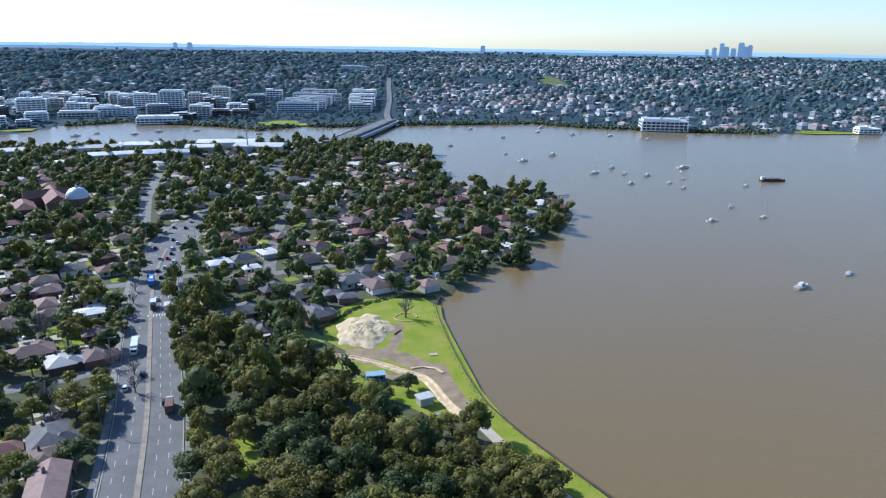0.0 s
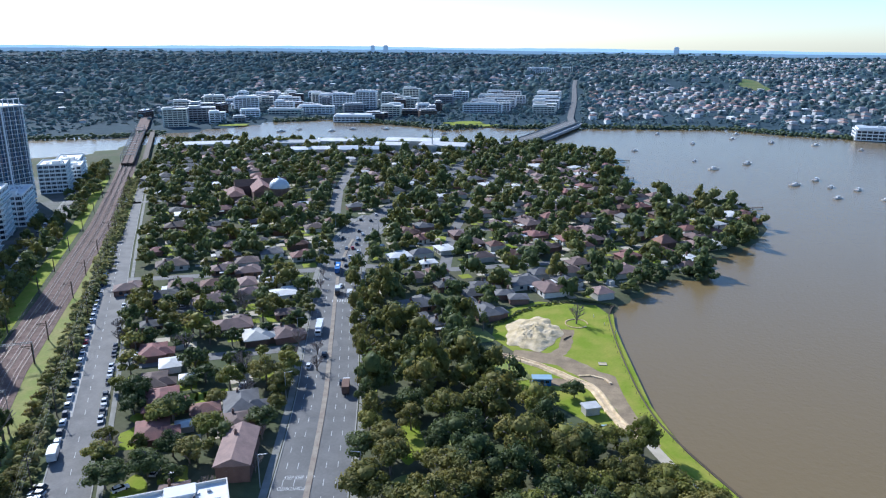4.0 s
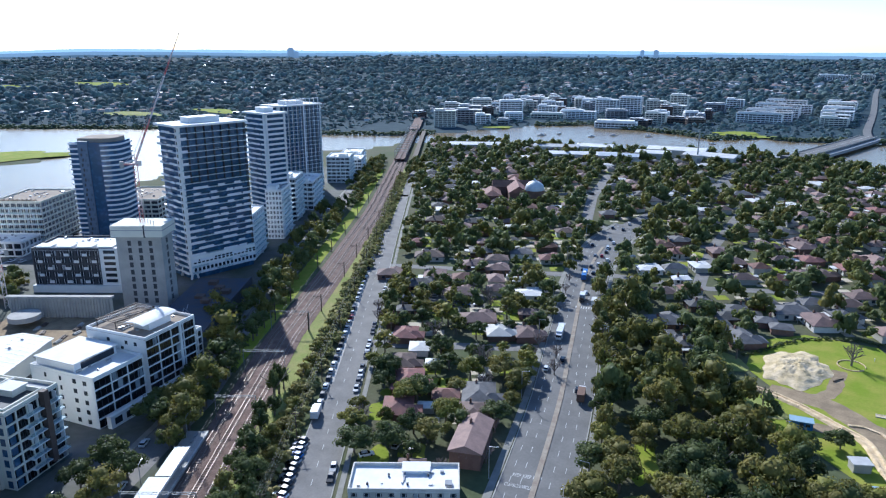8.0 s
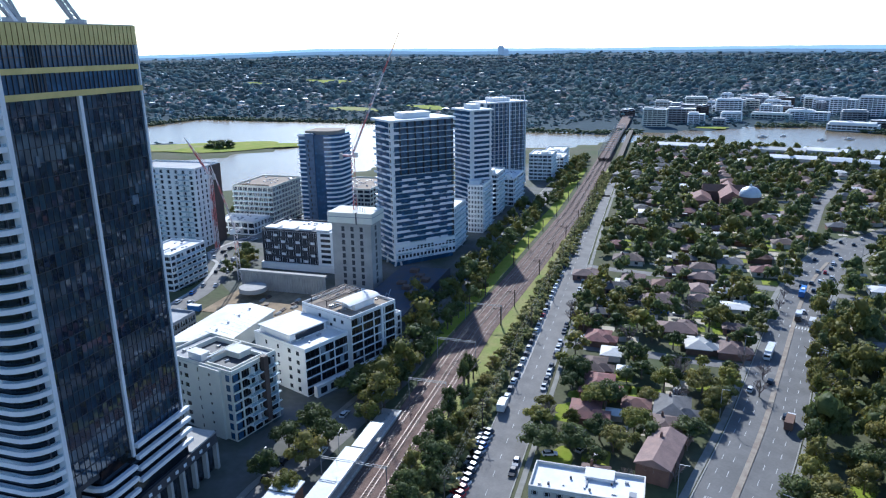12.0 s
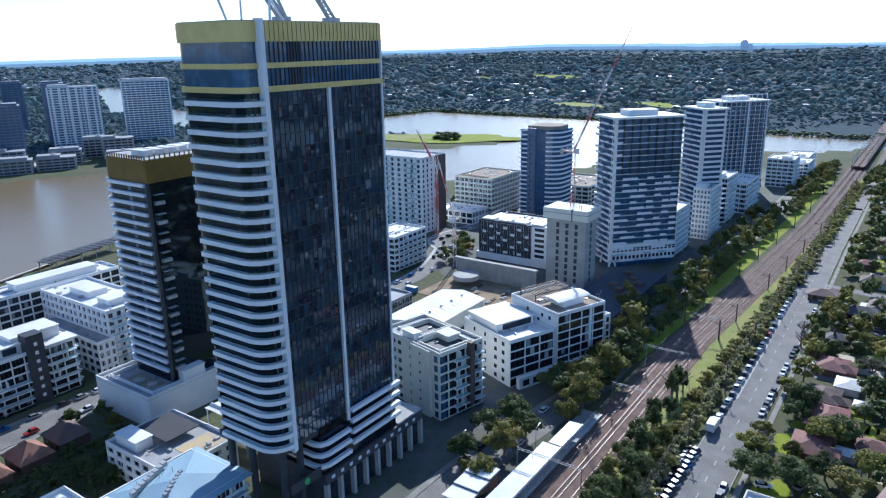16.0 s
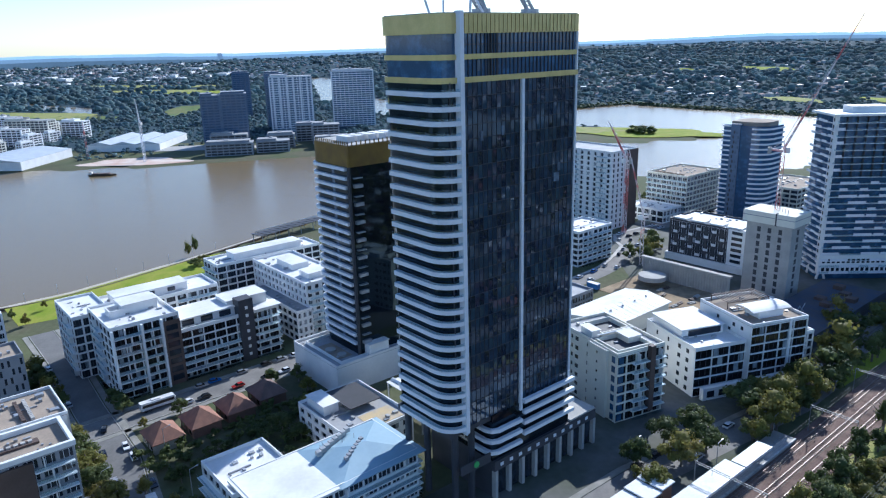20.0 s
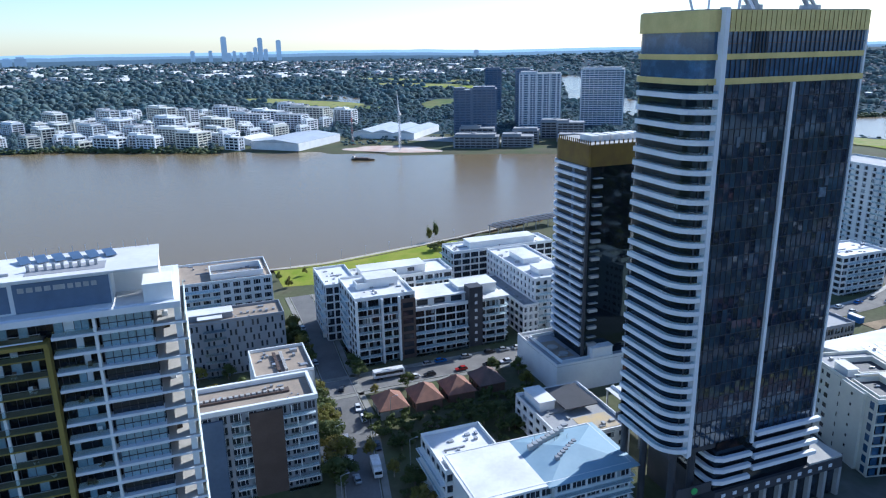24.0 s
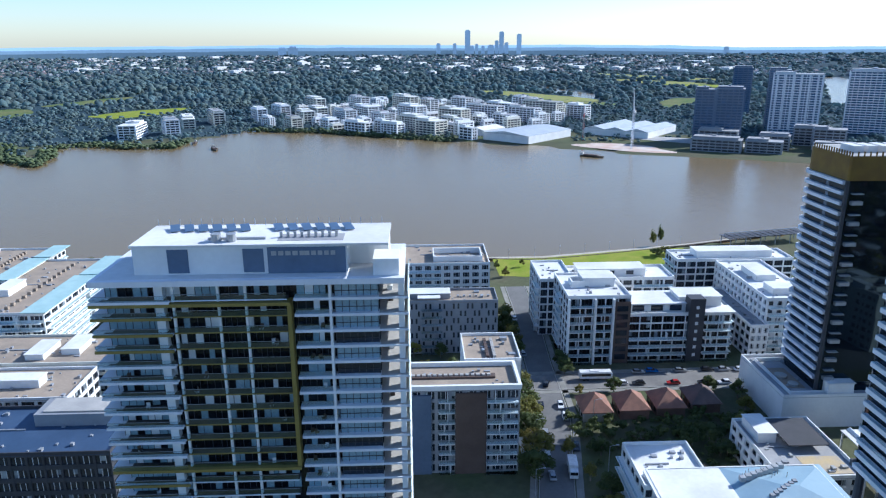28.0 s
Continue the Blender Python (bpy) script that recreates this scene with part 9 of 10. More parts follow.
for k, (x, y) in enumerate(tr[:-1]):
    a = 1.6 + 0.8 * noise.noise((x * 0.5, y * 0.5, 2))
    dx, dy = tr[k + 1][0] - x, tr[k + 1][1] - y
    q = math.hypot(dx, dy)
    nx, ny = -dy / q, dx / q
    for off, w, h in ((-1.2, a, 0.55), (1.2, a * 0.8, 0.4)):
        cx, cy, hh = x + dx / 2 + nx * off, y + dy / 2 + ny * off, h + 0.15 * noise.noise((x, y, off))
        trench.prism([(cx - dx * 0.8 - nx * w / 2, cy - dy * 0.8 - ny * w / 2), (cx + dx * 0.8 - nx * w / 2, cy + dy * 0.8 - ny * w / 2), (cx + dx * 0.8 + nx * w / 2, cy + dy * 0.8 + ny * w / 2), (cx - dx * 0.8 + nx * w / 2, cy - dy * 0.8 + ny * w / 2)], 0.1, 0.12 + hh,
                     [(cx - dx * 0.7 - nx * w / 5, cy - dy * 0.7 - ny * w / 5), (cx + dx * 0.7 - nx * w / 5, cy + dy * 0.7 - ny * w / 5), (cx + dx * 0.7 + nx * w / 5, cy + dy * 0.7 + ny * w / 5), (cx - dx * 0.7 + nx * w / 5, cy - dy * 0.7 + ny * w / 5)])
for (ax, ay), (bx, by) in (((-15, 236.5), (-11, 238)), ((-11, 238), (-6, 236.5)), ((-6, 236.5), (-3.5, 233.5))):
    trench.strip([(ax, ay), (bx, by)], 0.9, 0.1, 0.5)
tagged(part("trench_spoil", trench, M_SPOIL), "low ridges of sandy spoil along a dug trench", "spoil", kind="structure")
structure("path", Geo().strip(smooth_line([(8, 200), (20, 178), (36, 152), (60, 110)], 4), 3.6, 0.12), M_PATH, "pale gravel path along the bank", "path")
for k_, (x, y, w, d, t) in enumerate(((-50, 157, 7, 8, 20), (-50, 186, 5, 6, 40), (-60, 262, 8, 9, 20), (-40, 232, 8, 7, 30), (6, 163, 4, 6, 0))):
    drape("clearing", x, y, w, d, t, M_DRYGRASS, "small sunlit grassy clearing in the woods", 0.13 + 0.005 * k_, "lawn")
structure("lawn", Geo().strip(smooth_line([(-7, 302), (-3.5, 270), (5, 228), (16, 200), (29, 179), (42, 159), (66, 120)], 5), 5.4, 0.0, 0.16, -1.6), M_GRASS, "green grassed bank top", "lawn")
wall_line = smooth_line([(-7, 314), (-9, 300), (-2.4, 260), (7.6, 219.5), (16.2, 200), (28.6, 180), (41.5, 161), (66, 126), (90, 92)], 5)
structure("river_wall", Geo().strip(wall_line, 0.45, -3.0, 0.24, 1.3), M_TIMBER, "dark stone and timber river wall", "river wall")
fence = thing("park_fence", "thin dark post and rail fence along the bank", "fence")
part("rail", Geo().strip(wall_line, 0.08, 1.0, 1.1, 0.9), M_TIMBER, fence)
for x, y in wall_line[:45]:
    part("post", Geo().box(x - 0.06, y - 0.06, 0, x + 0.06, y + 0.06, 1.15), M_TIMBER, fence)
heap = Geo()
n, m = 64, 22
for j in range(m + 1):
    for k in range(n):
        a, q = k * math.tau / n, j / m
        r = 1 + 0.08 * math.sin(2 * a + 2.6) + 0.08 * math.sin(5 * a) + 0.05 * math.sin(11 * a)
        x, y = 11.0 * q * r * math.cos(a), 18 * q * r * math.sin(a)
        h = 2.3 * (1 - q ** 2.0) + (0.8 * noise.noise((x * 0.3, y * 0.3, 0)) + 0.5 * noise.noise((x * 0.9, y * 0.9, 4)) + 0.35 * noise.noise((x * 2.1, y * 2.1, 7))) * min(1, (1 - q) * 3)
        heap.v.append((x, y, max(0.03, h)))
for j in range(m):
    heap.f += [(j * n + k, (j + 1) * n + k, (j + 1) * n + (k + 1) % n, j * n + (k + 1) % n) for k in range(n)]
mound = new("sand_mound", heap.mesh("sand_mound", M_SAND, True))
mound.matrix_basis = pose(-36.8, 271.5, 0.1, 0, 0, -6)
tagged(mound, "large pale heap of sand and rubble on the lawn", "sand heap")
shed = thing("site_shed", "small blue metal site shed with a pale roof", "shed", pose(-27, 227, 0, 0, 0, 14))
part("wall_shell", Geo().box(-3.2, -1.6, 0.1, 3.2, 1.6, 2.6), M_BLUESHED, shed)
part("roof", Geo().box(-3.5, -1.9, 2.6, 3.5, 1.9, 2.8), M_BLUEROOF, shed)
part("door", Geo().box(-0.6, -1.66, 0.1, 0.6, -1.6, 2.2), M_DARK, shed)
part("window", Geo().box(1.2, -1.66, 1.2, 2.4, -1.6, 2.1), M_GLASS, shed)
hut = thing("hut", "small grey hut with a pale skillion roof", "hut", pose(-9, 211, 0, 0, 0, 30))
part("wall_shell", Geo().box(-2.4, -1.8, 0, 2.4, 1.8, 2.6), M_WEATHER, hut)
part("roof", Geo().prism([(-2.8, -2.2), (2.8, -2.2), (2.8, 2.2), (-2.8, 2.2)], 2.6, 3.0), M_TILE_LIGHT, hut)
tarp = thing("tarpaulin", "pale blue tarpaulin on a frame beside the trees", "tarpaulin", pose(-3, 199.5, 0, 0, 0, 20))
part("sheet", Geo().box(-1.6, -3, 1.4, 1.6, 3, 1.5), M_BLUEROOF, tarp)
for x, y in ((-1.5, -2.9), (1.5, -2.9), (1.5, 2.9), (-1.5, 2.9)):
    part("leg", Geo().box(x - 0.05, y - 0.05, 0, x + 0.05, y + 0.05, 1.4), M_STEEL, tarp)
for x, y in ((-8.6, 247.8),):
    bed = thing("garden_bed", "small square sandy garden bed in the lawn", "garden bed", pose(x, y, 0.08, 0, 0, 10))
    part("edging", rim(3, 2.2, 0, 0.25, 0.3), M_PATH, bed)
    part("soil", Geo().box(0.3, 0.3, 0, 2.7, 1.9, 0.15), M_SAND, bed)
edging = Geo()
for k in range(30):
    a, b = k * math.tau / 32, (k + 0.9) * math.tau / 32
    edging.beam((4.7 * math.cos(a), 4.9 * math.sin(a), 0.14), (4.7 * math.cos(b), 4.9 * math.sin(b), 0.14), 0.34)
ring_ = thing("tree_ring", "pale stone ring edging round the leafless tree", "edging", pose(-20.5, 286.5, 0.08))
part("edging", edging, M_SPOIL, ring_)
log_ = thing("fallen_log", "dark fallen log lying on the lawn", "log", pose(-22.5, 270, 0.1, 0, 0, 62))
part("trunk", Geo().beam((-2.6, 0, 0.25), (0.4, 0.25, 0.25), 0.42).beam((0.4, 0.25, 0.25), (2.6, -0.1, 0.22), 0.3), M_TIMBER, log_)
scatter("boundary_hedge", SHRUB, [(px + rng.uniform(-0.5, 0.5), py + rng.uniform(-0.5, 0.5), 0.0, rng.uniform(2.2, 3.4), rng.uniform(1.1, 1.9)) for px, py in smooth_line([(-56, 272), (-50, 282), (-46, 292), (-40, 302), (-30, 310), (-20, 314), (-7, 313)], 1.2)], M_LEAF2, "low dark hedge along the back of the lawn", "hedge")
barrier = thing("barrier", "orange plastic barrier beside the site shed", "barrier", pose(-37, 229, 0, 0, 0, 20))
part("panel", Geo().prism([(-2, -0.3), (2, -0.3), (2, 0.3), (-2, 0.3)], 0.1, 1.0, [(-1.9, -0.1), (1.9, -0.1), (1.9, 0.1), (-1.9, 0.1)]), M_ORANGE, barrier)
for k in range(3):
    a = thing("park_marker", "white marker stake in the lawn", "stake", pose(-14 + k * 5, 296 - k * 8, 0))
    part("stake", Geo().box(-0.1, -0.1, 0, 0.1, 0.1, 1.3), M_WHITE, a)
# west riverside lawn with its path
sheet("lawn", [(-303, -163), (-326, -180), (-345, -158), (-364, -141), (-392, -115), (-404, -98), (-372, -92), (-340, -112), (-318, -132)], 0.08, M_GRASS, "bright green riverside lawn", "lawn")
structure("path", Geo().strip([(-318, -196), (-345, -158), (-410, -100), (-470, -55)], 3, 0.1), M_PATH, "pale promenade path along the west bank", "path")
structure("river_wall", Geo().strip(smooth_line(WEST_SHORE[6:11], 12), 1.0, -3, 0.2, 1.2), M_TIMBER, "dark stone river wall on the west bank", "river wall")
for k in range(9):
    lp = thing("lamp_post", "slim grey promenade lamp post", "lamp post", pose(-322 - k * 11, -184 + k * 10.3, 0))
    part("pole", Geo().cyl(0, 0, 0, 5, 0.09, 0.06, 6), M_STEEL, lp)
    part("head", Geo().box(-0.5, -0.12, 4.95, 0.3, 0.12, 5.1), M_STEEL, lp)
wharf = thing("wharf_canopy", "long dark slatted steel canopy by the river", "canopy", pose(-440, -62, 0, 0, 0, 137))
for k in range(12):
    part("roof_slat", Geo().box(-26 + k * 4.4, -5, 5.2, -22.4 + k * 4.4, 5, 5.5), M_DARK, wharf)
for k in range(6):
    part("post", Geo().box(-25 + k * 10, -4.6, 0, -24.6 + k * 10, -4.2, 5.2), M_STEEL, wharf)
    part("post", Geo().box(-25 + k * 10, 4.2, 0, -24.6 + k * 10, 4.6, 5.2), M_STEEL, wharf)
part("frame", Geo().beam((-26, 0, 7.5), (26, 0, 7.5), 0.4).beam((-26, 0, 5.4), (-26, 0, 7.5), 0.3).beam((26, 0, 5.4), (26, 0, 7.5), 0.3), M_STEEL, wharf)

# garden lawns between the bungalows
for s, e, w, d in ((180, 23, 17, 9), (184, 12, 12, 8), (222, 22, 8, 7), (238, 24, 7, 8), (212, 24, 9, 8), (206, 24, 5, 8), (226, 4, 18, 4), (214, 6, 6, 4), (252, 24, 6, 8), (168, 26, 8, 4), (330, 16, 14, 5), (350, -4, 9, 8), (300, -24, 6, 5)):
    x, y = grid(s, e)
    drape("garden_lawn", x, y, w / 2, d / 2, TURN, M_GRASS, "small bright green garden lawn", 0.045, "lawn")
for x, y, w, d, t in ((-150, 350, 5, 18, 20), (-57, 396, 10, 7, 20), (-90, 452, 12, 6, 10), (-30, 300, 16, 5, 5), (-88.5, 226, 2.5, 22, 18), (-60, 180, 4, 14, 20), (-115, 400, 10, 6, 30), (-120, 470, 9, 6, 0)):
    drape("garden_lawn", x, y, w, d, t, M_GRASS, "strip of bright green grass between trees", 0.045, "lawn")
sheet("car_park", [grid(306, 25), grid(306, -14), grid(324, -14), grid(324, 25)], 0.07, M_ASPHALT, "small asphalt car park between houses", "car park")

# ---- station ----
M_CANOPY = material("canopy_metal", (0.33, 0.36, 0.39), 0.55, 0.1, rgb2=(0.27, 0.30, 0.33), scale=0.2)
plat = thing("station_platform", "concrete railway platform with pale canopies", "platform", pose(*grid(60, 75.6), 0, 0, 0, TURN))
part("deck", Geo().box(0, 0, 0, 134, 6.4, 1.35), M_CONCRETE, plat)
part("edge", Geo().box(0, -0.15, 1.0, 134, 0.3, 1.42), M_LINE, plat, "white platform edge")
for a, b in ((58, 104), (104.6, 119)):
    can = part("canopy", Geo().box(a, 0.2, 4.6, b, 5.6 if a < 100 else 4.2, 5.0), M_CANOPY, plat, "blue-grey canopy roof")
    part("fascia", Geo().box(a, -0.1, 4.3, b, 0.2, 5.1), M_BAND, can)
    for k in range(int((b - a) / 6)):
        part("post", Geo().box(a + 2 + k * 6, 2.8, 1.35, a + 2.3 + k * 6, 3.1, 4.6), M_STEEL, can)
for k in range(4):
    part("bench", Geo().box(120 + k * 3.4, 2.5, 1.35, 122 + k * 3.4, 3.2, 1.9), M_STEEL, plat)
ent = thing("station_entrance", "small brick station building with curved white roofs", "station building", pose(*grid(128, 84.5), 0, 0, 0, TURN))
part("wall_shell", Geo().box(0, 0, 0, 16, 6, 4.6), M_BRICK, ent)
for k in range(3):
    part("roof_wave", Geo().prism([(k * 5.6 - 0.6, -0.8), (k * 5.6 + 4.8, -0.8), (k * 5.6 + 4.8, 6.8), (k * 5.6 - 0.6, 6.8)], 4.6 + 0.5 * k, 5.0 + 0.5 * k), M_ROOFWHITE, ent)
part("window", Geo().box(2, -0.06, 1.2, 12, 0, 3.4), M_GLASS, ent)


M_WIRE = material("dark_wire", (0.10, 0.10, 0.105), 0.6, 0.3, scale=1)
M_PORTAL = material("dull_steel", (0.22, 0.23, 0.245), 0.6, 0.4, scale=0.6)


def portal(s, e0, e1, h=8.2):
    root = thing("catenary_portal", "grey steel lattice catenary portal over the tracks", "catenary portal", pose(*grid(s, 0), 0, 0, 0, TURN), "catenary portals")
    for e in (e0, e1):
        part("post", Geo().beam((-0.15, e, 0), (-0.15, e, h + 0.6), 0.12).beam((0.15, e, 0), (0.15, e, h + 0.6), 0.12), M_PORTAL, root)
    g = Geo().beam((0, e0, h), (0, e1, h), 0.12).beam((0, e0, h + 0.6), (0, e1, h + 0.6), 0.12)
    n = int((e1 - e0) / 1.2)
    for k in range(n):
        a, b = e0 + (e1 - e0) * k / n, e0 + (e1 - e0) * (k + 1) / n
        g.beam((0, a, h if k % 2 else h + 0.6), (0, b, h + 0.6 if k % 2 else h), 0.07)
    part("beam", g, M_PORTAL, root)
    for k in range(3):
        e = e0 + (e1 - e0) * (0.25 + 0.25 * k)
        part("dropper", Geo().beam((0, e, h), (0, e, h - 1.6), 0.09), M_PORTAL, root)


def single(s, e):
    root = thing("catenary_mast", "single rusty steel catenary mast beside the tracks", "catenary mast", pose(*grid(s, e), 0, 0, 0, TURN), "catenary masts")
    part("post", Geo().beam((0, 0, 0), (0, 0, 8.4), 0.4), M_TIMBER, root)
    part("arm", Geo().beam((0, 0, 7.2), (0, 3.4, 7.6), 0.18).beam((0, 0, 6.2), (0, 3.4, 7.4), 0.12), M_TIMBER, root)


for s, a, b in ((152, 64, 83), (203, 63, 76), (238, 62, 77), (278, 61, 77)):
    portal(s, a, b)
for k, s in enumerate((277, 300, 350, 385, 425, 470, 520, 575, 635)):
    single(s, float(np.interp(s, [270, 350, 500, 640], [61.5, 57, 49.8, 48.8])))
    single(s + 12, float(np.interp(s, [270, 350, 500, 640], [78.5, 73, 66, 65])))
wires = Geo()
for off in (-4.4, 0.0, 4.4):
    for z in (5.6, 7.0):
        for (ax, ay), (bx, by) in zip(RAIL[:-1], RAIL[1:]):
            d = Vector((bx - ax, by - ay)).normalized()
            q = Vector((-d.y, d.x)) * off
            wires.beam((ax + q.x, ay + q.y, z), (bx + q.x, by + q.y, z), 0.025)
tagged(part("overhead_wires", wires, M_WIRE), "thin overhead wires above the railway", "cables", kind="stuff")


def power_pole(s, e, turn=0):
    root = thing("power_pole", "timber power pole with crossarm and wires", "power pole", pose(*grid(s, e), 0, 0, 0, TURN + turn), "street power poles")
    part("pole", Geo().cyl(0, 0, 0, 10.5, 0.2, 0.13, 7), M_TIMBER, root)
    part("crossarm", Geo().box(-0.08, -1.2, 9.6, 0.08, 1.2, 9.8), M_TIMBER, root)


pole_s = [150, 190, 232, 275, 320, 368, 418, 470, 525]
for s in pole_s:
    power_pole(s, 47.4)
cable = Geo()
for s0, s1 in zip(pole_s[:-1], pole_s[1:]):
    for q in (-1.0, -0.4, 0.4, 1.0):
        pts = [(*grid(s0 + (s1 - s0) * t / 6, 47.4 + q), 9.9 - 3.2 * (t / 6) * (1 - t / 6)) for t in range(7)]
        for p, r in zip(pts[:-1], pts[1:]):
            cable.beam(p, r, 0.03)
tagged(part("power_cables", cable, M_WIRE), "slack power cables between the street poles", "cables", kind="stuff")
pyl = thing("lattice_mast", "slim grey lattice mast near the north tip", "mast", pose(-216, 734, 0))
part("shaft", Geo().cyl(0, 0, 0, 34, 0.9, 0.5, 6), M_STEEL, pyl)
for z in (24, 28, 32):
    part("arm", Geo().beam((-4, 0, z), (4, 0, z), 0.4), M_STEEL, pyl)

# sheds at the north tip of the peninsula
for x, y, w, d, h, t in ((-457, 690, 60, 20, 7, 30), (-372, 728, 50, 18, 7, 20), (-334, 748, 40, 22, 8, 15), (-322, 690, 70, 18, 7, 25), (-286, 700, 40, 18, 7, 20), (-248, 768, 60, 26, 9, 10), (-205, 745, 50, 30, 9, 0), (-262, 735, 34, 20, 8, 10)):
    root = thing("boat_works", "long low industrial shed with a pale metal roof", "shed", pose(x, y, 0, 0, 0, t), "waterside sheds")
    part("wall_shell", Geo().box(-w / 2, -d / 2, 0, w / 2, d / 2, h), M_WEATHER, root)
    part("roof", Geo().hip(-w / 2 - 0.6, -d / 2 - 0.6, w / 2 + 0.6, d / 2 + 0.6, h, h + 2.2, 0.2), rng.choice((M_METALROOF, M_ROOFWHITE, M_TILE_LIGHT)), root)
    for k in range(2):
        part("roller_door", Geo().box(-w / 2 + 4 + k * w / 4.5, -d / 2 - 0.06, 0, -w / 2 + 8 + k * w / 4.5, -d / 2, h * 0.7), M_STEEL, root)

# ---- vehicles ----
def profile(pts, y0, y1):
    """A solid from a side outline in x, z, between two widths."""
    g = Geo()
    n_ = len(pts)
    g.v = [(x, y0, z) for x, z in pts] + [(x, y1, z) for x, z in pts]
    g.f = [tuple(range(n_)), tuple(range(2 * n_ - 1, n_ - 1, -1))] + [(k, n_ + k, n_ + (k + 1) % n_, (k + 1) % n_) for k in range(n_)]
    return g


PAINTS = {"white": M_CARWHITE, "dark": M_CARDARK, "silver": M_CARSILVER, "blue": M_CARBLUE, "red": M_CARRED}
car_body = {k: profile([(-2.2, 0.3), (2.2, 0.3), (2.25, 0.7), (1.1, 0.92), (-1.9, 0.98), (-2.25, 0.75)], -0.88, 0.88).mesh("body", m) for k, m in PAINTS.items()}
car_roof = {k: profile([(-1.55, 1.42), (0.25, 1.42), (0.1, 1.5), (-1.4, 1.5)], -0.68, 0.68).mesh("roof", m) for k, m in PAINTS.items()}
car_glass = profile([(-2.0, 0.95), (1.15, 0.9), (0.3, 1.42), (-1.6, 1.42)], -0.76, 0.76).mesh("windows", M_CARGLASS)
wheel_g = Geo().cyl(0, 0, -0.11, 0.11, 0.32, n=10)
wheel_mesh = wheel_g.mesh("wheel", M_RUBBER)
CARSAY = {"white": "white sedan on the asphalt", "dark": "dark sedan on the asphalt", "silver": "silver hatchback on the asphalt", "blue": "blue hatchback on the asphalt", "red": "red hatchback on the asphalt"}


def car(x, y, turn, paint=None, z=0.1):
    paint = paint or rng.choices(("white", "dark", "silver", "blue", "red"), (6, 6, 5, 1, 0.8))[0]
    root = thing("car", CARSAY[paint], "car", pose(x, y, z, 0, 0, turn), "cars on the streets")
    part("body", car_body[paint], None, root), part("roof", car_roof[paint], None, root), part("glasshouse", car_glass, None, root)
    if math.hypot(x, y) > 215:
        return root
    for a in (-1.35, 1.35):
        for b in (-0.8, 0.8):
            part("wheel", wheel_mesh, None, root, at=pose(a, b, 0.32, 90, 0, 0))
    return root


def lorry(x, y, turn, length, cab, box, label, z=0.1):
    root = thing("truck" if "bus" not in label else "bus", label, "bus" if "bus" in label else "truck", pose(x, y, z, 0, 0, turn))
    part("body", Geo().box(-length / 2, -1.25, 0.8, length / 2 - (2.1 if "bus" not in label else 0.4), 1.25, 3.3), box, root)
    part("cab", Geo().box(length / 2 - (2.0 if "bus" not in label else 0.4), -1.15, 0.5, length / 2, 1.15, 2.6), cab, root)
    part("chassis", Geo().box(-length / 2 + 0.2, -0.9, 0.5, length / 2 - 0.2, 0.9, 0.8), M_DARK, root)
    if "bus" in label:
        for q in (-1.28, 1.25):
            part("window_band", Geo().box(-length / 2 + 0.5, q, 1.7, length / 2 - 0.6, q + 0.03, 2.7), M_CARGLASS, root)
        part("roof_unit", Geo().box(-2, -0.7, 3.3, 1, 0.7, 3.6), M_ROOFWHITE, root)
    else:
        part("windscreen", Geo().box(length / 2 - 0.05, -1.0, 1.5, length / 2 + 0.03, 1.0, 2.4), M_CARGLASS, root)
    for a in (-length / 2 + 1.5, -length / 2 + 2.8, length / 2 - 1.5):
        for b in (-1.05, 1.05):
            part("wheel", wheel_mesh, None, root, at=pose(a, b, 0.45, 90, 0, 0) @ Matrix.Diagonal((1.4, 1.4, 1.4, 1)))
    return root


AV = 110.0   # the arterial road's heading
for x, y, p in ((-135.9, 303, "white"), (-181, 419, "dark"), (-177, 431, "dark"), (-170, 385, "dark"), (-160, 384, "white"), (-161.6, 396, "white"), (-155.7, 366, "red"), (-150.6, 349.5, "white"), (-146.2, 334, "dark"), (-166.7, 403, "dark"), (-138, 324, "blue"), (-110, 227.6, "dark"), (-111.3, 217, "white"), (-94.2, 208, "dark"),
                (-153, 336, "dark"), (-159, 364.6, "silver"), (-161, 386.4, "silver"), (-169.6, 430.6, "dark"), (-149.7, 360, "white"), (-104, 263, "blue"), (-157, 375, "dark"), (-152, 344, "dark"), (-172, 447, "white"), (-165, 452, "dark"), (-168, 475, "silver"), (-174, 500, "dark"), (-164, 520, "white"), (-171, 560, "silver"), (-163, 580, "white"), (-160, 610, "dark"), (-168, 640, "white"), (-172, 690, "white"), (-165, 720, "silver"), (-160, 750, "dark")):
    car(x, y, AV + rng.uniform(-3, 3), p)
car(-67, 139, AV, "blue")
lorry(-126, 291, AV, 7.5, M_CARWHITE, M_CARWHITE, "white box truck on the arterial road")
lorry(-133, 293, AV + 180, 7.0, M_CARDARK, M_CARWHITE, "dark-cabbed white box truck on the road")
lorry(-122, 249, AV + 180, 12, M_CARWHITE, M_CARWHITE, "long white semi-trailer in the kerb lane")
lorry(-91, 204, AV, 8.5, M_CARWHITE, M_BRICK, "flat truck with a red-brown load on the road")
lorry(-147, 325, AV, 12, M_CARWHITE, M_CARBLUE, "blue and white city bus in traffic")
ST = TURN
s = 214.0
while s < 640:          # parallel row on the railway side
    if rng.random() < 0.86:
        car(*grid(s, 44.8 + 0.008 * (s - 214)), ST + rng.uniform(-2, 2), z=0.12)
    s += 6.0 if s < 420 else 8.5
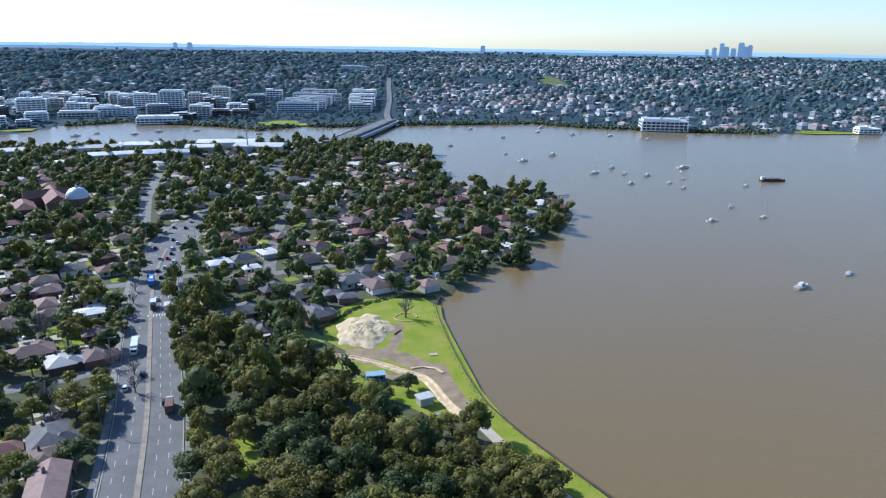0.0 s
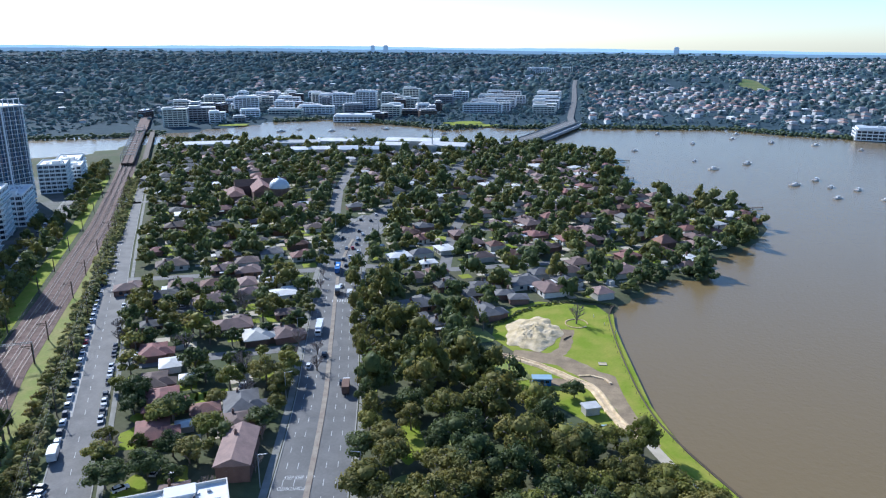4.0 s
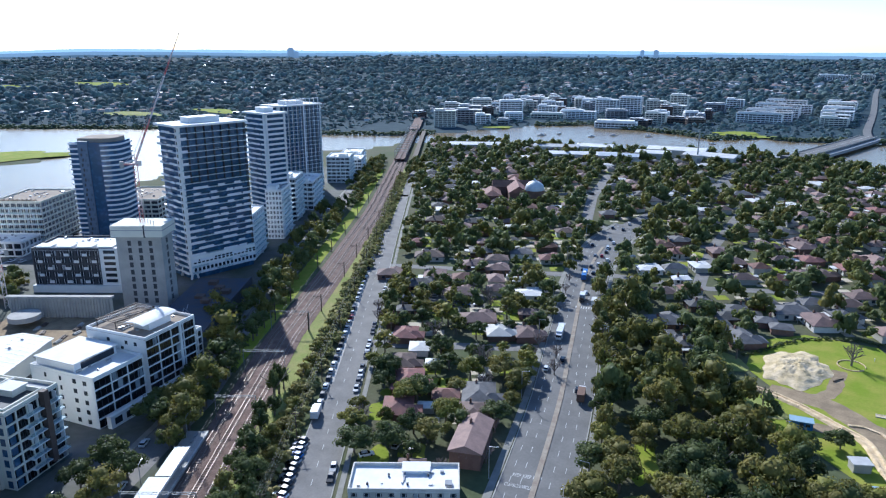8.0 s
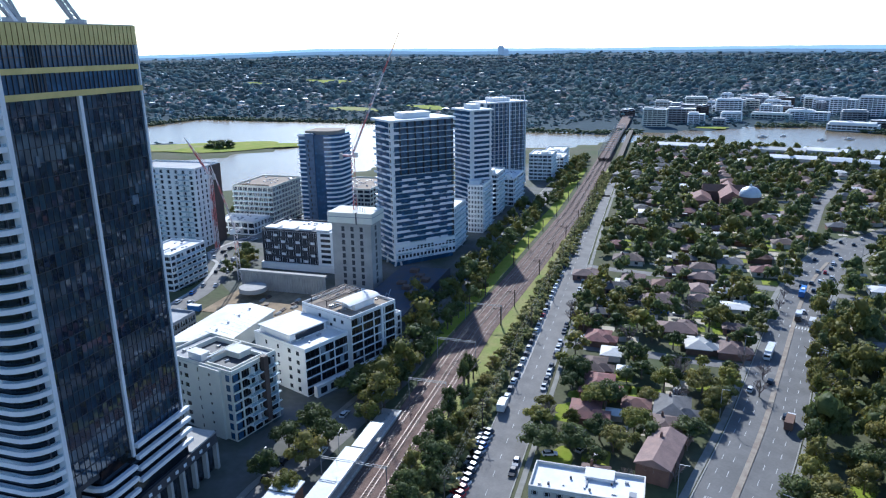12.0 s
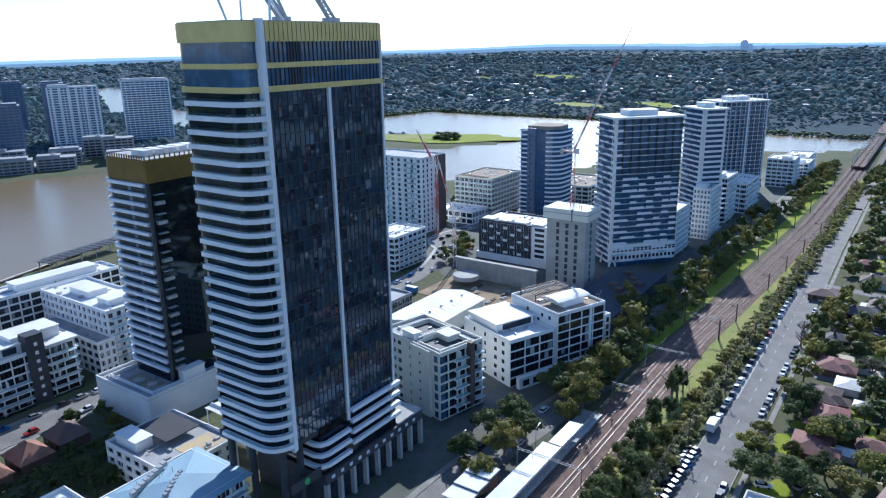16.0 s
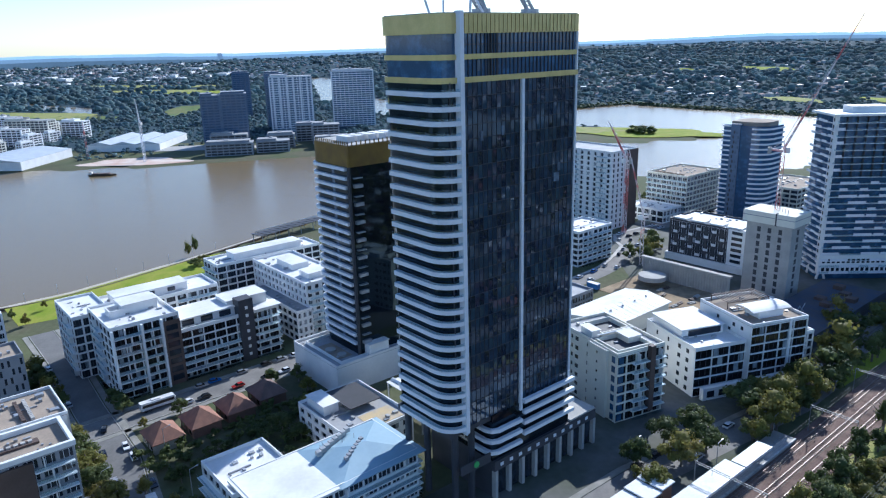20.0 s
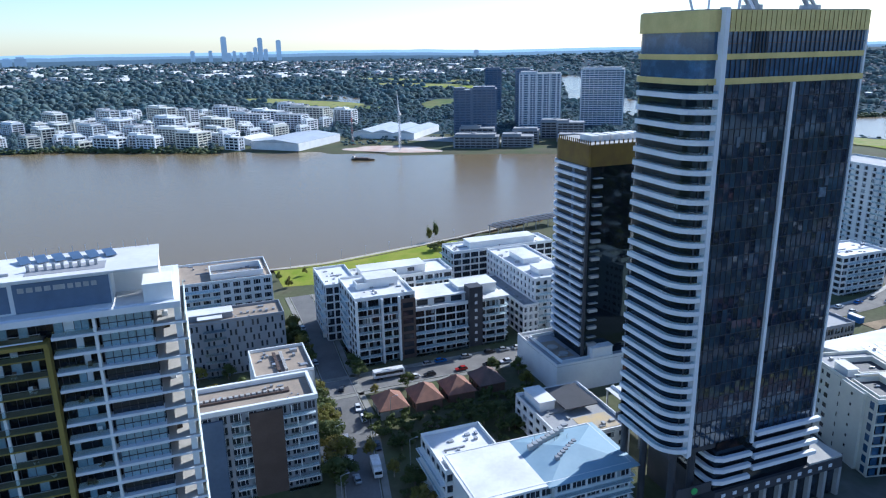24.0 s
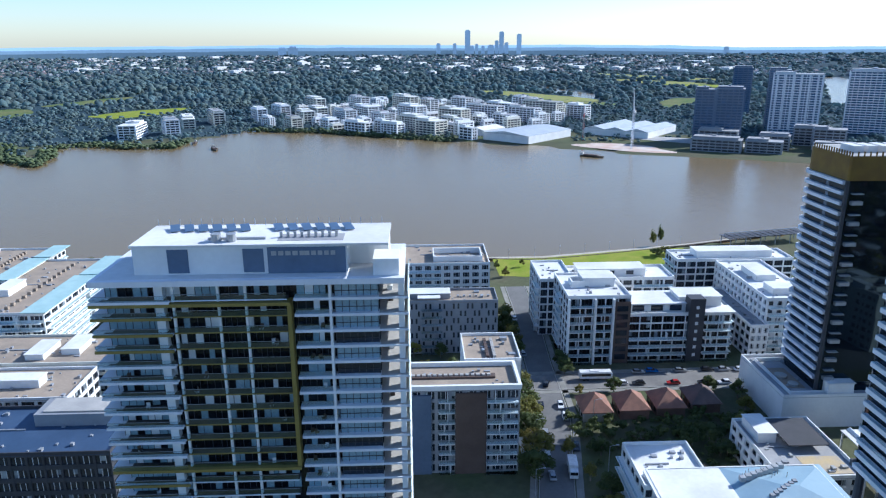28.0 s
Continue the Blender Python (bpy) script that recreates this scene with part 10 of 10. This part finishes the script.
for k in range(15):     # angled row
    car(*grid(152 + k * 2.75, 46.0), ST + 68, rng.choice(("white", "dark", "silver", "blue", "red", "dark", "silver")), 0.12)
for s in (171, 176, 205, 224, 229.5, 236, 241, 252, 258, 264, 276, 283, 301, 330, 347):
    car(*grid(s, 34.0), ST + 180, z=0.12)
lorry(*grid(206, 44.6), ST, 7.0, M_CARWHITE, M_CARWHITE, "white van-bodied truck parked by the kerb", 0.12)
car(*grid(183, 25.5), ST - 70, "white", 0.1), car(*grid(188, 17), ST - 20, "silver", 0.1), car(*grid(185, 12.5), ST - 40, "white", 0.1)
for k in range(12):
    car(*grid(309 if k % 2 else 320, 22 - k * 3.0), ST + 90 + rng.uniform(-4, 4), z=0.1)
# side streets in the west
for s, e, t, p in ((44, 222, 70, "dark"), (78.5, 229.6, 0, "silver"), (70, 221.3, 180, "white"), (88.2, 220.8, 180, "red"), (94, 230.2, 0, "silver"), (104, 230.6, 0, "dark"), (83.6, 230.3, 0, "blue"), (110, 230.4, 0, "silver"), (116, 230, 0, "white"), (122, 230, 0, "dark"), (99, 220.6, 180, "dark"), (106, 220.4, 180, "white"), (130, 230, 0, "silver"), (138, 221, 180, "dark"), (76, 221, 180, "dark")):
    car(*grid(s, e), ST + t, p, 0.12)
for s, e, t, p in ((45.9, 199.6, 264, "white"), (45.9, 206.8, 264, "white"), (45.6, 182, 264, "dark"), (38, 190, 85, "silver"), (36.5, 178, 86, "white"), (39.5, 207, 84, "dark"), (36, 168, 88, "silver"), (38, 262, 88, "white"), (38, 256, 88, "white"), (39.5, 247, 92, "silver"), (40, 276, 92, "dark"), (41, 283, 92, "white"), (52, 270, 92, "dark"), (32, 152, 92, "silver"), (32.5, 143, 92, "white")):
    car(*grid(s, e), ST + t, p, 0.12)
lorry(*grid(42, 170), ST + 264, 7.5, M_CARWHITE, M_CARWHITE, "white box truck in the narrow street")
lorry(*grid(62, 225.5), ST, 11.5, M_CARWHITE, M_CARWHITE, "white and black city bus turning into the street")
for s, e, p in ((150, 99, "dark"), (158, 98.5, "dark"), (166, 90, "white"), (173, 97, "silver"), (188, 93, "white"), (205, 90.5, "silver"), (222, 90, "dark"), (240, 84, "white")):
    car(*grid(s, e), ST, p, 0.12)
for k in range(18):
    car(*grid(320 + k * 11, 92.5), ST, z=0.12)

# ---- boats ----
def hull(l, w, h):
    g = Geo()
    pts = [(-l / 2, -w / 2 * 0.85), (l * 0.1, -w / 2), (l * 0.35, -w * 0.32), (l / 2, 0), (l * 0.35, w * 0.32), (l * 0.1, w / 2), (-l / 2, w / 2 * 0.85)]
    return g.prism([(x * 0.9, y * 0.7) for x, y in pts], -0.5, h, pts)


def boat(x, y, l, sail=False, turn=None):
    turn = rng.uniform(20, 70) if turn is None else turn
    root = thing("sailing_boat" if sail else "motor_boat", "white moored sailing boat with a bare mast" if sail else "white moored motor cruiser on the river", "boat", pose(x, y, -1.0, 0, 0, turn), "moored boats")
    w = l * 0.32
    part("hull", hull(l, w, l * 0.11), M_CARWHITE, root)
    part("deck", Geo().prism([(-l * 0.46, -w * 0.36), (l * 0.2, -w * 0.36), (l * 0.4, 0), (l * 0.2, w * 0.36), (-l * 0.46, w * 0.36)], l * 0.11, l * 0.115), M_TAN, root)
    part("cabin", Geo().prism([(-l * 0.2, -w * 0.3), (l * 0.18, -w * 0.26), (l * 0.18, w * 0.26), (-l * 0.2, w * 0.3)], l * 0.11, l * (0.17 if sail else 0.24), [(-l * 0.18, -w * 0.26), (l * 0.1, -w * 0.22), (l * 0.1, w * 0.22), (-l * 0.18, w * 0.26)]), M_CARWHITE, root)
    part("window_band", Geo().box(-l * 0.15, -w * 0.3, l * 0.13, l * 0.1, w * 0.3, l * 0.16), M_CARGLASS, root)
    if sail:
        part("mast", Geo().cyl(l * 0.08, 0, l * 0.1, l * 1.25, 0.12, 0.07, 6), M_STEEL, root)
        part("boom", Geo().beam((l * 0.08, 0, l * 0.28), (-l * 0.35, 0, l * 0.27), 0.16), M_STEEL, root)
    return root


for x, y, l, sail in ((69, 717, 10, 0), (104, 760, 11, 0), (129, 653, 11, 1), (151, 683, 10, 0), (156, 651, 8, 0), (151, 604, 8, 0), (175, 644, 9, 0), (221, 688, 13, 1), (203, 630, 7, 1), (191, 588, 7, 0), (185, 608, 6, 0), (248, 602, 8, 1), (175, 473, 7.5, 0), (204, 518, 6.5, 0), (215, 486, 7, 1), (54, 763, 7, 0), (152, 935, 10, 0),
                      (199, 927, 9, 0), (240, 898, 9, 0), (-6, 820, 8, 0), (173, 337.5, 9.5, 0), (208, 360, 7, 1), (-464, 863, 11, 0), (-402, 887, 9, 0), (-383, 915, 10, 0), (-451, 890, 8, 0), (60, 900, 9, 0), (110, 960, 8, 0), (20, 985, 9, 0), (300, 930, 8, 1), (120, 1010, 9, 0), (-250, 905, 8, 0), (-340, 930, 9, 0)):
    boat(x, y, l * 1.2, bool(sail))


def barge(x, y, l, turn):
    root = thing("barge", "long dark work barge lying on the river", "barge", pose(x, y, -1.0, 0, 0, turn))
    part("hull", hull(l, l * 0.28, 1.4), M_TIMBER, root)
    part("load", Geo().box(-l * 0.35, -l * 0.1, 1.4, l * 0.25, l * 0.1, 2.4), M_BROWNWALL, root)
    part("wheelhouse", Geo().box(-l * 0.46, -l * 0.07, 1.4, -l * 0.37, l * 0.07, 4.0), M_WEATHER, root)


barge(281, 626, 24, 5), barge(-525, -645, 22, 60), barge(-543, -702, 16, 40), barge(-698, -270, 26, 90)
for k, (x, y, dx, dy) in enumerate(((80, 545, 9, 5), (45, 563, 3, 12), (-24, 700, 14, 3), (-26, 740, 16, 2), (-16, 640, 12, 4), (0, 582, 4, 12), (24, 570, 3, 10), (60, 556, 4, 9))):
    jt = thing("jetty", "narrow timber jetty on piles", "jetty", None)
    part("deck", Geo().strip([(x - dx, y - dy), (x + dx, y + dy)], 2.2, -0.1, 0.15), M_TIMBER, jt)
    for t in (0.2, 0.6, 1.0):
        part("pile", Geo().cyl(x - dx + 2 * dx * t, y - dy + 2 * dy * t, -4, 0.8, 0.2, n=6), M_TIMBER, jt)

# street lamps
for s, e in ((30, 160), (34, 185), (52, 170), (54, 196), (150, 100), (190, 80.5), (165, 84)):
    lp = thing("street_lamp", "tall curved grey street lamp", "street lamp", pose(*grid(s, e), 0, 0, 0, TURN), "street lamps")
    part("pole", Geo().cyl(0, 0, 0, 8, 0.12, 0.08, 7), M_STEEL, lp)
    part("arm", Geo().beam((0, 0, 8), (1.8, 0, 8.4), 0.1), M_STEEL, lp)
    part("head", Geo().box(1.7, -0.15, 8.3, 2.5, 0.15, 8.5), M_STEEL, lp)
for k in range(9):
    t = k / 8
    for side in (-13.6, 13.4):
        i = int(8 + t * 50)
        (ax, ay), (bx, by) = CONCORD[i], CONCORD[i + 1]
        d = Vector((bx - ax, by - ay)).normalized()
        lp = thing("street_lamp", "tall grey lamp pole beside the arterial road", "street lamp", pose(ax - d.y * side, ay + d.x * side, 0, 0, 0, AV + (90 if side < 0 else -90)), "street lamps")
        part("pole", Geo().cyl(0, 0, 0, 10, 0.14, 0.09, 7), M_STEEL, lp)
        part("arm", Geo().beam((0, 0, 10), (2.6, 0, 10.3), 0.12), M_STEEL, lp)

# street through the construction precinct, with its parked cars and site huts
PRECINCT = smooth_line([grid(246, 210), grid(290, 214), grid(330, 230), grid(345, 246), grid(400, 240), grid(470, 234)], 10)
structure("road", Geo().strip(PRECINCT, 9, 0.15), M_ASPHALT2, "two-lane worn asphalt street", "road")
structure("pavement", Geo().strip(PRECINCT, 2.0, 0.05, 0.24, 5.6), M_CONCRETE, "pale concrete footpath", "pavement")
for k in range(2, len(PRECINCT) - 1):
    (ax, ay), (bx, by) = PRECINCT[k - 1], PRECINCT[k]
    d = Vector((bx - ax, by - ay)).normalized()
    for side in (-3.2, 3.2):
        if rng.random() < 0.75:
            car(ax - d.y * side, ay + d.x * side, math.degrees(math.atan2(d.y, d.x)) + rng.uniform(-3, 3), z=0.17)


def site_hut(s, e, turn, mat, label):
    root = thing("site_hut", label, "site hut", pose(*grid(s, e), 0.1, 0, 0, TURN + turn), "site huts")
    part("cabin", Geo().box(-3, -1.2, 0.2, 3, 1.2, 2.7), mat, root)
    part("roof", Geo().box(-3.1, -1.3, 2.7, 3.1, 1.3, 2.82), M_ROOFWHITE, root)
    part("door", Geo().box(-0.5, -1.25, 0.2, 0.4, -1.2, 2.2), M_DARK, root)
    part("window", Geo().box(1.0, -1.25, 1.2, 2.2, -1.2, 2.1), M_GLASS, root)


for s, e, t, m, lab in ((262, 138, 0, M_WHITE, "white site hut beside the building pit"), (270, 138, 0, M_WHITE, "white site hut beside the building pit"), (258, 200, 90, M_BLUESHED, "blue site hut beside the building pit"), (244, 196, 10, M_WHITE, "white site hut beside the building pit"), (298, 136, 90, M_GREY, "grey site hut at the foot of the concrete core"), (322, 150, 0, M_WHITE, "white site hut near the concrete core")):
    site_hut(s, e, t, m, lab)
for k in range(10):
    pile = thing("material_stack", "stack of brown formwork timber on the site", "timber stack", pose(*grid(264 + (k % 5) * 4.5, 160 + (k // 5) * 14 + rng.uniform(-3, 3)), 0.2, 0, 0, TURN + rng.uniform(-20, 20)), "timber stacks")
    for q in range(3):
        part("timber", Geo().box(-1.8, -0.9 + q * 0.62, 0, 1.8, -0.35 + q * 0.62, 0.5 + 0.3 * (q % 2)), M_BROWNWALL if k % 2 else M_CONCRETE, pile)
